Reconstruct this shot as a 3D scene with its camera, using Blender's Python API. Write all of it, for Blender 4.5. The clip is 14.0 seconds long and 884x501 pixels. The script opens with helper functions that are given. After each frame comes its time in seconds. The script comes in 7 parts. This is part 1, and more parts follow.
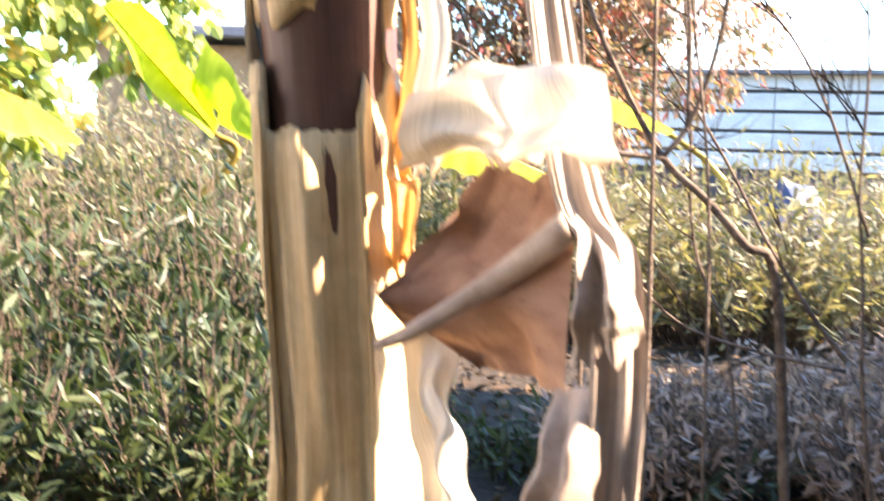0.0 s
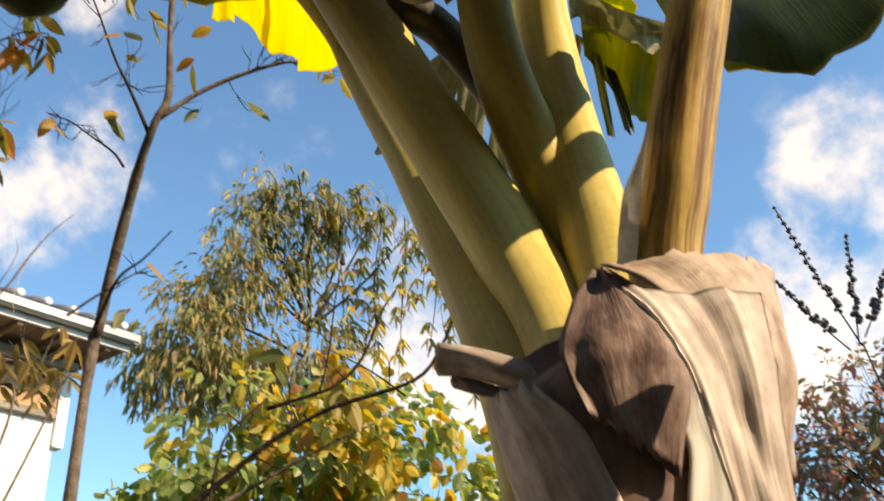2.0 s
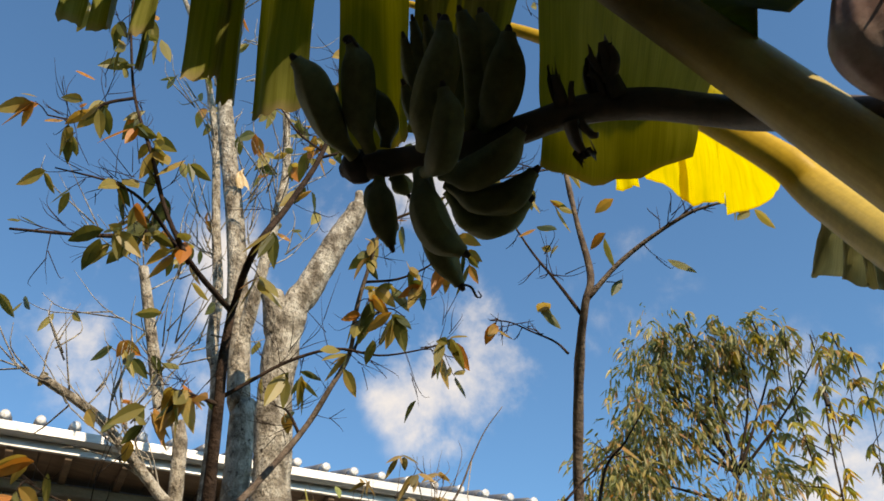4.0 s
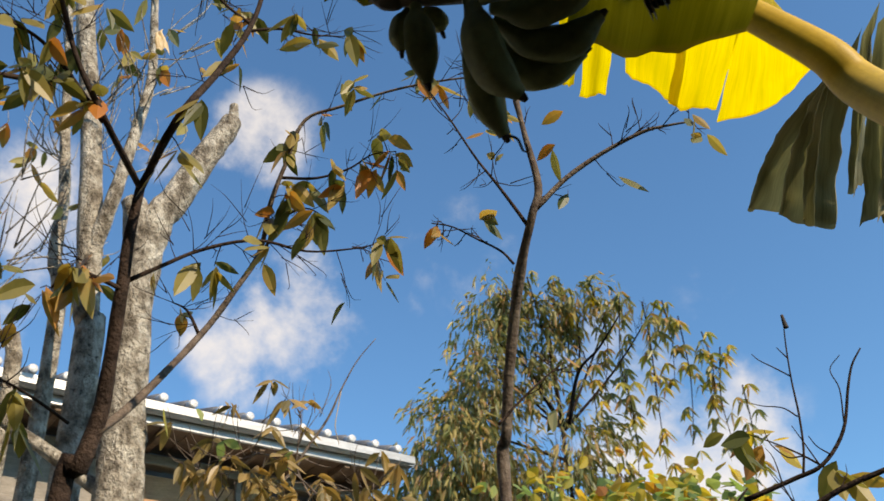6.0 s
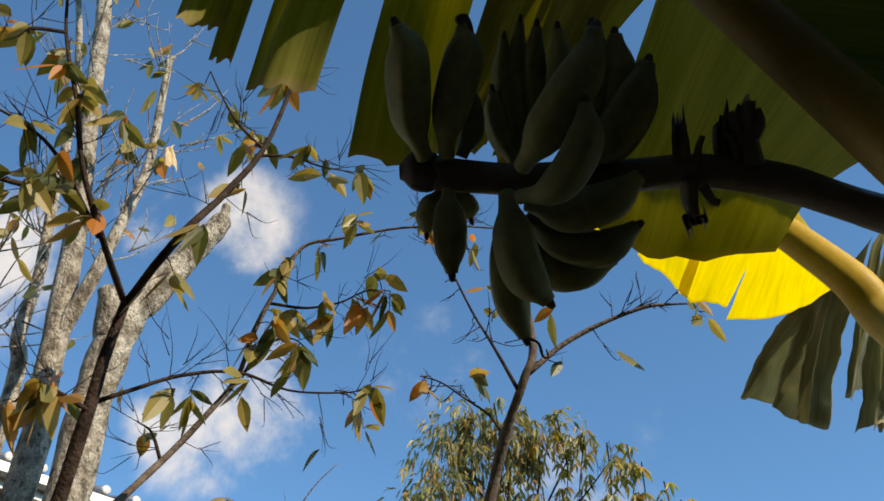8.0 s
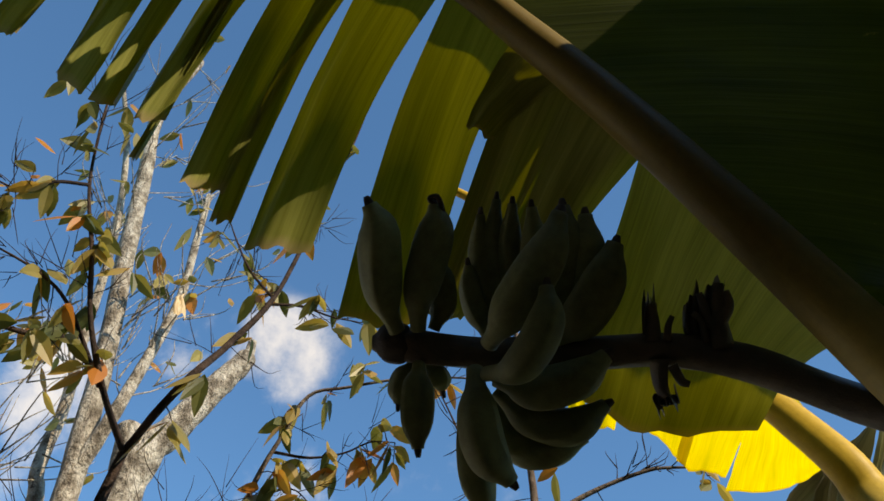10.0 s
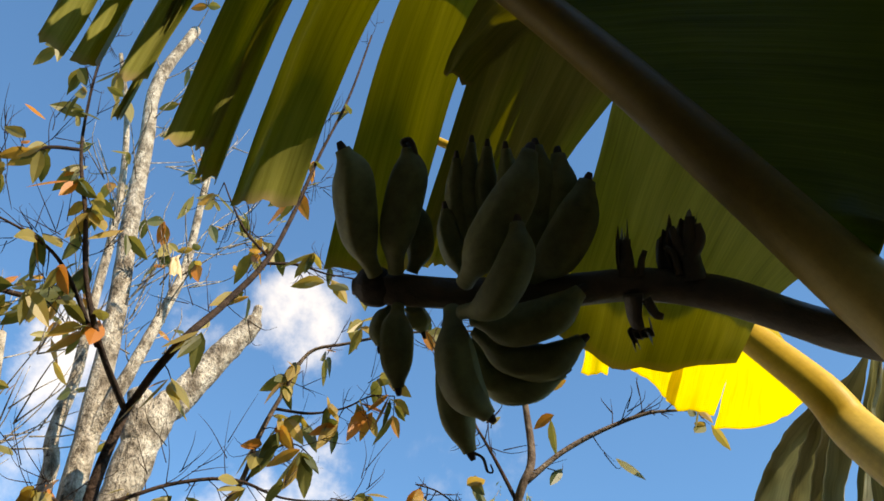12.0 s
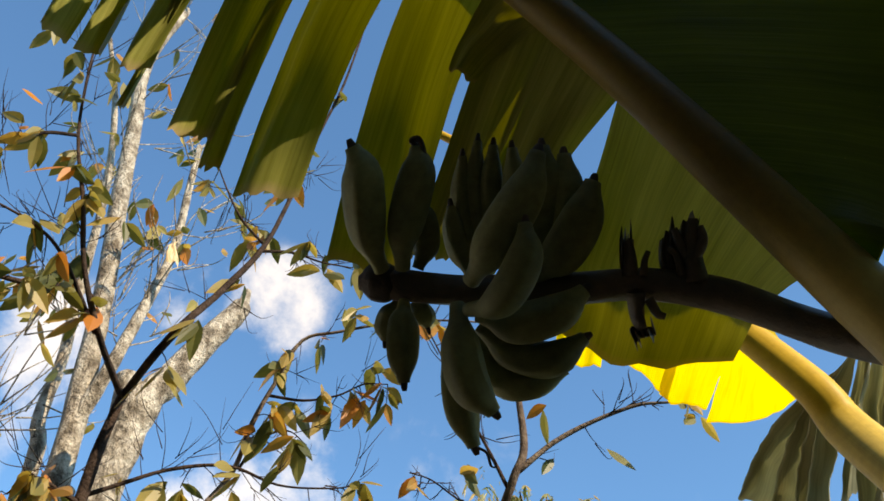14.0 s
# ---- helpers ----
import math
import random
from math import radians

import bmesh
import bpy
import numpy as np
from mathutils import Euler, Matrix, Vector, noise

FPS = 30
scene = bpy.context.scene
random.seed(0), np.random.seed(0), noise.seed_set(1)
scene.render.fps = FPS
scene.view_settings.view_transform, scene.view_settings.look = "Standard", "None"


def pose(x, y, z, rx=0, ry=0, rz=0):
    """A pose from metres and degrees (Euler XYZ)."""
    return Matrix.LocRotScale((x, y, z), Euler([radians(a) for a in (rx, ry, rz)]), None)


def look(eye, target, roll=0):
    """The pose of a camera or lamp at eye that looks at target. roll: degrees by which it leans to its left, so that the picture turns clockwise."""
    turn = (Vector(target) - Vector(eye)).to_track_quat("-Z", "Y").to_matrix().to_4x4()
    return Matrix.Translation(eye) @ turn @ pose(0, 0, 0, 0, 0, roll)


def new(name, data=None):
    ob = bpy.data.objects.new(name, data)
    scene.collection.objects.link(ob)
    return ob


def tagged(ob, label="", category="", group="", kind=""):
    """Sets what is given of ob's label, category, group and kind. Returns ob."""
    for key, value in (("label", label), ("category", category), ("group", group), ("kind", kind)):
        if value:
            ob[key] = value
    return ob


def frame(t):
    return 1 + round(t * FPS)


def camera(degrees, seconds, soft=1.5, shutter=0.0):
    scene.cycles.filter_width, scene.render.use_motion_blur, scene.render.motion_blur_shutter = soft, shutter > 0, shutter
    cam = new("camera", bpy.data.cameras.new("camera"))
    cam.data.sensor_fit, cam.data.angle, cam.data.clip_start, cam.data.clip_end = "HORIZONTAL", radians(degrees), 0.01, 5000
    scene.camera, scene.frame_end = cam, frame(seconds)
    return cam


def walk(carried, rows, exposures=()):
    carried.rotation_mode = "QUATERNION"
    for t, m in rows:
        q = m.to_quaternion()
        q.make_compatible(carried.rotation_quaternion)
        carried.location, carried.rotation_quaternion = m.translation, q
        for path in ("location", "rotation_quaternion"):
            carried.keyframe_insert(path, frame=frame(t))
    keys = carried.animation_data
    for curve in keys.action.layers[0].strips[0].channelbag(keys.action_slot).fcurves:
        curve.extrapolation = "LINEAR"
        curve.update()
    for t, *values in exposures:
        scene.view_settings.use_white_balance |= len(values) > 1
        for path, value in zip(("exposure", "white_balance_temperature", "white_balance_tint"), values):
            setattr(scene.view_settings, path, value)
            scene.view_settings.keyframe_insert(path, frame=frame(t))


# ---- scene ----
cam = camera(52.5, 14.0, soft=1.6, shutter=0.25)
PATH = [
    (0, (0.229, 0.114, 1.323), (0.215, 2.098, 1.071), 1.6),
    (0.3, (0.215, 0.134, 1.398), (0.028, 2.124, 1.334), -0.6),
    (0.5, (0.218, 0.126, 1.443), (-0.032, 2.109, 1.511), -1.6),
    (0.7, (0.228, 0.114, 1.479), (-0.087, 2.078, 1.687), -2.9),
    (1, (0.230, 0.161, 1.541), (-0.210, 2.070, 1.945), -2.5),
    (1.5, (0.259, 0.113, 1.605), (-0.340, 1.910, 2.245), -4.5),
    (2, (0.272, 0.091, 1.692), (-0.430, 1.714, 2.628), -3.4),
    (2.5, (0.261, 0.065, 1.722), (-0.610, 1.527, 2.773), -3.8),
    (3, (0.202, 0.011, 1.774), (-0.869, 1.198, 2.975), -2.5),
    (3.2, (0.189, -0.005, 1.783), (-0.906, 1.116, 3.027), -2.1),
    (4.2, (0.098, 0.024, 1.751), (-1.119, 1.003, 3.001), -2.5),
    (5.3, (0.008, 0.054, 1.719), (-1.213, 1.150, 2.862), -3.0),
    (5.5, (-0.052, 0.033, 1.724), (-1.237, 1.194, 2.841), -2.7),
    (6, (-0.265, -0.037, 1.768), (-1.258, 1.259, 2.922), -5.2),
    (6.5, (-0.419, -0.052, 1.785), (-1.320, 1.327, 2.919), -3.3),
    (7, (-0.391, -0.014, 1.808), (-1.257, 1.325, 3.014), -4.6),
    (7.5, (-0.343, -0.031, 1.870), (-1.249, 1.219, 3.141), -2.0),
    (8, (-0.293, -0.085, 1.898), (-1.142, 1.132, 3.239), 0.3),
    (8.5, (-0.266, -0.076, 1.927), (-1.146, 1.137, 3.251), 2.6),
    (9, (-0.231, -0.078, 1.942), (-1.076, 0.985, 3.411), 5.9),
    (9.2, (-0.211, -0.082, 1.940), (-1.033, 0.965, 3.433), 5.4),
    (10.2, (-0.189, -0.069, 1.925), (-0.991, 0.912, 3.472), 4.5),
    (11.3, (-0.166, -0.055, 1.910), (-0.998, 0.956, 3.422), 3.6),
    (11.5, (-0.163, -0.054, 1.906), (-0.990, 0.957, 3.420), 3.5),
    (12, (-0.160, -0.035, 1.897), (-1.010, 0.991, 3.388), 3.3),
    (12.5, (-0.161, -0.026, 1.890), (-1.025, 1.012, 3.365), 2.7),
    (13, (-0.160, -0.034, 1.887), (-1.052, 0.984, 3.360), 2.8),
    (13.5, (-0.155, -0.052, 1.891), (-1.038, 0.968, 3.367), 3.4),
    (14, (-0.169, -0.073, 1.896), (-1.007, 0.995, 3.364), 3.0),
]
EXPOSURES = [(0.0, 2.95, 8500, 27), (0.5, 2.55, 8100, 27), (0.8, 2.05, 8300, 25), (1.2, 1.35, 8700, 21), (1.6, 0.9, 9800, 16), (2.2, 0.6, 9300, 15), (2.8, 0.35, 9100, 13),
             (5.3, 0.27, 8000, 13), (8.3, 0.22, 8000, 11), (9.2, 0.12, 7900, 11), (11.3, 0.76, 8500, 12), (14.0, 0.72, 8500, 13)]
walk(cam, [(t, look(eye, target, roll)) for t, eye, target, roll in PATH], EXPOSURES)

# ---- daylight: clear winter sky with a few bright clouds ----
SUN_TO = Vector((0.81, -0.06, 0.58)).normalized()
world = bpy.data.worlds.new("sky")
scene.world = world
world.use_nodes = True
wn, wl = world.node_tree.nodes, world.node_tree.links
wn.clear()
w_out = wn.new("ShaderNodeOutputWorld")
sky = wn.new("ShaderNodeTexSky")
sky.sky_type = "NISHITA"
sky.sun_disc = False
sky.sun_elevation = math.asin(SUN_TO.z)
sky.sun_rotation = math.atan2(SUN_TO.x, SUN_TO.y)
sky.air_density, sky.dust_density, sky.ozone_density = 1.0, 0.3, 2.5
bg_sky = wn.new("ShaderNodeBackground")
bg_sky.inputs["Strength"].default_value = 0.13
sky_tint = wn.new("ShaderNodeMix")
sky_tint.data_type, sky_tint.blend_type = "RGBA", "MULTIPLY"
sky_tint.inputs[0].default_value = 1.0
sky_tint.inputs[7].default_value = (0.66, 1.18, 1.52, 1)
wl.new(sky.outputs[0], sky_tint.inputs[6])
wl.new(sky_tint.outputs[2], bg_sky.inputs["Color"])
bg_cloud = wn.new("ShaderNodeBackground")
bg_cloud.inputs["Color"].default_value = (0.93, 0.95, 1.0, 1)
bg_cloud.inputs["Strength"].default_value = 0.85
w_mix = wn.new("ShaderNodeMixShader")
coord = wn.new("ShaderNodeTexCoord")
cl_noise = wn.new("ShaderNodeTexNoise")
cl_noise.inputs["Scale"].default_value = 8.0
cl_noise.inputs["Detail"].default_value = 9.0
cl_noise.inputs["Roughness"].default_value = 0.60
cl_noise.inputs["Distortion"].default_value = 0.1
wl.new(coord.outputs["Generated"], cl_noise.inputs["Vector"])
# cloud banks: way to the middle, half-width in radians, thickness
CLOUDS = [
    ((-0.700, 0.512, 0.498), 0.06, 1),
    ((-0.690, 0.544, 0.477), 0.07, 0.8),
    ((-0.625, 0.588, 0.514), 0.05, 0.8),
    ((-0.556, 0.644, 0.525), 0.03, 0.5),
    ((-0.415, 0.806, 0.422), 0.1, 1.2),
    ((-0.348, 0.864, 0.363), 0.11, 1.2),
    ((-0.275, 0.824, 0.495), 0.03, 0.4),
    ((-0.301, 0.821, 0.486), 0.03, 0.35),
    ((-0.805, 0.250, 0.537), 0.14, 0.75),
    ((-0.647, 0.389, 0.656), 0.05, 0.7),
    ((0.072, 0.877, 0.476), 0.1, 1.1),
    ((0.020, 0.937, 0.349), 0.13, 1.2),
    ((0.091, 0.891, 0.444), 0.07, 1.1),
    ((-0.416, 0.800, 0.433), 0.08, 1.1),
    ((-0.583, 0.454, 0.674), 0.07, 0.85),
    ((-0.647, 0.550, 0.528), 0.1, 1),
    ((-0.760, 0.295, 0.579), 0.09, 0.85),
    ((-0.487, 0.654, 0.578), 0.08, 0.4),
    ((0.244, 0.960, 0.134), 0.2, 1.1),
    ((-0.292, 0.943, 0.158), 0.14, 1),
]


def w_math(op, a, b):
    n = wn.new("ShaderNodeMath")
    n.operation = op
    for k, v in enumerate((a, b)):
        if isinstance(v, (int, float)):
            n.inputs[k].default_value = v
        else:
            wl.new(v, n.inputs[k])
    return n.outputs[0]


bank = None
for way_to, half, thick in CLOUDS:
    dot = wn.new("ShaderNodeVectorMath")
    dot.operation = "DOT_PRODUCT"
    wl.new(coord.outputs["Generated"], dot.inputs[0])
    dot.inputs[1].default_value = Vector(way_to).normalized()
    rng = wn.new("ShaderNodeMapRange")
    rng.interpolation_type = "SMOOTHSTEP"
    rng.inputs["From Min"].default_value = math.cos(half * 1.25)
    rng.inputs["From Max"].default_value = math.cos(half * 0.1)
    rng.inputs["To Max"].default_value = thick
    wl.new(dot.outputs["Value"], rng.inputs["Value"])
    bank = rng.outputs[0] if bank is None else w_math("MAXIMUM", bank, rng.outputs[0])
puff = w_math("ADD", w_math("MULTIPLY", w_math("SUBTRACT", cl_noise.outputs["Fac"], 0.5), 4.0), w_math("SUBTRACT", bank, 0.65))
cover = wn.new("ShaderNodeMapRange")
cover.interpolation_type = "SMOOTHSTEP"
cover.inputs["From Min"].default_value = -0.25
cover.inputs["From Max"].default_value = 0.95
wl.new(puff, cover.inputs["Value"])
w_fac = w_math("MULTIPLY", cover.outputs[0], w_math("MINIMUM", w_math("MULTIPLY", bank, 1.2), 0.85))
wl.new(w_fac, w_mix.inputs[0])
wl.new(bg_sky.outputs[0], w_mix.inputs[1])
wl.new(bg_cloud.outputs[0], w_mix.inputs[2])
wl.new(w_mix.outputs[0], w_out.inputs["Surface"])

sun = new("sun", bpy.data.lights.new("sun", "SUN"))
sun.data.energy, sun.data.angle, sun.data.color = 4.6, radians(0.53), (1.0, 0.93, 0.82)
sun.matrix_world = look(SUN_TO * 30, (0, 0, 0))


# ---- materials ----
def material(name):
    m = bpy.data.materials.new(name)
    m.use_nodes = True
    m.node_tree.nodes.clear()
    out = m.node_tree.nodes.new("ShaderNodeOutputMaterial")
    return m, m.node_tree.nodes, m.node_tree.links, out


def ramp(nodes, links, source, stops):
    r = nodes.new("ShaderNodeValToRGB")
    while len(r.color_ramp.elements) < len(stops):
        r.color_ramp.elements.new(0.5)
    for e, (pos, col) in zip(r.color_ramp.elements, stops):
        e.position, e.color = pos, (*col, 1)
    links.new(source, r.inputs[0])
    return r.outputs[0]


def mixed(nodes, links, fac, a, b, blend="MIX"):
    n = nodes.new("ShaderNodeMix")
    n.data_type, n.blend_type = "RGBA", blend
    for sock, v in ((n.inputs[0], fac), (n.inputs[6], a), (n.inputs[7], b)):
        if isinstance(v, (int, float)):
            sock.default_value = v
        elif isinstance(v, tuple):
            sock.default_value = (*v, 1)
        else:
            links.new(v, sock)
    return n.outputs[2]


def noise_tex(nodes, links, scale, detail=4.0, stretch=(1, 1, 1), rough=0.55, uv=False):
    c = nodes.new("ShaderNodeTexCoord")
    m = nodes.new("ShaderNodeMapping")
    m.inputs["Scale"].default_value = stretch
    n = nodes.new("ShaderNodeTexNoise")
    n.inputs["Scale"].default_value, n.inputs["Detail"].default_value, n.inputs["Roughness"].default_value = scale, detail, rough
    links.new(c.outputs["UV" if uv else "Object"], m.inputs[0])
    links.new(m.outputs[0], n.inputs["Vector"])
    return n.outputs["Fac"]


def surface(name, stops, scale=8.0, fine=60.0, rough=0.75, bump=0.3, stretch=(1, 1, 1), spread=0.0, dirt=None, uv=False, metal=0.0, depth=0.01, gloss=0.5, fold=0.0, streak=1.0):
    """A grainy surface: a ramp over coarse noise, multiplied by fine grain, with relief."""
    m, nodes, links, out = material(name)
    p = nodes.new("ShaderNodeBsdfPrincipled")
    coarse = noise_tex(nodes, links, scale, 5.0, stretch, uv=uv)
    grain = noise_tex(nodes, links, fine, 4.0, stretch, 0.65, uv=uv)
    col = ramp(nodes, links, coarse, stops)
    g = ramp(nodes, links, grain, [(0.25, (1 - 0.28 * streak,) * 3), (0.75, (1 + 0.2 * streak,) * 3)])
    col = mixed(nodes, links, 1.0, col, g, "MULTIPLY")
    if dirt:
        spots = noise_tex(nodes, links, dirt[0], 6.0, stretch, 0.7, uv=uv)
        fac = ramp(nodes, links, spots, [(dirt[2], (0, 0, 0)), (dirt[2] + 0.1, (1, 1, 1))])
        col = mixed(nodes, links, fac, col, dirt[1])
    if spread:
        info = nodes.new("ShaderNodeObjectInfo")
        tone = ramp(nodes, links, info.outputs["Random"], [(0.0, (1 - spread,) * 3), (1.0, (1 + spread,) * 3)])
        col = mixed(nodes, links, 1.0, col, tone, "MULTIPLY")
    links.new(col, p.inputs["Base Color"])
    p.inputs["Roughness"].default_value = rough
    p.inputs["Metallic"].default_value = metal
    p.inputs["Specular IOR Level"].default_value = gloss
    b = nodes.new("ShaderNodeBump")
    b.inputs["Strength"].default_value, b.inputs["Distance"].default_value = bump, depth
    links.new(grain, b.inputs["Height"])
    if fold:
        creases = noise_tex(nodes, links, scale * 1.2, 1.5, (1.2, 1.0, 1) if uv else stretch, 0.5, uv=uv)
        b2 = nodes.new("ShaderNodeBump")
        b2.inputs["Strength"].default_value, b2.inputs["Distance"].default_value = 0.8, fold
        links.new(creases, b2.inputs["Height"])
        links.new(b2.outputs[0], b.inputs["Normal"])
    links.new(b.outputs[0], p.inputs["Normal"])
    links.new(p.outputs[0], out.inputs["Surface"])
    return m


def fibrous(name, stops, mottle=(5.0, 3.0), fibre=(90.0, 2.0), rough=0.7, bump=0.35, stain=None, gloss=0.3, depth=0.0025, crease=0.004, contrast=0.2, fade=None):
    """Dry or green stalk skin: fibres that run along the piece (v), mottling across it, brown stains, an optional second tone towards the far end."""
    m, nodes, links, out = material(name)
    p = nodes.new("ShaderNodeBsdfPrincipled")
    coarse = noise_tex(nodes, links, 1.0, 6.0, (*mottle, 1), 0.62, uv=True)
    thread = noise_tex(nodes, links, 1.0, 3.0, (*fibre, 1), 0.7, uv=True)
    speck = noise_tex(nodes, links, 70.0, 4.0, (1, 1, 1), 0.7)
    blend = nodes.new("ShaderNodeMath")
    blend.operation = "MULTIPLY_ADD"
    blend.inputs[1].default_value = contrast
    links.new(thread, blend.inputs[0])
    half_coarse = nodes.new("ShaderNodeMath")
    half_coarse.operation = "MULTIPLY_ADD"
    half_coarse.inputs[1].default_value, half_coarse.inputs[2].default_value = 1.25 - contrast, -0.125
    links.new(coarse, half_coarse.inputs[0])
    links.new(half_coarse.outputs[0], blend.inputs[2])
    col = ramp(nodes, links, blend.outputs[0], stops)
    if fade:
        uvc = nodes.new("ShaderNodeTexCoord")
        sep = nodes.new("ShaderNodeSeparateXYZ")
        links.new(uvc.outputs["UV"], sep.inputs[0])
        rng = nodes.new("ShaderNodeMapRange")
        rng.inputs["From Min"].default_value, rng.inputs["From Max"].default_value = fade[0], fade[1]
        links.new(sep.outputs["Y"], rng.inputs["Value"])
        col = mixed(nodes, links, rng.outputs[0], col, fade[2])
    col = mixed(nodes, links, 1.0, col, ramp(nodes, links, thread, [(0.3, (1 - contrast,) * 3), (0.7, (1 + 0.5 * contrast,) * 3)]), "MULTIPLY")
    col = mixed(nodes, links, 1.0, col, ramp(nodes, links, speck, [(0.3, (0.86,) * 3), (0.7, (1.08,) * 3)]), "MULTIPLY")
    if stain:
        spots = noise_tex(nodes, links, 1.0, 7.0, (*stain[0], 1), 0.72, uv=True)
        col = mixed(nodes, links, ramp(nodes, links, spots, [(stain[2], (0, 0, 0)), (stain[2] + 0.12, (0.9,) * 3)]), col, stain[1])
    links.new(col, p.inputs["Base Color"])
    p.inputs["Roughness"].default_value, p.inputs["Specular IOR Level"].default_value = rough, gloss
    folds = noise_tex(nodes, links, 1.0, 3.0, (fibre[0] * 0.16, fibre[1] * 1.2, 1), 0.5, uv=True)
    b2 = nodes.new("ShaderNodeBump")
    b2.inputs["Strength"].default_value, b2.inputs["Distance"].default_value = 0.7, crease
    links.new(folds, b2.inputs["Height"])
    b = nodes.new("ShaderNodeBump")
    b.inputs["Strength"].default_value, b.inputs["Distance"].default_value = bump, depth
    links.new(thread, b.inputs["Height"])
    links.new(b2.outputs[0], b.inputs["Normal"])
    links.new(b.outputs[0], p.inputs["Normal"])
    links.new(p.outputs[0], out.inputs["Surface"])
    return m


def leafy(name, stops, through_tint, share=0.45, rough=0.45, veins=0.0, blotch=None):
    """Thin foliage: reflecting and letting light through; each leaf takes its own tone from the ramp."""
    m, nodes, links, out = material(name)
    p = nodes.new("ShaderNodeBsdfPrincipled")
    geo = nodes.new("ShaderNodeNewGeometry")
    n1 = noise_tex(nodes, links, 9.0, 3.0)
    add = nodes.new("ShaderNodeMath")
    add.operation = "MULTIPLY_ADD"
    add.inputs[1].default_value, add.inputs[2].default_value = 0.5, -0.25
    links.new(n1, add.inputs[0])
    tot = nodes.new("ShaderNodeMath")
    tot.operation = "ADD"
    links.new(geo.outputs["Random Per Island"], tot.inputs[0])
    links.new(add.outputs[0], tot.inputs[1])
    col = ramp(nodes, links, tot.outputs[0], stops)
    if blotch:
        spots = noise_tex(nodes, links, blotch[0], 5.0)
        fac = ramp(nodes, links, spots, [(blotch[2], (0, 0, 0)), (blotch[2] + 0.08, (1, 1, 1))])
        col = mixed(nodes, links, fac, col, blotch[1])
    links.new(col, p.inputs["Base Color"])
    p.inputs["Roughness"].default_value = rough
    t = nodes.new("ShaderNodeBsdfTranslucent")
    tint = mixed(nodes, links, 1.0, col, through_tint, "MULTIPLY")
    links.new(tint, t.inputs["Color"])
    mix = nodes.new("ShaderNodeMixShader")
    mix.inputs[0].default_value = share
    links.new(p.outputs[0], mix.inputs[1])
    links.new(t.outputs[0], mix.inputs[2])
    links.new(mix.outputs[0], out.inputs["Surface"])
    return m


def banana_leaf(name, low, high, through_tint, share, edge):
    """A banana blade: fine parallel veins along the strip (u across them, v from midrib to margin), a browner margin."""
    m, nodes, links, out = material(name)
    p = nodes.new("ShaderNodeBsdfPrincipled")
    vein = noise_tex(nodes, links, 1.0, 3.0, (150, 1.2, 1), 0.6, uv=True)
    broad = noise_tex(nodes, links, 1.0, 3.0, (16, 1.5, 1), 0.5, uv=True)
    col = ramp(nodes, links, broad, [(0.3, low), (0.7, high)])
    g = ramp(nodes, links, vein, [(0.3, (0.78, 0.78, 0.74)), (0.7, (1.16, 1.16, 1.1))])
    col = mixed(nodes, links, 1.0, col, g, "MULTIPLY")
    uvc = nodes.new("ShaderNodeTexCoord")
    sep = nodes.new("ShaderNodeSeparateXYZ")
    links.new(uvc.outputs["UV"], sep.inputs[0])
    rim = nodes.new("ShaderNodeMapRange")
    rim.inputs["From Min"].default_value, rim.inputs["From Max"].default_value = 0.965, 1.0
    links.new(sep.outputs["Y"], rim.inputs["Value"])
    col = mixed(nodes, links, rim.outputs[0], col, edge)
    rust = noise_tex(nodes, links, 14.0, 5.0, rough=0.7)
    fac = ramp(nodes, links, rust, [(0.68, (0, 0, 0)), (0.76, (1, 1, 1))])
    col = mixed(nodes, links, fac, col, edge)
    links.new(col, p.inputs["Base Color"])
    p.inputs["Roughness"].default_value = 0.5
    p.inputs["Specular IOR Level"].default_value = 0.12
    b = nodes.new("ShaderNodeBump")
    b.inputs["Strength"].default_value, b.inputs["Distance"].default_value = 0.35, 0.004
    links.new(vein, b.inputs["Height"])
    links.new(b.outputs[0], p.inputs["Normal"])
    t = nodes.new("ShaderNodeBsdfTranslucent")
    links.new(mixed(nodes, links, 1.0, col, through_tint, "MULTIPLY"), t.inputs["Color"])
    mix = nodes.new("ShaderNodeMixShader")
    mix.inputs[0].default_value = share
    links.new(p.outputs[0], mix.inputs[1])
    links.new(t.outputs[0], mix.inputs[2])
    links.new(mix.outputs[0], out.inputs["Surface"])
    return m


# dark copy of the green blade, with overhead shade put into its colour
M_BLADE_SHADED = banana_leaf("banana_blade_shaded", (0.021, 0.027, 0.004), (0.043, 0.050, 0.008), (1.7, 1.65, 0.2), 0.27, (0.22, 0.16, 0.07))
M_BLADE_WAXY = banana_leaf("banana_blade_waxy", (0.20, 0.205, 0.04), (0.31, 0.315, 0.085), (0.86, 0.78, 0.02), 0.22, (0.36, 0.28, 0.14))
M_BLADE_OLD = banana_leaf("banana_blade_yellowing", (0.42, 0.36, 0.02), (0.55, 0.45, 0.03), (1.9, 1.75, 0.25), 0.55, (0.35, 0.25, 0.03))
M_BLADE_YOUNG = banana_leaf("banana_blade_young", (0.26, 0.36, 0.04), (0.40, 0.48, 0.08), (1.7, 1.7, 0.7), 0.5, (0.35, 0.35, 0.10))
M_BLADE_GREY = banana_leaf("banana_blade_faded", (0.20, 0.19, 0.105), (0.46, 0.43, 0.28), (1.0, 1.05, 0.7), 0.2, (0.38, 0.33, 0.2))
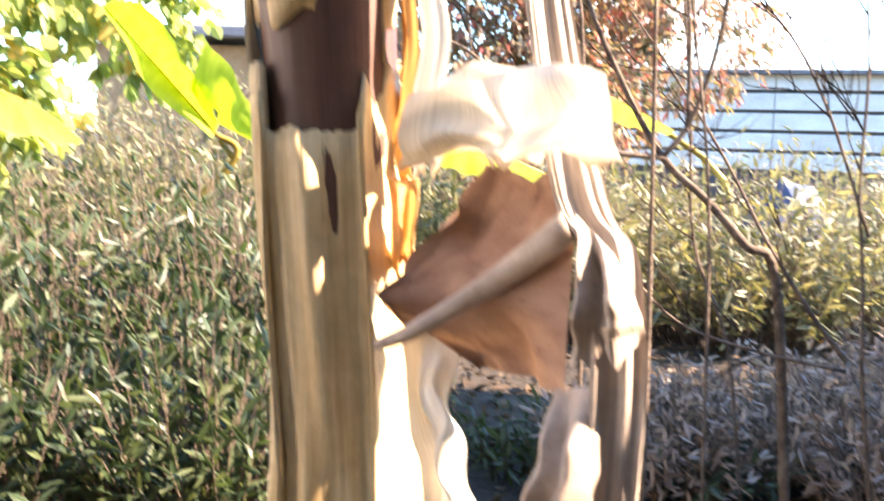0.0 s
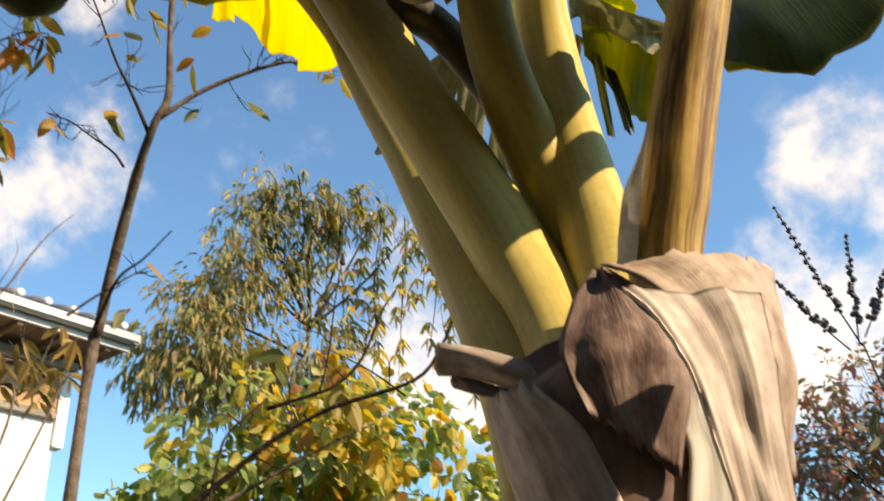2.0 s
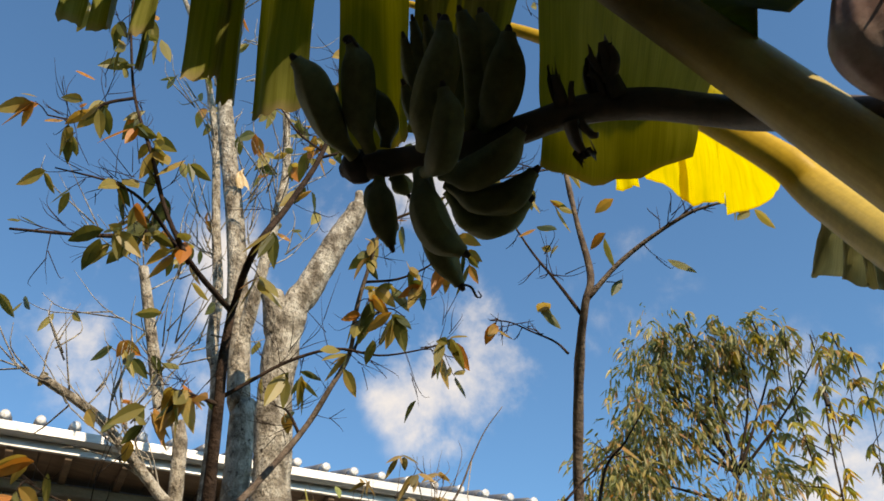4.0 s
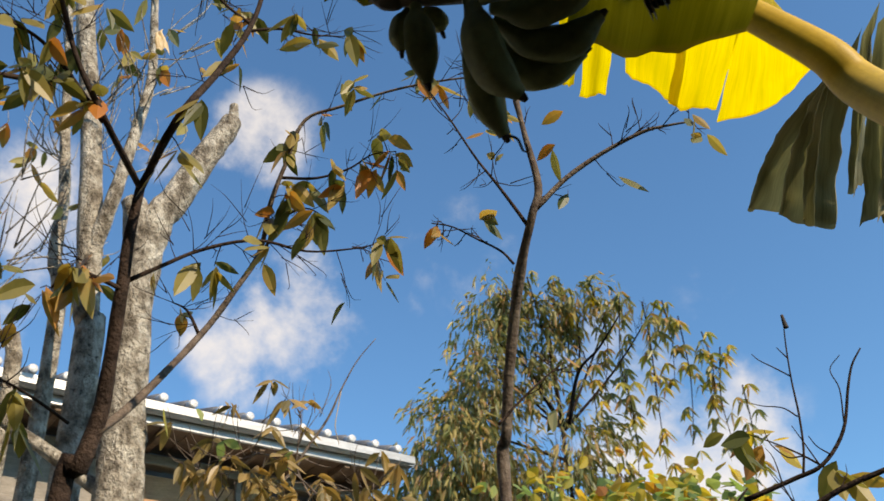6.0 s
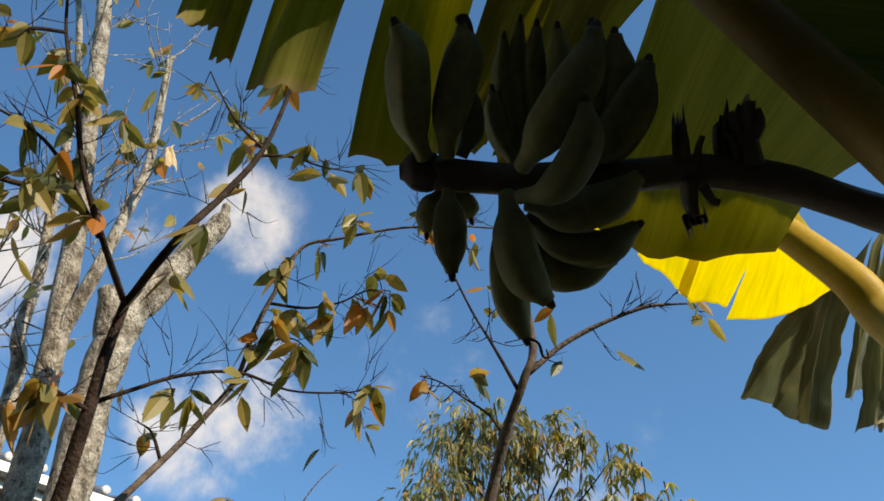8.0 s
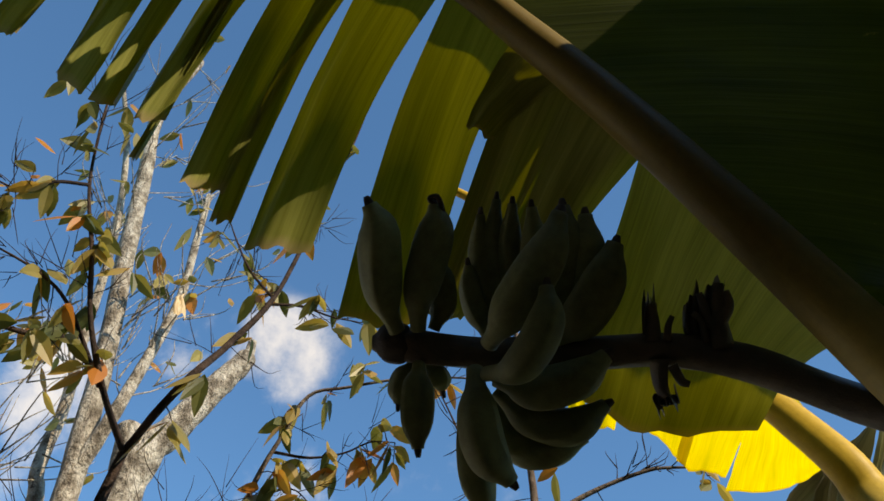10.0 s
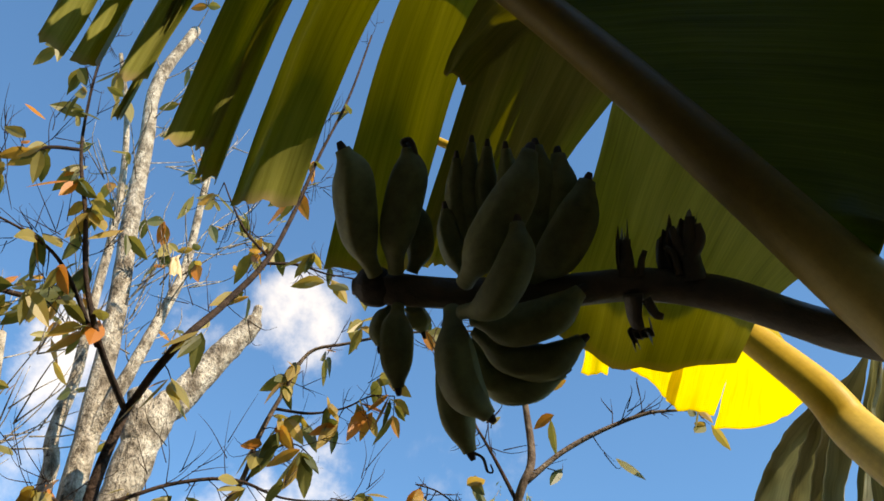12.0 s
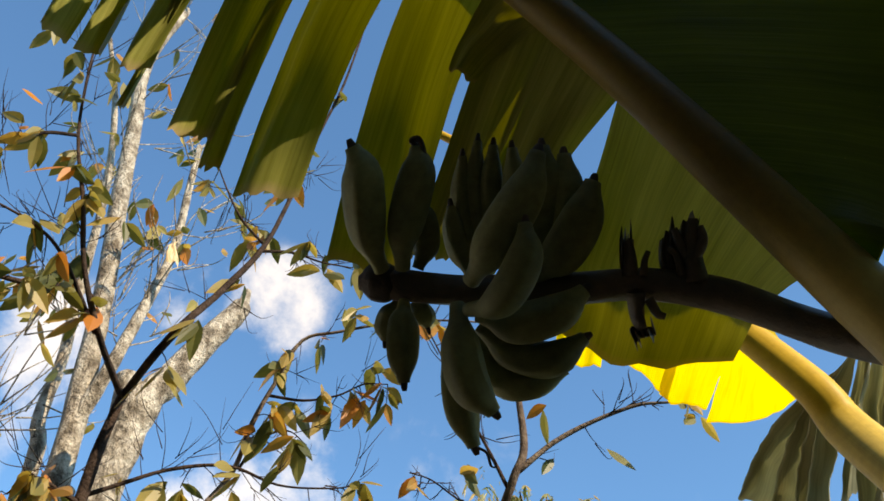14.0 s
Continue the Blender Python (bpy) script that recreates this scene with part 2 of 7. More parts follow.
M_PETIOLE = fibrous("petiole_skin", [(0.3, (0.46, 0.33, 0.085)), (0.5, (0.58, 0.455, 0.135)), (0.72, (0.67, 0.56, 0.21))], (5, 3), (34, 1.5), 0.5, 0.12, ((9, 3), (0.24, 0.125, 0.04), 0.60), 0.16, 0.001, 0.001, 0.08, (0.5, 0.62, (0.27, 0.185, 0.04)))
# petiole skin whose far end is darkened to paint the shade on the midrib
M_MIDRIB_SHADED = fibrous("petiole_and_shaded_midrib_skin", [(0.3, (0.46, 0.33, 0.085)), (0.5, (0.58, 0.455, 0.135)), (0.72, (0.67, 0.56, 0.21))], (5, 3), (34, 1.5), 0.5, 0.12, ((9, 3), (0.24, 0.125, 0.04), 0.60), 0.16, 0.001, 0.001, 0.08, (0.37, 0.57, (0.15, 0.105, 0.022)))
M_STALK_GOLD = fibrous("golden_stalk_skin", [(0.3, (0.46, 0.33, 0.085)), (0.5, (0.58, 0.455, 0.135)), (0.72, (0.67, 0.56, 0.21))], (5, 3), (34, 1.5), 0.5, 0.12, ((9, 3), (0.24, 0.125, 0.04), 0.60), 0.16, 0.001, 0.001, 0.08, (0.34, 0.5, (0.52, 0.33, 0.03)))
M_PETIOLE_OLD = fibrous("petiole_yellowed", [(0.28, (0.30, 0.14, 0.03)), (0.48, (0.58, 0.37, 0.10)), (0.72, (0.70, 0.51, 0.20))], (9, 0.9), (40, 1.0), 0.5, 0.2, ((9, 1.3), (0.13, 0.055, 0.02), 0.46), 0.2, 0.002, 0.002, 0.12)
M_SHEATH = fibrous("dry_sheath", [(0.26, (0.20, 0.14, 0.105)), (0.44, (0.40, 0.31, 0.25)), (0.6, (0.52, 0.425, 0.35)), (0.78, (0.64, 0.55, 0.465))], (3.6, 4.0), (44, 3.2), 0.65, 0.14, ((4.5, 4.5), (0.22, 0.145, 0.105), 0.58), 0.3, 0.0015, 0.0016, 0.08)
M_CAPE = fibrous("crown_sheath", [(0.28, (0.22, 0.13, 0.085)), (0.48, (0.42, 0.31, 0.225)), (0.75, (0.62, 0.51, 0.40))], (4.0, 3.6), (40, 2.6), 0.6, 0.16, ((4, 4), (0.20, 0.11, 0.07), 0.55), 0.3, 0.002, 0.002, 0.1)
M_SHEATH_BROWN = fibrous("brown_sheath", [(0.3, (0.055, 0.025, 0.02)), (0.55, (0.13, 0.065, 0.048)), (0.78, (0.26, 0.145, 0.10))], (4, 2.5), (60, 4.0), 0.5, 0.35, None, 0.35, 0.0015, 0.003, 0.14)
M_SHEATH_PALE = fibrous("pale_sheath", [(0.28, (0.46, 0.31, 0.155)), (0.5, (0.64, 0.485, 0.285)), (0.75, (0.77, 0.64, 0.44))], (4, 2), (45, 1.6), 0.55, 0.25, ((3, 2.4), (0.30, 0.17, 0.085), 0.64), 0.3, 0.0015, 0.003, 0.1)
M_SHEATH_PURPLE = fibrous("purple_brown_sheath", [(0.28, (0.105, 0.06, 0.05)), (0.5, (0.25, 0.165, 0.135)), (0.75, (0.40, 0.29, 0.235))], (3, 4), (44, 3.0), 0.55, 0.16, ((4, 4), (0.08, 0.042, 0.034), 0.6), 0.3, 0.0015, 0.003, 0.09)
# near-white base colour carries the glare of sun on the dry leaf
M_PAPER = banana_leaf("papery_dry_leaf_sunlit", (0.84, 0.80, 0.74), (0.92, 0.90, 0.86), (1.0, 0.94, 0.84), 0.18, (0.50, 0.36, 0.20))
M_PEEL = banana_leaf("orange_peel_strip", (0.50, 0.31, 0.14), (0.66, 0.44, 0.23), (1.2, 0.95, 0.6), 0.4, (0.35, 0.18, 0.07))
M_PETIOLE_GOLD = surface("petiole_golden", [(0.3, (0.43, 0.25, 0.014)), (0.7, (0.58, 0.37, 0.03))], 3.0, 40.0, 0.45, 0.15, (6, 0.7, 1), dirt=(4.0, (0.22, 0.12, 0.03), 0.66), uv=True, gloss=0.12)
M_SHEATH_TAN = fibrous("tan_sheath", [(0.28, (0.56, 0.38, 0.18)), (0.5, (0.70, 0.53, 0.29)), (0.75, (0.80, 0.66, 0.42))], (4, 9), (46, 7.0), 0.6, 0.2, ((3, 9), (0.33, 0.20, 0.12), 0.61), 0.3, 0.002, 0.003, 0.09)
M_DRYLEAF = surface("dry_banana_leaf", [(0.3, (0.30, 0.155, 0.105)), (0.7, (0.46, 0.285, 0.20))], 3.0, 30.0, 0.75, 0.3, (3, 1.6, 1), dirt=(5.0, (0.22, 0.11, 0.075), 0.6), uv=True, depth=0.003, fold=0.012, streak=0.45)
M_STRIP = fibrous("dry_hanging_stalk", [(0.28, (0.38, 0.30, 0.24)), (0.5, (0.51, 0.42, 0.35)), (0.75, (0.63, 0.55, 0.47))], (3, 6), (30, 1.6), 0.65, 0.2, ((3, 7), (0.31, 0.22, 0.16), 0.60), 0.3, 0.002, 0.0014, 0.1)
M_PEDUNCLE = surface("peduncle_skin", [(0.3, (0.035, 0.03, 0.02)), (0.7, (0.10, 0.07, 0.045))], 9.0, 50.0, 0.6, 0.3)
M_BANANA = surface("green_banana_skin", [(0.3, (0.10, 0.112, 0.045)), (0.7, (0.20, 0.21, 0.095))], 7.0, 60.0, 0.65, 0.08, spread=0.22, gloss=0.2)
M_TIP = surface("blackened_tip", [(0.3, (0.02, 0.014, 0.01)), (0.7, (0.06, 0.04, 0.03))], 30.0, 90.0, 0.8, 0.3)
M_BRACT = surface("pinkish_bract", [(0.25, (0.16, 0.075, 0.06)), (0.45, (0.30, 0.20, 0.175)), (0.6, (0.42, 0.35, 0.29)), (0.75, (0.58, 0.54, 0.45))], 9.0, 60.0, 0.4, 0.12)
M_BARK = surface("dark_twig_bark", [(0.3, (0.020, 0.013, 0.010)), (0.7, (0.075, 0.050, 0.038))], 24.0, 80.0, 0.9, 1.0, gloss=0.15)
M_BARK_TAN = surface("sapling_bark", [(0.3, (0.075, 0.052, 0.040)), (0.7, (0.23, 0.18, 0.14))], 18.0, 70.0, 0.85, 0.8, gloss=0.2)
M_BARK_PALE = surface("pale_flaking_bark", [(0.36, (0.165, 0.135, 0.10)), (0.48, (0.37, 0.32, 0.25)), (0.62, (0.59, 0.535, 0.44))], 14.0, 40.0, 0.9, 1.0, (1, 1, 0.7), dirt=(30.0, (0.085, 0.068, 0.055), 0.57), depth=0.05, gloss=0.2)
M_WOODCUT = surface("sawn_wood", [(0.3, (0.45, 0.34, 0.2)), (0.7, (0.6, 0.48, 0.32))], 20.0, 80.0, 0.8, 0.3)
M_LEAF_PERSIMMON = leafy("turning_leaf", [(0.0, (0.06, 0.08, 0.025)), (0.3, (0.16, 0.155, 0.05)), (0.62, (0.30, 0.25, 0.075)), (0.84, (0.37, 0.22, 0.06)), (0.98, (0.46, 0.17, 0.035))], (1.8, 1.6, 0.8), 0.4)
M_LEAF_WILLOW = leafy("narrow_green_leaf", [(0.0, (0.10, 0.12, 0.04)), (0.4, (0.22, 0.21, 0.075)), (0.7, (0.37, 0.29, 0.09)), (1.0, (0.36, 0.18, 0.07))], (1.6, 1.6, 0.8), 0.35)
M_LEAF_YELLOW = leafy("yellow_autumn_leaf", [(0.0, (0.12, 0.19, 0.065)), (0.38, (0.22, 0.29, 0.10)), (0.68, (0.34, 0.37, 0.13)), (0.92, (0.47, 0.41, 0.12)), (1.0, (0.46, 0.28, 0.07))], (1.5, 1.6, 1.0), 0.46)
M_LEAF_GOLD = leafy("golden_autumn_leaf", [(0.0, (0.26, 0.26, 0.06)), (0.3, (0.42, 0.33, 0.06)), (0.65, (0.55, 0.40, 0.06)), (0.9, (0.50, 0.28, 0.05)), (1.0, (0.34, 0.15, 0.045))], (1.7, 1.6, 0.7), 0.48)
M_LEAF_RUST = leafy("rusty_leaf", [(0.0, (0.17, 0.16, 0.08)), (0.4, (0.25, 0.19, 0.12)), (0.8, (0.32, 0.17, 0.12)), (1.0, (0.42, 0.10, 0.10))], (1.5, 1.4, 1.0), 0.42)
M_LEAF_GREEN = leafy("shrub_leaf", [(0.0, (0.022, 0.046, 0.020)), (0.6, (0.052, 0.084, 0.038)), (1.0, (0.105, 0.13, 0.06))], (1.5, 1.5, 0.8), 0.3)
M_LEAF_OLIVE = leafy("dry_olive_leaf", [(0.0, (0.10, 0.115, 0.06)), (0.6, (0.215, 0.22, 0.115)), (1.0, (0.34, 0.31, 0.17))], (1.4, 1.3, 0.8), 0.3)
M_SEED = surface("dark_flower_spike", [(0.3, (0.09, 0.09, 0.115)), (0.7, (0.20, 0.20, 0.24))], 30.0, 90.0, 0.8, 0.3)
M_LITTER = leafy("fallen_brown_leaf", [(0.0, (0.05, 0.035, 0.02)), (0.6, (0.11, 0.07, 0.04)), (1.0, (0.19, 0.12, 0.06))], (1.2, 1.1, 0.8), 0.2)
M_LEAF_BROWN = leafy("withering_brown_leaf", [(0.0, (0.16, 0.13, 0.05)), (0.5, (0.30, 0.21, 0.08)), (1.0, (0.42, 0.27, 0.10))], (1.6, 1.4, 0.7), 0.35)
M_BRUSH = leafy("dead_brush_leaf", [(0.0, (0.22, 0.15, 0.12)), (0.5, (0.40, 0.29, 0.22)), (1.0, (0.55, 0.42, 0.32))], (1.3, 1.1, 0.85), 0.3)
M_SOIL = surface("leaf_litter_soil", [(0.3, (0.018, 0.013, 0.009)), (0.55, (0.04, 0.029, 0.019)), (0.75, (0.075, 0.056, 0.034))], 1.3, 18.0, 0.95, 0.8, depth=0.05)
M_TILE = surface("glazed_roof_tile", [(0.3, (0.10, 0.105, 0.115)), (0.7, (0.19, 0.195, 0.21))], 4.0, 40.0, 0.35, 0.15, spread=0.12)
M_TILE_END = surface("pale_tile_end", [(0.3, (0.50, 0.50, 0.49)), (0.7, (0.66, 0.66, 0.65))], 6.0, 50.0, 0.3, 0.1, spread=0.06)
M_GUTTER = surface("aluminium_gutter", [(0.3, (0.36, 0.35, 0.33)), (0.7, (0.50, 0.49, 0.47))], 3.0, 30.0, 0.35, 0.1, (1, 0.1, 1), metal=0.25)
M_SOFFIT = surface("weathered_soffit_board", [(0.3, (0.10, 0.062, 0.037)), (0.7, (0.19, 0.12, 0.07))], 3.0, 30.0, 0.8, 0.3, (6, 0.6, 6), spread=0.15)
M_BEAM = surface("grey_beam", [(0.3, (0.20, 0.17, 0.14)), (0.7, (0.34, 0.30, 0.25))], 3.0, 30.0, 0.8, 0.3, (6, 0.6, 6))
M_WOOD = surface("orange_wood_board", [(0.3, (0.40, 0.20, 0.09)), (0.7, (0.56, 0.31, 0.15))], 3.0, 30.0, 0.65, 0.2, (6, 0.6, 6), spread=0.1)
M_PLASTER = surface("white_plaster", [(0.3, (0.74, 0.74, 0.73)), (0.7, (0.84, 0.84, 0.83))], 2.0, 60.0, 0.9, 0.12, dirt=(1.4, (0.6, 0.58, 0.54), 0.7))
M_SIDING = surface("white_painted_plank", [(0.3, (0.60, 0.56, 0.50)), (0.7, (0.76, 0.72, 0.65))], 1.5, 30.0, 0.7, 0.15, (1, 4, 4), spread=0.08)
M_DARK = surface("dark_gap_timber", [(0.3, (0.05, 0.045, 0.045)), (0.7, (0.10, 0.09, 0.085))], 3.0, 40.0, 0.8, 0.3)
# timber tones for the added, unseen walls; the brown one gives warm bounce
M_SHADE_WALL = surface("shade_wall_timber", [(0.3, (0.15, 0.125, 0.10)), (0.7, (0.26, 0.22, 0.18))], 3.0, 40.0, 0.85, 0.3, (4, 4, 0.5))
M_BOUNCE_WALL = surface("warm_bounce_wall", [(0.3, (0.16, 0.095, 0.045)), (0.7, (0.27, 0.17, 0.085))], 3.0, 40.0, 0.85, 0.3, (4, 4, 0.5))
M_TARP = surface("blue_tarpaulin", [(0.3, (0.03, 0.05, 0.10)), (0.7, (0.07, 0.10, 0.18))], 5.0, 40.0, 0.5, 0.3)


def glass_mat():
    m, nodes, links, out = material("window_glass")
    p = nodes.new("ShaderNodeBsdfPrincipled")
    p.inputs["Base Color"].default_value = (0.04, 0.05, 0.055, 1)
    p.inputs["Roughness"].default_value = 0.06
    links.new(p.outputs[0], out.inputs["Surface"])
    return m


M_GLASS = glass_mat()


# ---- mesh helpers ----
def mesh_from(name, verts, faces, uvs=None, smooth=True):
    me = bpy.data.meshes.new(name)
    me.from_pydata([tuple(v) for v in verts], [], [tuple(f) for f in faces])
    if uvs is not None:
        layer = me.uv_layers.new(name="UVMap")
        co = np.zeros(len(me.loops), int)
        me.loops.foreach_get("vertex_index", co)
        layer.data.foreach_set("uv", np.asarray(uvs, float)[co].ravel())
    me.polygons.foreach_set("use_smooth", [smooth] * len(me.polygons))
    me.update()
    return me


def thing(name, at, label, category, group="", kind=""):
    ob = new(name)
    ob.location = at
    ob.empty_display_size = 0.1
    return tagged(ob, label, category, group, kind)


def part(name, me, mat, parent, label=""):
    """Links a mesh, given in world coordinates, as one part of a thing."""
    ob = new(name, me)
    if not me.materials:
        me.materials.append(mat)
    if parent:
        ob.parent = parent
        base = Vector((0, 0, 0))
        o = parent
        while o:
            base += o.location
            o = o.parent
        me.transform(Matrix.Translation(-base)) if me.users == 1 else None
    if label:
        tagged(ob, label)
    return ob


def smooth_line(points, per=5):
    """Catmull-Rom through points."""
    p = [Vector(q) for q in points]
    p = [2 * p[0] - p[1]] + p + [2 * p[-1] - p[-2]]
    out = []
    for i in range(1, len(p) - 2):
        for k in range(per):
            t = k / per
            a, b, c, d = p[i - 1], p[i], p[i + 1], p[i + 2]
            out.append(0.5 * (2 * b + (c - a) * t + (2 * a - 5 * b + 4 * c - d) * t * t + (3 * b - a - 3 * c + d) * t**3))
    out.append(p[-2])
    return out


def tube_data(line, radii, sides=8, knobby=0.0, squash=None, closed=True, seed=0):
    """Vertices, faces and uvs of a tapered tube; squash: a function of (angle, t) that scales the radius."""
    rnd = random.Random(seed)
    n = len(line)
    verts, uvs, faces = [], [], []
    ref = Vector((0.3, 0.9, 0.1)).normalized()
    for i, c in enumerate(line):
        tan = (line[min(i + 1, n - 1)] - line[max(i - 1, 0)]).normalized()
        side = tan.cross(ref)
        side = side.normalized() if side.length > 0.05 else tan.orthogonal().normalized()
        up = side.cross(tan).normalized()
        t = i / (n - 1)
        r = radii[i] if not callable(radii) else radii(t)
        for k in range(sides + 1):
            a = 2 * math.pi * (k % sides) / sides
            q = r * (squash(a, t) if squash else 1.0)
            if knobby:
                q *= 1 + knobby * noise.noise(Vector((c.x * 9 + math.cos(a), c.y * 9 + math.sin(a), c.z * 9 + seed)))
            verts.append(c + (side * math.cos(a) + up * math.sin(a)) * q)
            uvs.append((k / sides, t))
    w = sides + 1
    for i in range(n - 1):
        for k in range(sides):
            faces.append((i * w + k, i * w + k + 1, (i + 1) * w + k + 1, (i + 1) * w + k))
    if closed:
        for i, flip in ((0, True), (n - 1, False)):
            verts.append(line[i].copy())
            uvs.append((0.5, i / (n - 1)))
            m = len(verts) - 1
            for k in range(sides):
                f = (i * w + k, i * w + k + 1, m)
                faces.append(f[::-1] if flip else f)
    return verts, faces, uvs


def tube(name, points, r0, r1, sides=8, knobby=0.0, per=5, squash=None, seed=0, power=1.0):
    line = smooth_line(points, per)
    radii = [r0 + (r1 - r0) * (i / (len(line) - 1)) ** power for i in range(len(line))]
    return mesh_from(name, *tube_data(line, radii, sides, knobby, squash, seed=seed))


def joined(name, pieces, smooth=True):
    """One mesh from several (verts, faces, uvs)."""
    V, F, U = [], [], []
    for v, f, u in pieces:
        o = len(V)
        V += list(v)
        U += list(u)
        F += [tuple(i + o for i in q) for q in f]
    return mesh_from(name, V, F, U, smooth)


def box_data(lo, hi, chamfer=0.0):
    (a, b, c), (d, e, f) = lo, hi
    v = [(x, y, z) for x in (a, d) for y in (b, e) for z in (c, f)]
    q = [(0, 1, 3, 2), (4, 6, 7, 5), (0, 4, 5, 1), (2, 3, 7, 6), (0, 2, 6, 4), (1, 5, 7, 3)]
    return [Vector(p) for p in v], q, [(0, 0)] * 8


def bevel_box(name, lo, hi, bevel=0.008, turn=None):
    bm = bmesh.new()
    v, f, _ = box_data(lo, hi)
    vs = [bm.verts.new(p) for p in v]
    for q in f:
        bm.faces.new([vs[i] for i in q])
    bmesh.ops.recalc_face_normals(bm, faces=bm.faces)
    bmesh.ops.bevel(bm, geom=list(bm.edges), offset=bevel, segments=1, affect="EDGES")
    me = bpy.data.meshes.new(name)
    bm.to_mesh(me)
    bm.free()
    if turn is not None:
        me.transform(turn)
    return me


def leaf_arrays(rnd, centers, dirs, lengths, widths, fold=0.25, droop=0.25, broad=False):
    """Many small pointed, folded leaves, each an island of its own."""
    V, F = [], []
    for c, d, L, w in zip(centers, dirs, lengths, widths):
        d = d.normalized()
        s = d.cross(Vector((rnd.uniform(-1, 1), rnd.uniform(-1, 1), rnd.uniform(0.2, 1))))
        if s.length < 0.05:
            s = d.orthogonal()
        s.normalize()
        u = s.cross(d)
        o = len(V)
        sag = Vector((0, 0, -1)) * droop * L
        if broad:
            V.append(c)
            for f, q in ((0.10, 0.35), (0.28, 0.85), (0.50, 1.0), (0.74, 0.72), (0.90, 0.32)):
                mid = c + d * L * f + sag * f * f
                V += [mid + s * w * q - u * w * fold * q, mid, mid - s * w * q - u * w * fold * q]
            V.append(c + d * L + sag)
            F += [(o, o + 2, o + 1), (o, o + 3, o + 2)]
            for j in range(4):
                k = o + 1 + 3 * j
                F += [(k, k + 1, k + 4, k + 3), (k + 1, k + 2, k + 5, k + 4)]
            F += [(o + 13, o + 14, o + 16), (o + 14, o + 15, o + 16)]
            continue
        V += [c, c + d * L * 0.35 + s * w - u * w * fold + sag * 0.15, c + d * L * 0.4 + sag * 0.15, c + d * L * 0.35 - s * w - u * w * fold + sag * 0.15,
              c + d * L * 0.75 + s * w * 0.6 - u * w * fold * 0.6 + sag * 0.6, c + d * L * 0.78 + sag * 0.55, c + d * L * 0.75 - s * w * 0.6 - u * w * fold * 0.6 + sag * 0.6, c + d * L + sag]
        F += [(o, o + 2, o + 1), (o, o + 3, o + 2), (o + 1, o + 2, o + 5, o + 4), (o + 2, o + 3, o + 6, o + 5), (o + 4, o + 5, o + 7), (o + 5, o + 6, o + 7)]
    return V, F


def rand_dir(rnd, zmin=-1.0, zmax=1.0):
    z = rnd.uniform(zmin, zmax)
    a = rnd.uniform(0, 2 * math.pi)
    r = math.sqrt(max(0.0, 1 - z * z))
    return Vector((r * math.cos(a), r * math.sin(a), z))


def crown_mesh(name, lobes, count, size, slim, seed, droop=0.3, hang=0.3, clump=7):
    """Leaves in sprays inside lobes (centre, radii): an uneven outline with gaps."""
    rnd = random.Random(seed)
    vol = [r[0] * r[1] * r[2] for _, r in lobes]
    C, Dd, L, W = [], [], [], []
    while len(C) < count:
        (c, r) = rnd.choices(lobes, vol)[0]
        q = rand_dir(rnd) * rnd.random() ** 0.45
        p = Vector((c[0] + q.x * r[0], c[1] + q.y * r[1], c[2] + q.z * r[2]))
        if noise.noise(p * (1.1 / max(0.35, min(r))) + Vector((seed, 0, 0))) < -0.12:
            continue
        d0 = (q + Vector((0, 0, -hang)) + rand_dir(rnd) * 0.6).normalized()
        for k in range(clump):
            C.append(p + d0 * size * 0.5 * k * 0.6 + rand_dir(rnd) * size * 0.35)
            Dd.append((d0 + rand_dir(rnd) * 0.9 + Vector((0, 0, -hang))).normalized())
            s = size * rnd.uniform(0.6, 1.2)
            L.append(s)
            W.append(s * slim * rnd.uniform(0.8, 1.2))
    return mesh_from(name, *leaf_arrays(rnd, C, Dd, L, W, droop=droop, broad=slim > 0.3), smooth=False)


def spray_leaves(name, spots, size, slim, seed, per=3, droop=0.3):
    """Leaves at twig ends."""
    rnd = random.Random(seed)
    C, Dd, L, W = [], [], [], []
    for p in spots:
        for k in range(rnd.randint(max(1, per - 1), per + 1)):
            C.append(Vector(p) + rand_dir(rnd) * size * 0.15)
            Dd.append((rand_dir(rnd, -0.9, 0.4) + Vector((0, 0, -0.25))).normalized())
            s = size * rnd.uniform(0.65, 1.15)
            L.append(s)
            W.append(s * slim)
    return mesh_from(name, *leaf_arrays(rnd, C, Dd, L, W, droop=droop, broad=True), smooth=False)


def twigs_along(line, rnd, count, length, r, t0=0.25, up=0.5, forks=2):
    """Fine forked twigs growing from a limb's line: pieces and their tips."""
    pieces, tips = [], []
    for _ in range(count):
        t = rnd.uniform(t0, 1.0)
        i = min(int(t * (len(line) - 1)), len(line) - 2)
        p = line[i].lerp(line[i + 1], rnd.random())
        tan = (line[i + 1] - line[i]).normalized()
        d = (tan * 0.6 + rand_dir(rnd) + Vector((0, 0, up))).normalized()
        L = length * rnd.uniform(0.5, 1.2)
        for f in range(forks):
            d2 = (d + rand_dir(rnd) * (0.0 if f == 0 else 0.6)).normalized()
            start = p if f == 0 else p + d * L * rnd.uniform(0.3, 0.6)
            mid = start + d2 * L * 0.5 + rand_dir(rnd) * L * 0.07
            end = start + d2 * L * (1.0 if f == 0 else 0.7) + Vector((0, 0, L * 0.12)) + rand_dir(rnd) * L * 0.08
            ln = smooth_line([start, mid, end], 3)
            pieces.append(tube_data(ln, [r * (1 - 0.75 * k / (len(ln) - 1)) for k in range(len(ln))], 5))
            tips += [end, mid]
    return pieces, tips


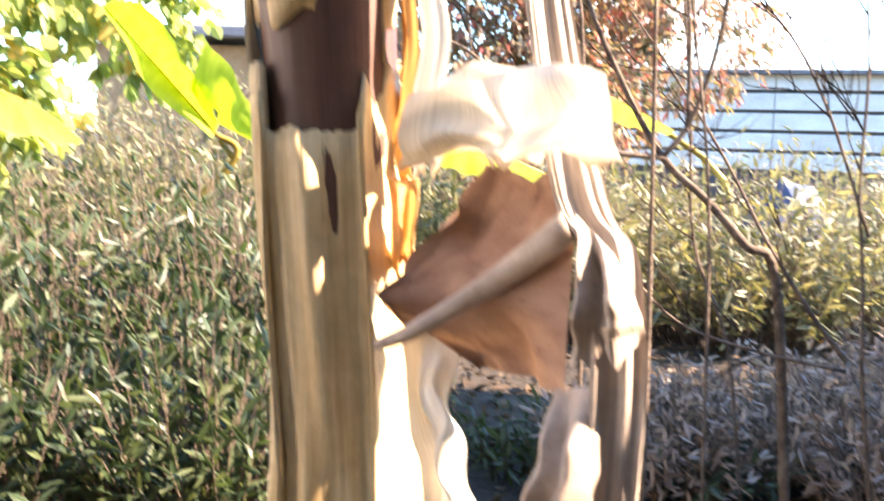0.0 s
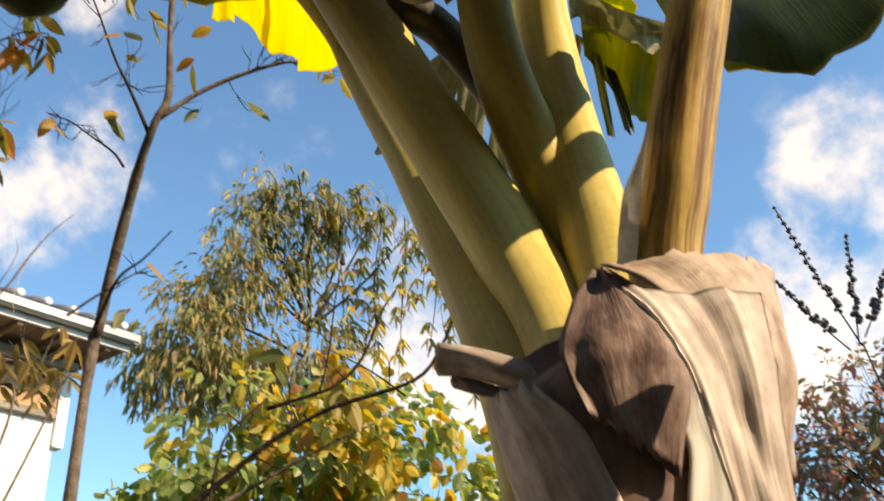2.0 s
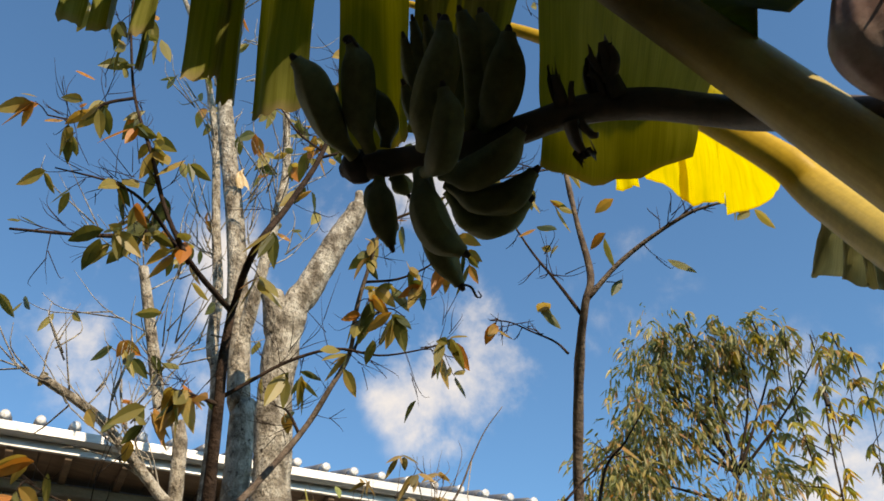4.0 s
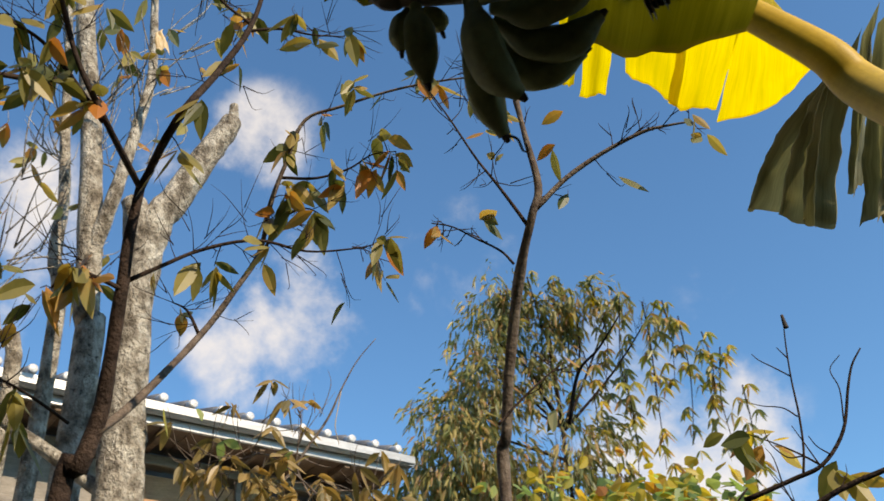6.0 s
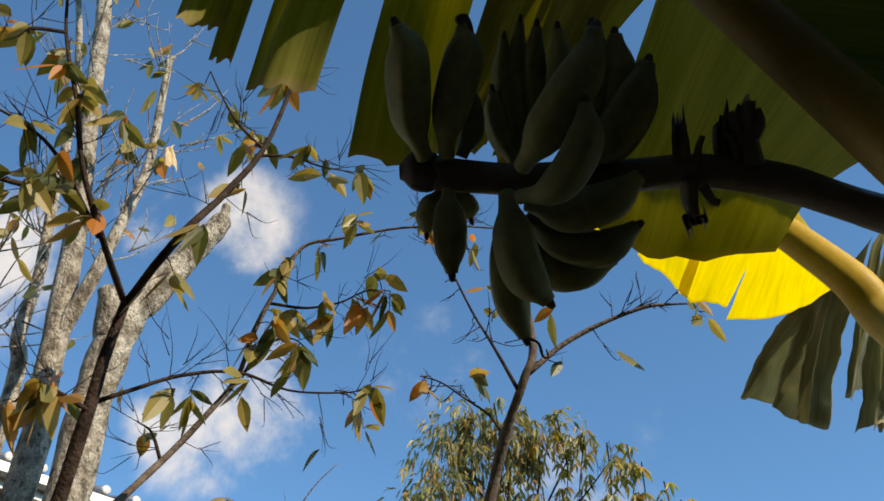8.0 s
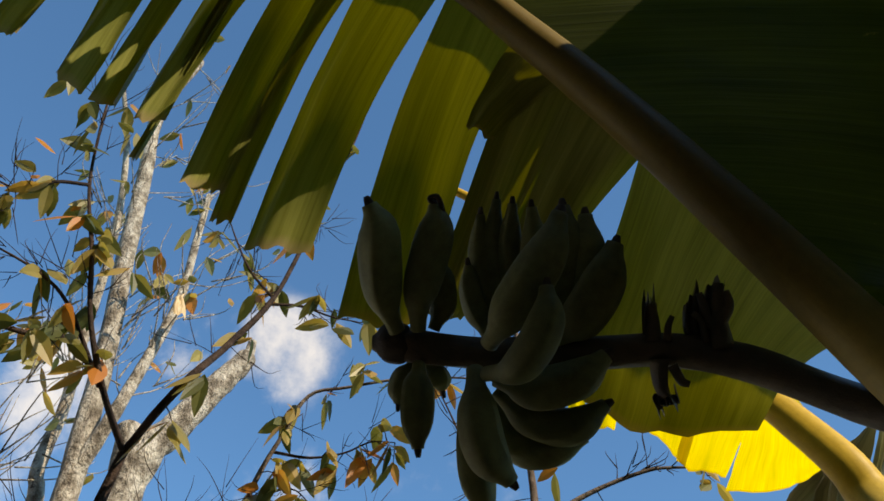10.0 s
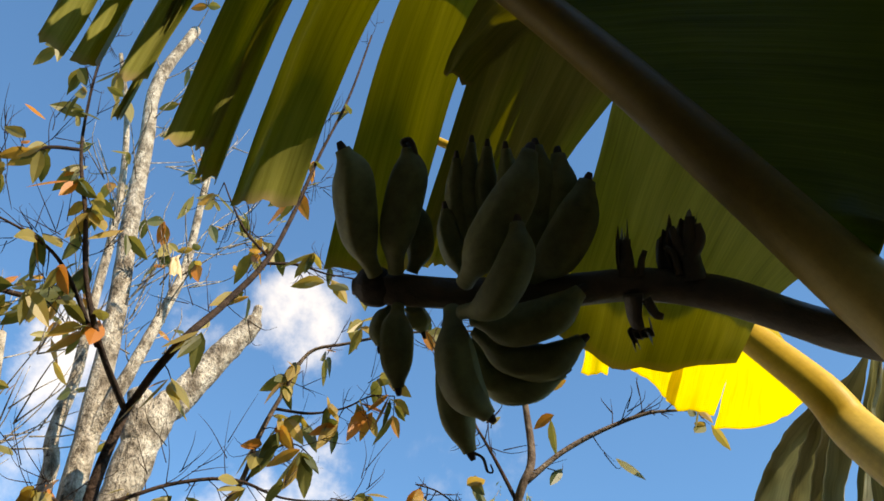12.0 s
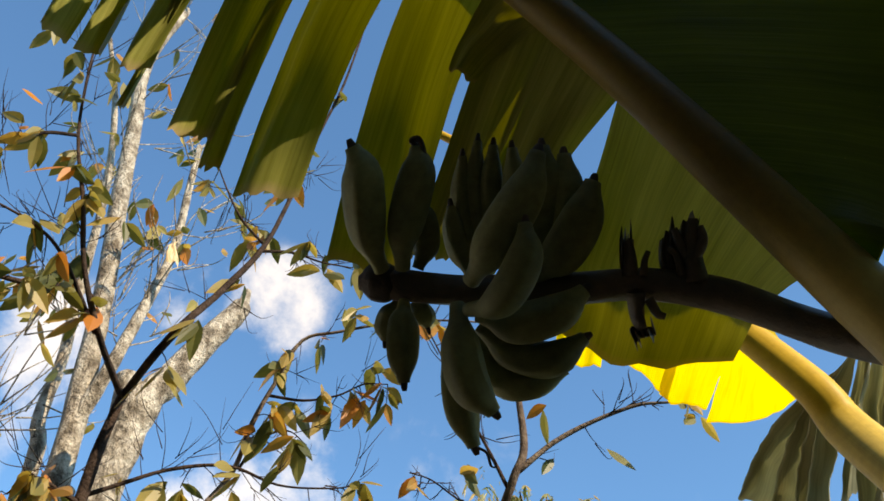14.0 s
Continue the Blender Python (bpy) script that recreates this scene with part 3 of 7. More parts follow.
# ---- ground ----
def ground_height(x, y):
    near = math.exp(-((x - 0.2) ** 2 + (y - 0.5) ** 2) / 18)
    return (0.10 * noise.noise(Vector((x * 0.35, y * 0.35, 0))) + 0.03 * noise.noise(Vector((x * 1.7, y * 1.7, 3)))) * (0.4 + 0.6 * (1 - near)) - 0.02


def build_ground():
    steps = [0.0]
    while steps[-1] < 900:
        steps.append(steps[-1] + max(0.3, steps[-1] * 0.16))
    xs = [-s for s in steps[:0:-1]] + steps
    n = len(xs)
    V = [(x, y + 3, ground_height(x, y + 3) if abs(x) + abs(y) < 60 else -0.05) for y in xs for x in xs]
    F = [(j * n + i, j * n + i + 1, (j + 1) * n + i + 1, (j + 1) * n + i) for j in range(n - 1) for i in range(n - 1)]
    ob = part("ground", mesh_from("ground", V, F), M_SOIL, None)
    tagged(ob, "dark garden soil covered with brown leaf litter", "ground", kind="structure")


build_ground()


# ---- plain timber walls around the viewer, unseen, added to hold back sky light ----
tagged(part("wall_south", bevel_box("wall_south", (-7.0, -2.35, -0.1), (3.4, -2.2, 7.5), 0.01), M_BOUNCE_WALL, None), "plain unseen timber wall added to cut light", "wall", kind="structure")

# unseen wall added to keep the sun off the soil on the right
tagged(part("garden_wall", bevel_box("garden_wall", (3.25, -0.4, -0.1), (3.4, 4.4, 2.4), 0.01), M_SHADE_WALL, None), "plain unseen timber wall added to cut light", "wall", kind="structure")
tagged(part("wall_east", bevel_box("wall_east", (3.25, -2.199, -0.1), (3.4, -0.402, 7.5), 0.01), M_BOUNCE_WALL, None), "plain unseen timber wall added to cut light", "wall", kind="structure")

# ---- the house with the tiled eave ----
EAVE_A, EAVE_B, EAVE_Z = Vector((-8.17, -3.44, 0)), Vector((-5.90, 6.40, 0)), 5.19
HOUSE_TURN = math.atan2(EAVE_B.y - EAVE_A.y, EAVE_B.x - EAVE_A.x) - math.pi / 2
# house frame: x outwards over the eave, y along it, origin at the eave's far corner
HOUSE = Matrix.Translation((EAVE_B.x, EAVE_B.y, 0.13)) @ Matrix.Rotation(HOUSE_TURN, 4, "Z")
HLEN = (EAVE_B - EAVE_A).length


def house_box(name, lo, hi, mat, parent, bevel=0.008, label=""):
    return part(name, bevel_box(name, lo, hi, bevel, HOUSE), mat, parent, label)


def build_house():
    house = thing("house", (EAVE_B.x, EAVE_B.y, 0), "two-storey white plaster house with grey tiled hip roof", "house")
    wall_x, wall_y = -0.62, -0.30
    # walls: plaster below, timber band, soffit
    house_box("wall", (wall_x - 0.15, -HLEN, -0.4), (wall_x, wall_y, 4.44), M_PLASTER, house, 0.01, "white plaster wall")
    house_box("wall", (-7.0, wall_y - 0.15, -0.4), (wall_x - 0.152, wall_y - 0.002, 4.44), M_PLASTER, house, 0.01, "white plaster wall")
    for k in range(int(HLEN / 1.2)):
        y1 = wall_y - 0.03 - k * 1.2
        if 2 <= k <= 4:
            continue
        house_box("wood_board", (wall_x - 0.12, y1 - 1.19, 4.445), (wall_x + 0.015, y1, 4.80), M_WOOD, house, 0.006, "orange wood board under the eave")
        house_box("post", (wall_x - 0.1, y1 - 1.215, 4.30), (wall_x + 0.05, y1 - 1.16, 4.92), M_BEAM, house, 0.006)
    house_box("post", (wall_x - 0.08, wall_y - 0.03, 4.1), (wall_x + 0.05, wall_y + 0.08, 4.92), M_PLASTER, house, 0.006, "pale corner post")
    house_box("beam", (wall_x - 0.06, -HLEN, 4.865), (wall_x + 0.10, wall_y + 0.1, 4.96), M_BEAM, house, 0.01, "weathered grey beam")
    house_box("beam", (wall_x - 0.05, -HLEN, 4.36), (wall_x + 0.06, wall_y - 0.04, 4.43), M_BEAM, house, 0.01, "weathered grey sill beam")
    # window band with pale frames
    for k in range(3):
        y1 = wall_y - 0.03 - (2 + k) * 1.2
        win = house_box("window", (wall_x - 0.1, y1 - 1.17, 3.2), (wall_x + 0.012, y1 - 0.01, 4.35), M_GLASS, house, 0.004, "dark window pane with pale frame")
        for lo, hi in (((wall_x, y1 - 1.19, 3.15), (wall_x + 0.06, y1 - 1.12, 4.8)), ((wall_x, y1 - 0.06, 3.15), (wall_x + 0.06, y1, 4.8)), ((wall_x, y1 - 1.12, 4.27), (wall_x + 0.055, y1 - 0.06, 4.355)), ((wall_x, y1 - 1.12, 3.7), (wall_x + 0.05, y1 - 0.06, 3.75)), ((wall_x, y1 - 0.62, 3.2), (wall_x + 0.05, y1 - 0.57, 4.27))):
            me = bevel_box("frame", lo, hi, 0.005, HOUSE)
            part("frame", me, M_GUTTER, win)
        house_box("lintel_panel", (wall_x - 0.1, y1 - 1.19, 4.435), (wall_x + 0.02, y1, 4.86), M_BEAM, house, 0.006, "grey panel over the window")
    # soffit: boards and rafters
    for k in range(int(HLEN / 0.45) + 1):
        y1 = 0.02 - k * 0.45
        house_box("soffit_board", (wall_x - 0.05, y1 - 0.445, 5.03), (-0.04, y1, 5.06), M_SOFFIT, house, 0.004)
        house_box("rafter", (wall_x + 0.0, y1 - 0.25, 4.965), (-0.05, y1 - 0.19, 5.028), M_SOFFIT, house, 0.006)
    for k in range(12):
        x1 = wall_x - 0.06 - k * 0.45
        house_box("soffit_board", (x1 - 0.445, wall_y - 0.1, 5.03), (x1, 0.0, 5.06), M_SOFFIT, house, 0.004)
        house_box("rafter", (x1 - 0.25, wall_y, 4.965), (x1 - 0.19, 0.0, 5.028), M_SOFFIT, house, 0.006)
    # gutters and fascia
    prof = [(0.0, 0.0), (0.0, 0.07), (0.015, 0.075), (0.02, 0.05), (0.05, 0.05), (0.085, 0.075), (0.10, 0.075), (0.10, 0.0), (0.07, -0.02), (0.03, -0.02)]
    for along in (True, False):
        V, F = [], []
        for end in (0, 1):
            for px, pz in prof:
                q = Vector((px - 0.02, 0.06 - end * (HLEN + 0.06), EAVE_Z - 0.1 + pz)) if along else Vector((0.06 - end * 7.0, px - 0.02, EAVE_Z - 0.1 + pz))
                V.append(HOUSE @ q)
        m = len(prof)
        F = [(i, (i + 1) % m, m + (i + 1) % m, m + i) for i in range(m)] + [tuple(range(m)), tuple(range(2 * m - 1, m - 1, -1))]
        part("gutter", mesh_from("gutter", V, F, smooth=False), M_GUTTER, house, "pale grey aluminium gutter")
    house_box("fascia", (-0.05, -HLEN, 5.0), (-0.02, 0.02, EAVE_Z - 0.02), M_GUTTER, house, 0.004, "pale fascia board")
    # hip roof: a slab and rows of tiles with round ends along the eave
    rise, run = 1.55, 4.0
    V = [HOUSE @ Vector(p) for p in [(0, 0, EAVE_Z - 0.02), (0, -HLEN, EAVE_Z - 0.02), (-run, -HLEN, EAVE_Z + rise), (-run, -run, EAVE_Z + rise), (-2 * run, 0, EAVE_Z - 0.02), (-2 * run, -HLEN, EAVE_Z - 0.02),
                                     (0, 0, EAVE_Z - 0.1), (0, -HLEN, EAVE_Z - 0.1), (-2 * run, -HLEN, EAVE_Z - 0.1), (-2 * run, 0, EAVE_Z - 0.1)]]
    F = [(0, 1, 2, 3), (0, 3, 4), (4, 3, 2, 5), (0, 6, 7, 1), (0, 4, 9, 6), (6, 9, 8, 7), (1, 7, 8, 5, 2), (4, 5, 8, 9)]
    part("roof", mesh_from("roof", V, F, smooth=False), M_TILE, house, "dark grey tiled roof")
    slope = Vector((-run, 0, rise)).normalized()
    rows = int(HLEN / 0.27)
    shared = {}

    def tile_mesh(kind):
        if kind in shared:
            return shared[kind]
        if kind == "end":
            line = [Vector((0.05, 0, 0)), Vector((0.045, 0, 0)), Vector((0.0, 0, 0)), Vector((-0.09, 0, 0.03))]
            v, f, u = tube_data(line, [0.028, 0.040, 0.042, 0.038], 10)
        else:
            line = [Vector((0, 0, 0)), slope * 0.3, slope * 0.6]
            v, f, u = tube_data(line, [0.055, 0.05, 0.05], 8)
        shared[kind] = mesh_from("tile_" + kind, v, f, u)
        shared[kind].materials.append(M_TILE_END if kind == "end" else M_TILE)
        return shared[kind]

    for k in range(rows):
        y = -0.12 - k * 0.27
        for name, kind, off in (("eave_tile", "end", Vector((0.02, y, EAVE_Z + 0.035))), ("cover_tile", "cover", Vector((-0.06, y, EAVE_Z + 0.06)))):
            ob = new(name, tile_mesh(kind))
            ob.parent = house
            ob.matrix_local = Matrix.Translation(-Vector((EAVE_B.x, EAVE_B.y, 0))) @ HOUSE @ Matrix.Translation(off)


build_house()


# ---- low outbuildings behind the garden ----
def build_shed():
    shed = thing("shed", (4.2, 13.6, 0), "low shed clad in white horizontal planks with dark gaps", "shed")
    turn = Matrix.Translation((2.5, 13.9, 0)) @ Matrix.Rotation(radians(-17), 4, "Z")
    part("wall", bevel_box("wall", (0.02, 0.06, -0.1), (7.5, 3.0, 2.30), 0.01, turn), M_DARK, shed, "dark timber backing")
    for k in range(5):
        z = 0.98 + k * 0.285
        for x0, x1 in ((0.0, 2.45), (2.46, 4.9), (4.91, 7.5)):
            part("plank", bevel_box("plank", (x0, 0.0, z), (x1, 0.055, z + 0.235), 0.006, turn), M_SIDING, shed)
    part("roof", bevel_box("roof", (-0.2, -0.15, 2.33), (7.7, 3.2, 2.40), 0.01, turn), M_TILE, shed, "flat grey roof edge")
    low = thing("garden_house", (-2.6, 14.0, 0), "small low building with dark tiled roof behind the trees", "house")
    part("wall", bevel_box("wall", (-5.2, 13.9, -0.1), (-0.6, 16.5, 2.6), 0.02), M_WOOD, low, "brown timber wall")
    part("roof", bevel_box("roof", (-5.5, 13.5, 2.68), (-0.3, 16.9, 2.86), 0.03), M_TILE, low, "dark tiled roof edge")


build_shed()


def blade_mesh(name, root, tip, bulge=(0, 0, 0), nu=10, nv=14, ripple=0.006, ragged=0.01, seed=0, curl=0.0, crumple=0.0, pleats=9.0, hook=0.0):
    """A strip of banana blade between a root line and a tip line, swelling by bulge, finely pleated."""
    rnd = random.Random(seed)

    def along(poly, n):
        poly = smooth_line(poly, 6) if len(poly) > 2 else [Vector(poly[0]).lerp(Vector(poly[1]), k / 12) for k in range(13)]
        seg = [0.0]
        for a, b in zip(poly, poly[1:]):
            seg.append(seg[-1] + (b - a).length)
        out = []
        for k in range(n + 1):
            s = seg[-1] * k / n
            i = max(j for j in range(len(seg)) if seg[j] <= s + 1e-9)
            i = min(i, len(poly) - 2)
            out.append(poly[i].lerp(poly[i + 1], (s - seg[i]) / max(seg[i + 1] - seg[i], 1e-6)))
        return out

    R, T = along(root, nu), along(tip, nu)
    bulge = Vector(bulge)
    face = (R[-1] - R[0]).cross(T[nu // 2] - R[nu // 2])
    face = face.normalized() if face.length > 1e-6 else Vector((0, 0, 1))
    V, U, F = [], [], []
    wav = rnd.uniform(0, 6)
    for j in range(nv + 1):
        v = j / nv
        for i in range(nu + 1):
            u = i / nu
            p = R[i].lerp(T[i], v) + bulge * math.sin(math.pi * min(1.0, v * 0.9 + 0.05)) + Vector((0, 0, hook * (v - v**3)))
            p += face * (ripple * math.sin(u * pleats + wav) * min(1, v * 3) + curl * (abs(u - 0.5) * 2) ** 2 * v)
            p += face * 0.012 * noise.noise(Vector((u * 2 + seed, v * 4, 0))) * v
            if crumple:
                p += Vector((noise.noise(p * 22), noise.noise(p * 22 + Vector((7, 0, 0))), noise.noise(p * 22 + Vector((0, 7, 0))))) * crumple * min(1, v * 3)
            if j == nv:
                p += (T[i] - R[i]).normalized() * ragged * noise.noise(Vector((u * 7, seed * 3.1, 0)))
            V.append(p)
            U.append((u, v))
    w = nu + 1
    for j in range(nv):
        for i in range(nu):
            F.append((j * w + i, j * w + i + 1, (j + 1) * w + i + 1, (j + 1) * w + i))
    return mesh_from(name, V, F, U)


# ---- woody plants ----
def limb_part(name, points, r0, r1, mat, parent, sides=7, knobby=0.12, seed=0, label="", per=5, power=1.0):
    return part(name, tube(name, points, r0, r1, sides, knobby, per, seed=seed, power=power), mat, parent, label)


def build_sapling():
    base = [(-1.543, 1.804, 2.535)][0]
    foot = (base[0] + 0.02, base[1], ground_height(base[0], base[1]) - 0.05)
    tree = thing("sapling", (foot[0], foot[1], 0), "slender bare sapling with a forked tan trunk and few leaves", "tree")
    trunk = [foot, (base[0], base[1], 1.2)] + [(-1.543, 1.804, 2.535), (-1.502, 1.782, 2.726), (-1.396, 1.716, 2.956), (-1.291, 1.647, 3.104), (-1.215, 1.606, 3.190), (-1.190, 1.619, 3.279), (-1.202, 1.613, 3.483), (-1.217, 1.617, 3.694), (-1.235, 1.619, 3.954), (-1.237, 1.640, 4.342), (-1.203, 1.678, 4.820)]
    limb_part("trunk", trunk, 0.019, 0.004, M_BARK_TAN, tree, 9, 0.35, 3)
    right = [(-1.211, 1.609, 3.199), (-1.123, 1.661, 3.291), (-1.023, 1.711, 3.351), (-0.922, 1.755, 3.386), (-0.855, 1.785, 3.387), (-0.802, 1.809, 3.381)]
    left = [(-1.236, 1.608, 3.164), (-1.263, 1.583, 3.246), (-1.288, 1.558, 3.319), (-1.320, 1.529, 3.406), (-1.367, 1.490, 3.561), (-1.410, 1.450, 3.691)]
    low1 = [(-1.275, 1.576, 3.045), (-1.293, 1.550, 3.083), (-1.338, 1.507, 3.126), (-1.376, 1.466, 3.161), (-1.412, 1.425, 3.171)]
    low2 = [(-1.351, 1.534, 2.617), (-1.319, 1.575, 2.671), (-1.273, 1.623, 2.731), (-1.230, 1.666, 2.778)]
    low3 = [(-1.071, 1.364, 2.468), (-1.038, 1.374, 2.569), (-0.994, 1.395, 2.614), (-0.944, 1.418, 2.681)]
    long_low = [(-1.345, 1.468, 1.911), (-1.204, 1.549, 1.983), (-1.146, 1.606, 2.043), (-0.981, 1.682, 2.184), (-0.868, 1.704, 2.261), (-0.730, 1.736, 2.324), (-0.542, 1.780, 2.366), (-0.482, 1.808, 2.449), (-0.450, 1.822, 2.524)]
    second = [(-1.154, 1.599, 2.037), (-1.079, 1.732, 2.132), (-0.963, 1.820, 2.214), (-0.819, 1.857, 2.282), (-0.692, 1.872, 2.319)]
    up_twig = [(-0.996, 1.670, 2.126), (-0.983, 1.681, 2.249), (-0.966, 1.694, 2.303), (-0.903, 1.741, 2.381)]
    for ln, r0, r1, seed in ((right, 0.008, 0.003, 1), (left, 0.006, 0.002, 2), (low1, 0.004, 0.0015, 3), (low2, 0.004, 0.0015, 4), (low3, 0.004, 0.0015, 5), (long_low, 0.010, 0.003, 6), (second, 0.007, 0.0025, 7), (up_twig, 0.004, 0.002, 8)):
        limb_part("branch", ln, r0, r1, M_BARK_TAN if seed in (1, 7) else M_BARK, tree, 6, 0.12, seed)
    end_stem = [(-0.929, 1.778, 2.371), (-0.827, 1.803, 2.392), (-0.764, 1.816, 2.408), (-0.712, 1.845, 2.471), (-0.677, 1.860, 2.560), (-0.654, 1.863, 2.606), (-0.626, 1.867, 2.638)]
    limb_part("branch", end_stem, 0.006, 0.0018, M_BARK, tree, 6, 0.15, 12)
    limb_part("branch", [(-0.806, 1.808, 2.397), (-0.790, 1.811, 2.451), (-0.778, 1.813, 2.523), (-0.771, 1.815, 2.599), (-0.761, 1.817, 2.671), (-0.752, 1.818, 2.720)], 0.003, 0.0014, M_BARK, tree, 6, 0.15, 13)
    for k, ln in enumerate(([(-0.771, 1.815, 2.610), (-0.797, 1.810, 2.639), (-0.822, 1.805, 2.666), (-0.833, 1.802, 2.685)], [(-0.782, 1.813, 2.518), (-0.805, 1.808, 2.545), (-0.841, 1.800, 2.560), (-0.863, 1.795, 2.573)], [(-0.797, 1.810, 2.434), (-0.826, 1.804, 2.440), (-0.850, 1.798, 2.476), (-0.854, 1.797, 2.508)], [(-0.705, 1.846, 2.488), (-0.691, 1.848, 2.560), (-0.696, 1.848, 2.607), (-0.668, 1.852, 2.633)], [(-0.764, 1.816, 2.651), (-0.779, 1.813, 2.683)], [(-0.770, 1.815, 2.405), (-0.787, 1.812, 2.463), (-0.799, 1.809, 2.502)], [(-0.744, 1.820, 2.423), (-0.764, 1.816, 2.446), (-0.774, 1.814, 2.472)])):
        limb_part("branch", ln, 0.0018, 0.0009, M_BARK, tree, 5, 0.15, 20 + k)
    seed = Vector([(-0.747, 1.819, 2.739)][0])
    limb_part("seed_head", [seed - Vector((0, 0, 0.017)), seed - Vector((0, 0, 0.008)), seed + Vector((0, 0, 0.004)), seed + Vector((0, 0, 0.016))], 0.006, 0.003, M_TIP, tree, 8, 0.2, 2)
    limb_part("branch", [(-0.922, 2.497, 2.606), (-0.967, 2.430, 2.652), (-1.015, 2.368, 2.689), (-1.072, 2.303, 2.723)], 0.004, 0.0015, M_BARK, tree, 6, 0.15, 33)
    tagged(part("foliage", spray_leaves("foliage", [(-1.022, 2.363, 2.690), (-1.056, 2.321, 2.714), (-1.072, 2.303, 2.723), (-1.040, 2.345, 2.697)], 0.085, 0.3, 35, 2), M_LEAF_GOLD, tree, "orange leaves at a twig end"), kind="stuff")
    rnd = random.Random(5)
    pieces, tips = [], []
    for ln, n, L in ((right, 12, 0.09), (left, 14, 0.13), (low1, 10, 0.08), (low2, 4, 0.09), (long_low, 8, 0.12), (trunk[4:], 12, 0.10)):
        p, t = twigs_along(smooth_line(ln, 4), rnd, n, L, 0.0018, 0.3, 0.25)
        pieces += p
        tips += t
    tagged(part("fine_twig", joined("fine_twig", pieces), M_BARK, tree), kind="stuff")
    spots = [(-1.238, 1.595, 3.555), (-1.266, 1.584, 3.585), (-1.326, 1.555, 3.666), (-1.137, 1.651, 3.401), (-1.093, 1.671, 3.538), (-0.790, 1.764, 3.356), (-1.345, 1.556, 3.223), (-1.202, 1.633, 3.746), (-1.249, 1.614, 2.649), (-1.202, 1.639, 2.772), (-0.916, 1.747, 2.503), (-0.906, 1.752, 2.477), (-0.894, 1.759, 2.463), (-0.874, 1.766, 2.479), (-0.736, 1.798, 2.392), (-0.734, 1.801, 2.363)]
    tagged(part("foliage", spray_leaves("foliage", spots + rnd.sample(tips, 8), 0.075, 0.24, 4, 2), M_LEAF_PERSIMMON, tree, "a few green and orange leaves"), kind="stuff")


build_sapling()


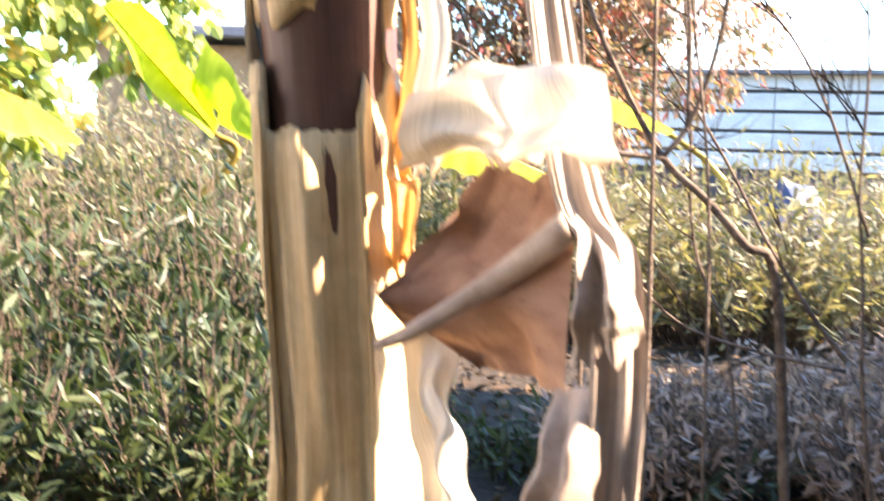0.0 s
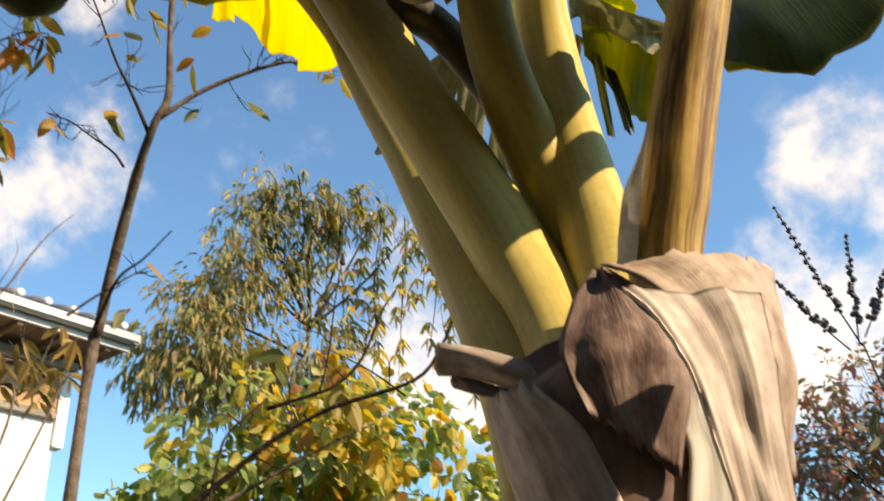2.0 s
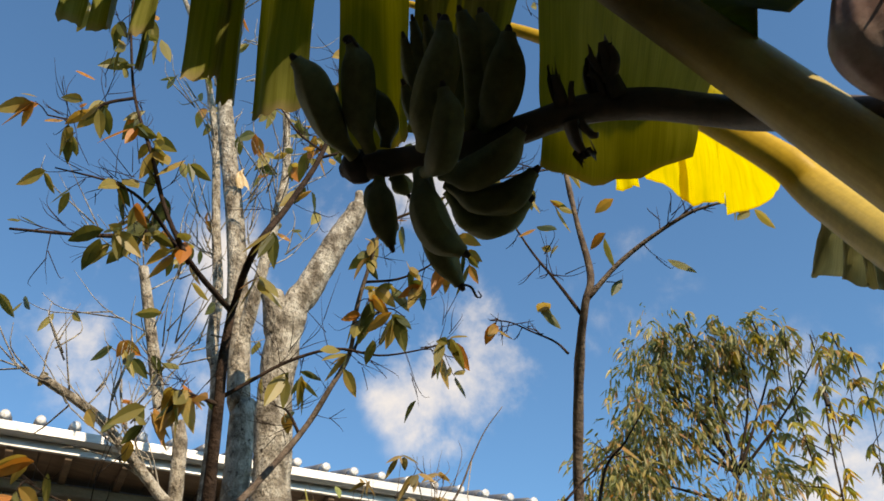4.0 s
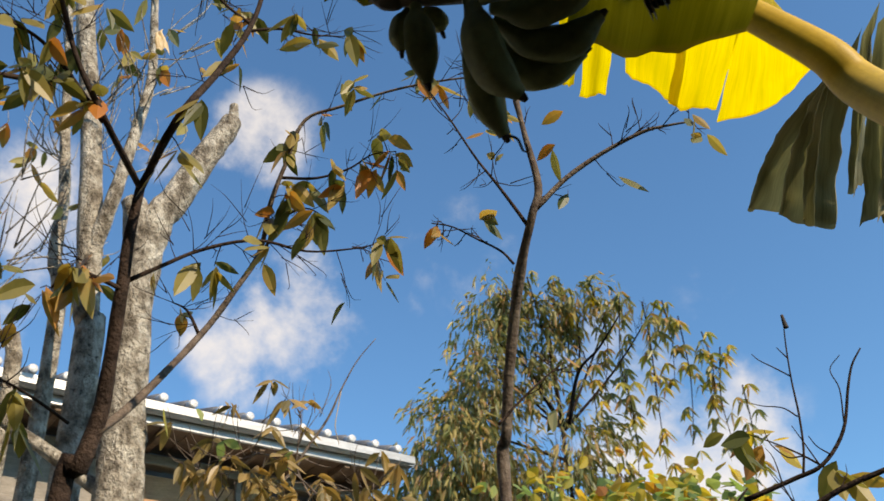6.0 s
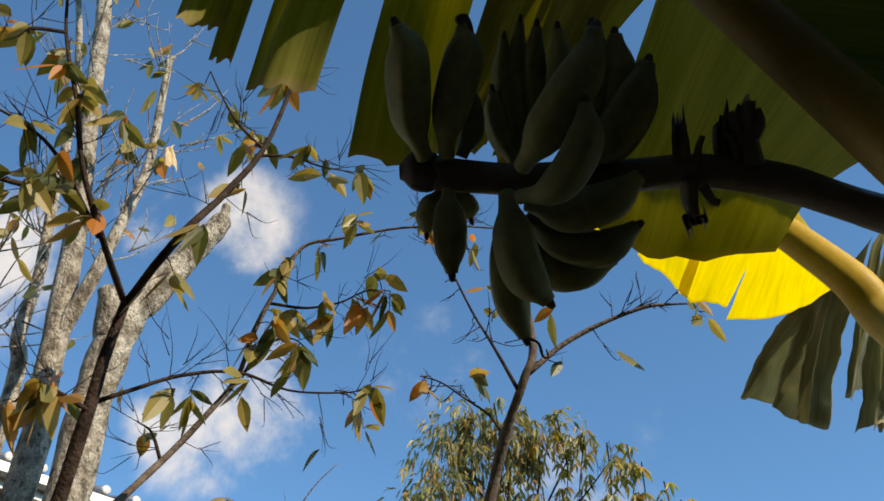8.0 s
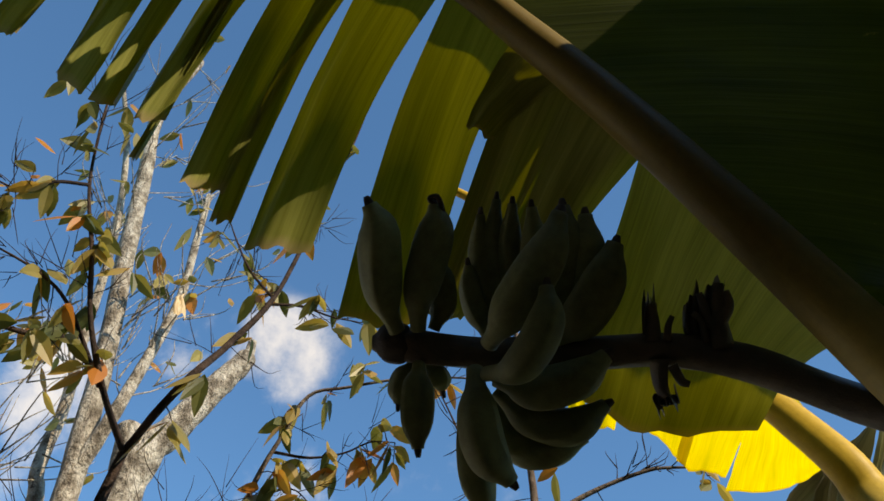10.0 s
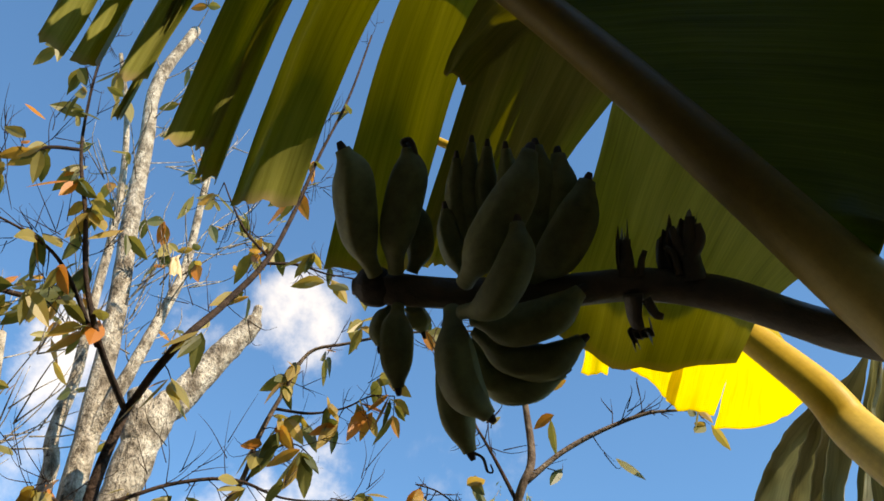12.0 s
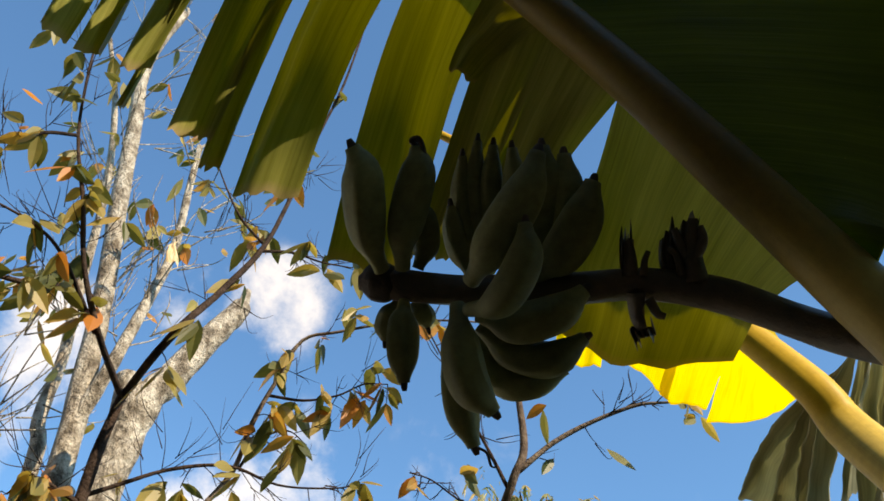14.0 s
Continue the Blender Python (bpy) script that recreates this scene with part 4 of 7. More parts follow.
def build_turning_tree():
    foot = [(-2.113, 0.913, 2.430)][0]
    tree = thing("turning_tree", (foot[0], foot[1], 0), "dark-barked small tree with thin branches and sparse orange-green autumn leaves", "tree")
    trunk = [(foot[0] + 0.05, foot[1], -0.08), (foot[0] + 0.03, foot[1], 1.0)] + [(-2.113, 0.914, 2.475), (-2.071, 0.926, 2.578), (-2.041, 0.937, 2.703), (-1.994, 0.918, 2.832), (-1.950, 0.894, 2.982), (-1.916, 0.873, 3.131), (-1.894, 0.870, 3.252)]
    lines = {
        "upper": (trunk[-1:] + [(-1.686, 0.819, 3.307), (-1.670, 0.919, 3.553), (-1.663, 1.001, 3.789), (-1.672, 1.055, 4.064), (-1.682, 1.108, 4.440), (-1.671, 1.170, 4.875), (-1.684, 1.232, 5.473)], 0.0105, 0.004),
        "inner": (trunk[-1:] + [(-1.722, 0.666, 3.228), (-1.739, 0.577, 3.382), (-1.765, 0.511, 3.583), (-1.810, 0.442, 3.802), (-1.856, 0.390, 4.113), (-1.915, 0.361, 4.469)], 0.0085, 0.003),
        "wide": ([(-2.041, 0.937, 2.663), (-2.081, 1.060, 2.805), (-2.130, 1.250, 3.077), (-2.053, 1.298, 3.211), (-1.995, 1.335, 3.333), (-1.940, 1.321, 3.472), (-1.873, 1.321, 3.598), (-1.797, 1.327, 3.730), (-1.692, 1.384, 3.758), (-1.549, 1.475, 3.794), (-1.386, 1.537, 3.765), (-1.254, 1.587, 3.722)], 0.0115, 0.0025),
        "low": ([(-1.944, 0.903, 3.013), (-1.904, 0.965, 3.065), (-1.847, 1.043, 3.126), (-1.764, 1.144, 3.160), (-1.677, 1.235, 3.125), (-1.585, 1.319, 3.128), (-1.528, 1.365, 3.141)], 0.006, 0.0015),
        "left": ([(-1.735, 0.638, 3.265), (-1.748, 0.556, 3.295), (-1.756, 0.476, 3.251), (-1.771, 0.362, 3.213), (-1.799, 0.238, 3.188)], 0.009, 0.003),
        "left_low": ([(-1.724, 0.661, 3.225), (-1.806, 0.543, 3.431), (-1.868, 0.456, 3.511), (-1.927, 0.311, 3.534)], 0.006, 0.002),
        "curl": ([(-1.810, 0.442, 3.802), (-1.811, 0.367, 3.728), (-1.824, 0.315, 3.642), (-1.840, 0.239, 3.624)], 0.005, 0.002),
        "tall": ([(-1.663, 1.001, 3.789), (-1.726, 0.944, 3.888), (-1.794, 0.911, 4.034), (-1.835, 0.880, 4.146)], 0.005, 0.002),
        "side": ([(-1.674, 0.986, 3.758), (-1.613, 1.067, 3.787), (-1.558, 1.133, 3.772), (-1.497, 1.200, 3.771)], 0.005, 0.0015),
        "mid": ([(-1.986, 1.346, 3.344), (-1.958, 1.376, 3.453), (-1.868, 1.398, 3.463), (-1.786, 1.407, 3.387)], 0.005, 0.0015),
        "spur": ([(-2.132, 1.247, 3.080), (-2.155, 1.216, 3.156), (-2.181, 1.180, 3.181)], 0.005, 0.002),
    }
    lines["spray"] = ([(-1.901, 1.326, 3.561), (-1.825, 1.405, 3.561), (-1.745, 1.460, 3.581), (-1.667, 1.486, 3.607), (-1.608, 1.529, 3.610)], 0.005, 0.0015)
    lines["under"] = ([(-1.942, 0.890, 2.981), (-1.955, 0.823, 2.994), (-1.972, 0.767, 2.998), (-2.011, 0.755, 2.958)], 0.006, 0.002)
    lines["low_twig"] = ([(-1.677, 0.683, 2.481), (-1.674, 0.608, 2.506), (-1.675, 0.539, 2.521), (-1.673, 0.477, 2.512), (-1.671, 0.401, 2.533)], 0.003, 0.0015)
    limb_part("trunk", trunk, 0.030, 0.0115, M_BARK, tree, 10, 0.2, 11, power=0.8)
    # where leaf clusters sit along each limb, from its foot (0) to its tip (1)
    clusters = {
        "upper": (0.12, 0.2, 0.34, 0.46, 0.62, 0.7, 0.85), "inner": (0.3, 0.42, 0.5, 0.56, 0.6, 0.68, 0.75, 0.9), "wide": (0.48, 0.5, 0.6, 0.64, 0.7, 0.78, 0.9),
        "low": (0.3, 0.4, 0.6, 0.85, 0.95, 1.0), "left": (0.15, 0.3, 0.45, 0.6), "left_low": (0.3, 0.5, 0.75), "curl": (0.3, 0.6, 0.9, 1.0),
        "tall": (0.4, 0.7, 1.0), "side": (0.5, 0.8, 1.0), "mid": (0.3, 0.6, 0.85, 1.0), "spray": (0.2, 0.35, 0.5, 0.6, 0.72, 0.82, 0.92, 1.0), "under": (0.3, 0.5, 0.7, 0.85, 1.0), "low_twig": (0.4, 0.7, 1.0),
    }
    rnd = random.Random(9)
    pieces, tips, spots = [], [], []
    for k, (name, (ln, r0, r1)) in enumerate(lines.items()):
        limb_part("branch", ln, r0, r1, M_BARK_TAN if k == 2 else M_BARK, tree, 7, 0.3, k)
        fine = smooth_line(ln, 6)
        p, t = twigs_along(fine, rnd, 17 if len(ln) > 6 else 8, 0.15, 0.0014, 0.2, 0.2, 3)
        pieces += p
        tips += t
        for at in clusters.get(name, ()):
            c = fine[min(int(at * (len(fine) - 1)), len(fine) - 1)]
            hub = c + rand_dir(rnd, -0.9, 0.3) * rnd.uniform(0.015, 0.07)
            pieces.append(tube_data([c, c.lerp(hub, 0.5) + Vector((0, 0, 0.006)), hub], [0.002, 0.0016, 0.0012], 5))
            spots.append(hub)
    tagged(part("fine_twig", joined("fine_twig", pieces), M_BARK, tree), kind="stuff")
    part("dry_leaf", blade_mesh("dry_leaf", [(-1.763, 0.771, 3.642), (-1.753, 0.788, 3.665)], [(-1.741, 0.770, 3.562), (-1.745, 0.804, 3.577)], (0.01, -0.01, 0), 8, 8, 0.006, 0.006, 5, 0.01, 0.01), M_SHEATH_PALE, tree, "pale curled dead leaf")
    tagged(part("foliage", spray_leaves("foliage", spots, 0.083, 0.25, 6, 4, 0.45), M_LEAF_PERSIMMON, tree, "clusters of green, brown and orange leaves"), kind="stuff")
    tagged(part("foliage", spray_leaves("foliage", rnd.sample(tips, 42), 0.07, 0.25, 16, 2, 0.45), M_LEAF_PERSIMMON, tree, "single leaves at twig ends"), kind="stuff")


build_turning_tree()


def build_brown_shrub():
    """Thin stems with withering drooping leaves below the eave."""
    foot = [(-3.538, 2.760, 3.236)][0]
    shrub = thing("withered_shrub", (foot[0], foot[1], 0), "tall thin shrub with drooping withered brown-green leaves", "shrub")
    stems = [
        ([(foot[0], foot[1], -0.05), (foot[0], foot[1], 1.6)] + [(-3.553, 2.743, 3.206), (-3.483, 2.820, 3.528), (-3.379, 2.927, 3.771), (-3.328, 2.977, 3.935), (-3.265, 3.036, 4.103), (-3.186, 3.108, 4.240)], 0.012, 0.002),
        ([(foot[0], foot[1], 1.5)] + [(-3.355, 2.951, 3.132), (-3.418, 2.888, 3.319), (-3.482, 2.821, 3.514), (-3.474, 2.830, 3.722), (-3.472, 2.831, 3.884)], 0.008, 0.002),
        ([(foot[0], foot[1], 1.5)] + [(-3.648, 2.633, 3.148), (-3.726, 2.536, 3.354), (-3.768, 2.482, 3.487), (-3.801, 2.438, 3.525)], 0.008, 0.002),
        ([(foot[0], foot[1], 1.5)] + [(-3.163, 3.127, 3.130), (-3.186, 3.108, 3.293), (-3.247, 3.053, 3.363), (-3.365, 2.941, 3.404)], 0.008, 0.002),
        ([(foot[0], foot[1], 1.4)] + [(-3.137, 2.883, 3.009), (-3.206, 2.807, 3.202), (-3.329, 2.661, 3.405), (-3.415, 2.550, 3.494), (-3.479, 2.462, 3.463)], 0.008, 0.002),
    ]
    rnd = random.Random(77)
    pieces, tips = [], []
    for k, (ln, r0, r1) in enumerate(stems):
        limb_part("stem", ln, r0, r1, M_BARK_TAN, shrub, 6, 0.15, k)
        if k:
            p, t = twigs_along(smooth_line(ln, 4), rnd, 9, 0.3, 0.003, 0.5, 0.1)
            pieces += p
            tips += t
    limb_part("dry_thread", [(-3.325, 2.980, 3.952), (-3.341, 2.965, 3.823), (-3.350, 2.956, 3.729), (-3.336, 2.969, 3.632)], 0.003, 0.002, M_SHEATH_PALE, shrub, 5, 0.2, 9, "pale dry thread hanging from a stem")
    tagged(part("fine_twig", joined("fine_twig", pieces), M_BARK_TAN, shrub), kind="stuff")
    spots = [(-3.816, 2.417, 3.523), (-3.784, 2.461, 3.499), (-3.752, 2.503, 3.489), (-3.722, 2.542, 3.507), (-3.792, 2.450, 3.415), (-3.645, 2.637, 3.459), (-3.618, 2.670, 3.419), (-3.555, 2.742, 3.368), (-3.527, 2.773, 3.342), (-3.655, 2.624, 3.253), (-3.402, 2.904, 3.389), (-3.345, 2.961, 3.376), (-3.287, 3.016, 3.391), (-3.227, 3.071, 3.349), (-3.166, 3.125, 3.349), (-3.104, 3.177, 3.320), (-3.587, 2.705, 3.478), (-3.244, 3.055, 3.253), (-3.453, 2.852, 3.290)] \
        + [(-3.540, 2.373, 3.432), (-3.495, 2.439, 3.463), (-3.446, 2.508, 3.405), (-3.380, 2.595, 3.450), (-3.347, 2.639, 3.494), (-3.412, 2.554, 3.319), (-3.474, 2.469, 3.234), (-3.311, 2.683, 3.290), (-3.241, 2.767, 3.316), (-3.169, 2.849, 3.285), (-3.093, 2.931, 3.323), (-3.018, 3.008, 3.275), (-3.259, 2.746, 3.204), (-3.170, 2.847, 3.173), (-3.059, 2.966, 3.194), (-3.344, 2.642, 3.151)]
    tagged(part("foliage", spray_leaves("foliage", spots + rnd.sample(tips, 24), 0.11, 0.2, 14, 4, 0.5), M_LEAF_BROWN, shrub, "drooping brown-green leaves"), kind="stuff")
    tagged(part("foliage", spray_leaves("foliage", [(-3.595, 2.289, 3.730), (-3.681, 2.148, 3.689), (-3.529, 2.390, 3.565), (-3.329, 2.660, 3.494), (-3.276, 2.725, 3.499)], 0.12, 0.25, 15, 1), M_LEAF_YELLOW, shrub, "yellow-green leaves"), kind="stuff")


build_brown_shrub()


def build_pale_tree():
    foot = [(-3.879, 2.102, 2.975)][0]
    tree = thing("pruned_tree", (foot[0], foot[1], 0), "large pruned tree with pale flaking bark and sawn limbs", "tree")
    trunk = [(foot[0], foot[1], -0.1), (foot[0], foot[1], 1.6)] + [(-3.879, 2.102, 3.164), (-3.887, 2.086, 3.532), (-3.895, 2.072, 3.813), (-3.904, 2.056, 4.194), (-3.903, 2.057, 4.541), (-3.896, 2.070, 4.718)]
    limb_part("trunk", trunk, 0.118, 0.095, M_BARK_PALE, tree, 18, 0.16, 21)
    arm = [(-3.899, 2.064, 4.658), (-3.885, 2.111, 4.904), (-3.865, 2.189, 5.082), (-3.830, 2.309, 5.412), (-3.799, 2.416, 5.670), (-3.784, 2.476, 5.839)]
    limb_part("limb", arm, 0.098, 0.066, M_BARK_PALE, tree, 14, 0.2, 22, "sawn limb")
    stub = [(-3.899, 2.064, 4.658), (-3.922, 2.010, 4.864), (-3.932, 1.978, 4.999)]
    limb_part("limb", stub, 0.085, 0.066, M_BARK_PALE, tree, 14, 0.25, 23, "short sawn stub")
    part("cut_face", mesh_from("cut_face", *tube_data([Vector(stub[-1]) - Vector((0, 0, 0.01)), Vector(stub[-1]) + Vector((-0.002, 0, 0.006))], [0.052, 0.048], 12)), M_WOODCUT, tree)
    tip = Vector(arm[-1])
    limb_part("stub", [tip - Vector((0, 0, 0.03)), tip + Vector((0.0, 0.01, 0.08)), tip + Vector((0.0, 0.01, 0.15))], 0.042, 0.032, M_BARK_PALE, tree, 9, 0.25, 24)
    # slimmer stems beside it
    for k, (ln, r0, r1) in enumerate((
        ([(-4.436, 2.125, 4.095), (-4.455, 2.087, 4.545), (-4.491, 2.015, 5.260), (-4.530, 1.932, 5.929), (-4.591, 1.793, 6.756), (-4.691, 1.679, 7.687), (-4.785, 1.571, 8.564), (-4.800, 1.673, 9.646)], 0.085, 0.05),
        ([(-4.968, 2.176, 4.439), (-5.007, 2.089, 5.226), (-5.014, 2.075, 5.680), (-5.047, 1.998, 6.267), (-5.104, 1.859, 7.380), (-5.188, 1.630, 8.375), (-5.281, 1.324, 9.192)], 0.055, 0.02),
        ([(-4.470, 2.050, 4.860), (-4.405, 2.058, 5.080), (-4.353, 2.067, 5.277), (-4.337, 2.098, 5.563), (-4.316, 2.138, 5.980), (-4.345, 2.191, 6.486), (-4.412, 2.171, 7.146), (-4.477, 2.155, 7.758)], 0.05, 0.025),
        ([(-4.887, 1.949, 4.079), (-4.943, 1.800, 4.548), (-4.991, 1.662, 5.104), (-5.037, 1.513, 5.687)], 0.05, 0.035),
        ([(-3.890, 2.085, 3.300), (-4.140, 1.910, 3.540), (-4.335, 1.712, 3.741), (-4.394, 1.555, 3.909), (-4.468, 1.323, 4.163), (-4.518, 1.137, 4.289), (-4.558, 0.958, 4.377)], 0.035, 0.025),
    )):
        pts = ln if k not in (0, 1, 3) else [(ln[0][0], ln[0][1], -0.1)] + ln
        limb_part("stem", pts, r0, r1, M_BARK_PALE, tree, 11, 0.15, 30 + k)
        rnd = random.Random(k + 40)
        p, t = twigs_along(smooth_line(ln, 4), rnd, 14, 0.7, 0.006, 0.35, 0.7, 3)
        tagged(part("fine_twig", joined("fine_twig", p), M_BARK_PALE, tree), kind="stuff")
        tagged(part("foliage", spray_leaves("foliage", rnd.sample(t, 12), 0.15, 0.25, k, 2), M_LEAF_PERSIMMON, tree), kind="stuff")


build_pale_tree()


def leafy_tree(name, foot, height, lobes, count, size, slim, leaf_mat, label, seed, trunk_r=0.1, bark=M_BARK, droop=0.3, hang=0.3, clump=7):
    tree = thing(name, (foot[0], foot[1], 0), label, "tree")
    rnd = random.Random(seed)
    top = Vector((foot[0], foot[1], height))
    limb_part("trunk", [(foot[0], foot[1], -0.1), (foot[0] + 0.05, foot[1], height * 0.3), (foot[0] - 0.08, foot[1] + 0.05, height * 0.65), top], trunk_r, trunk_r * 0.3, bark, tree, 9, 0.12, seed)
    pieces = []
    for c, r in lobes:
        start = Vector((foot[0], foot[1], max(0.3, min(height * 0.8, c[2] - r[2] * 1.2))))
        mid = start.lerp(Vector(c), 0.55) + rand_dir(rnd) * 0.15
        ln = smooth_line([start, mid, Vector(c)], 5)
        limb_part("limb", [start, mid, c], trunk_r * 0.45, trunk_r * 0.14, bark, tree, 6, 0.12, seed)
        p, _ = twigs_along(ln, rnd, 10, max(r) * 0.9, trunk_r * 0.07, 0.4, 0.3, 3)
        pieces += p
    tagged(part("fine_twig", joined("fine_twig", pieces), bark, tree), kind="stuff")
    part("crown", crown_mesh("crown", lobes, count, size, slim, seed, droop, hang, clump), leaf_mat, tree)
    return tree


leafy_tree("willow_leaved_tree", (-6.3, 10.3), 8.6,
           list(zip([(-6.739, 9.794, 9.115), (-6.944, 9.659, 8.444), (-6.316, 10.053, 8.824), (-5.803, 10.335, 8.710), (-5.268, 10.596, 8.745), (-4.816, 10.790, 8.375), (-7.038, 9.595, 7.710), (-7.537, 9.233, 7.040), (-6.636, 9.859, 7.591), (-6.226, 10.105, 8.004), (-7.238, 9.455, 6.373), (-6.214, 10.112, 6.298), (-7.724, 9.087, 6.393)], [(r, r, r * 0.95) for r in (0.5, 0.5, 0.5, 0.42, 0.3, 0.25, 0.6, 0.55, 0.42, 0.3, 0.85, 0.8, 0.7)])),
           8600, 0.155, 0.13, M_LEAF_WILLOW, "tall tree with drooping narrow green leaves turning yellow", 51, 0.055, droop=0.5, hang=0.7)
yellow_tree = leafy_tree("yellow_leaved_tree", (-2.9, 6.0), 4.0,
           [((-3.1, 5.8, 3.5), (0.75, 0.7, 0.55)), ((-2.5, 6.1, 3.1), (0.65, 0.6, 0.6)), ((-3.8, 5.4, 3.1), (0.7, 0.7, 0.5)), ((-2.9, 5.9, 2.4), (0.95, 0.8, 0.6)), ((-3.9, 5.3, 2.3), (0.8, 0.7, 0.6)), ((-2.0, 6.3, 2.2), (0.6, 0.5, 0.6)), ((-1.7, 6.5, 3.0), (0.4, 0.4, 0.5)), ((-3.2, 5.6, 1.5), (1.1, 0.8, 0.5)), ((-3.9, 5.4, 3.9), (0.5, 0.5, 0.3)), ((-4.7, 5.3, 2.95), (0.5, 0.5, 0.4)), ((-4.7, 5.4, 2.35), (0.6, 0.6, 0.5)), ((-5.15, 5.0, 2.65), (0.5, 0.5, 0.5))],
           9200, 0.118, 0.40, M_LEAF_YELLOW, "autumn tree with broad yellow and green leaves", 52, 0.07, bark=M_BARK_TAN, clump=4)
leafy_tree("rusty_shrub", (0.9, 8.7), 3.2,
           [((0.6, 8.6, 3.4), (0.8, 0.7, 0.55)), ((1.2, 8.6, 2.9), (0.7, 0.7, 0.6)), ((0.1, 8.7, 2.7), (0.6, 0.6, 0.6)), ((0.8, 8.6, 2.1), (1.0, 0.8, 0.7)), ((1.5, 8.5, 1.7), (0.6, 0.6, 0.6)), ((0.6, 8.7, 1.2), (1.0, 0.8, 0.7)), ((1.0, 8.6, 3.8), (0.45, 0.5, 0.3)), ((1.9, 8.6, 3.0), (0.7, 0.6, 0.6)), ((2.5, 8.8, 2.4), (0.7, 0.6, 0.7)), ((0.1, 8.7, 3.7), (0.5, 0.5, 0.5)), ((0.65, 8.6, 4.1), (0.5, 0.5, 0.4))],
           17000, 0.10, 0.2, M_LEAF_RUST, "tall shrub with rusty brown and crimson leaves", 53, 0.05, clump=6)
leafy_tree("green_tree", (1.75, 9.6), 3.2,
           [((1.5, 9.3, 3.3), (0.5, 0.5, 0.5)), ((2.0, 9.4, 2.8), (0.55, 0.6, 0.6)), ((1.7, 9.5, 2.0), (0.6, 0.6, 0.7))],
           2600, 0.10, 0.2, M_LEAF_GREEN, "small leafy tree with olive green crown", 54, 0.05, clump=6)


def build_vine():
    """Thin strands that hang from the tall tree, with whorls of drooping leaflets, some turned golden."""
    vine = thing("hanging_vine", (-6.25, 11.03, 5.89), "climber hanging from the tall tree with drooping leaf whorls turning golden", "vine")
    vine.location.z = 0.0
    rnd = random.Random(91)
    strands = [
        ((-6.57, 9.55, 9.030), (-6.78, 9.94, 8.130)),
        ((-6.13, 9.64, 9.100), (-6.54, 10.28, 7.720)),
        ((-5.76, 9.92, 9.040), (-6.38, 10.80, 7.220)),
        ((-5.39, 10.16, 8.870), (-5.84, 10.83, 7.430)),
        ((-5.06, 10.34, 8.570), (-5.66, 11.18, 6.800)),
        ((-4.80, 10.49, 8.410), (-5.16, 11.03, 7.210)),
        ((-4.54, 10.57, 8.340), (-4.81, 11.00, 7.350)),
        ((-4.39, 10.63, 8.040), (-4.92, 11.35, 6.480)),
        ((-4.16, 10.74, 7.730), (-4.43, 11.14, 6.770)),
        ((-3.99, 10.80, 7.440), (-4.36, 11.32, 6.250)),
        ((-5.09, 10.02, 7.170), (-5.49, 10.60, 5.880)),
        ((-4.72, 10.24, 7.550), (-5.19, 10.90, 6.100)),
        ((-5.64, 10.03, 7.780), (-6.06, 10.66, 6.420)),
        ((-3.85, 10.82, 6.820), (-4.18, 11.28, 5.740)),
    ]
    groups = {True: ([], [], [], []), False: ([], [], [], [])}
    for k, (top, low) in enumerate(strands):
        top, low = Vector(top), Vector(low)
        mid = top.lerp(low, 0.5) + Vector((rnd.uniform(-0.12, 0.12), rnd.uniform(-0.1, 0.1), 0))
        line = smooth_line([top, mid, low], 6)
        part("strand", mesh_from("strand", *tube_data(line, [0.011 - 0.006 * i / (len(line) - 1) for i in range(len(line))], 5)), M_BARK, vine)
        for i in range(len(line)):
            for _ in range(2 if k < 5 else 1):
                hub = line[i] + rand_dir(rnd) * 0.12
                C, Dd, L, W = groups[rnd.random() < (0.10 if k < 5 else 0.34)]
                turn = rnd.uniform(0, 6.28)
                for f in range(5):
                    a = turn + f * 1.257
                    C.append(hub)
                    Dd.append(Vector((math.cos(a), math.sin(a), -0.75)).normalized())
                    s = rnd.uniform(0.12, 0.20)
                    L.append(s)
                    W.append(s * 0.15)
    for golden, (C, Dd, L, W) in groups.items():
        tagged(part("foliage", mesh_from("foliage", *leaf_arrays(rnd, C, Dd, L, W, droop=0.45, broad=True), smooth=False), M_LEAF_GOLD if golden else M_LEAF_WILLOW, vine, "golden leaf whorls" if golden else "green leaf whorls"), kind="stuff")


build_vine()
gold_top = crown_mesh("crown", [((-3.3, 5.7, 3.95), (0.8, 0.6, 0.45)), ((-2.85, 6.0, 3.75), (0.6, 0.5, 0.4)), ((-2.85, 5.4, 3.3), (0.9, 0.5, 0.6)), ((-2.35, 5.5, 3.0), (0.65, 0.4, 0.6)), ((-3.5, 5.4, 3.5), (0.8, 0.5, 0.5))], 780, 0.11, 0.40, 57, 0.3, 0.3, 2)
part("crown", gold_top, M_LEAF_GOLD, yellow_tree, "golden leaves in the upper crown")


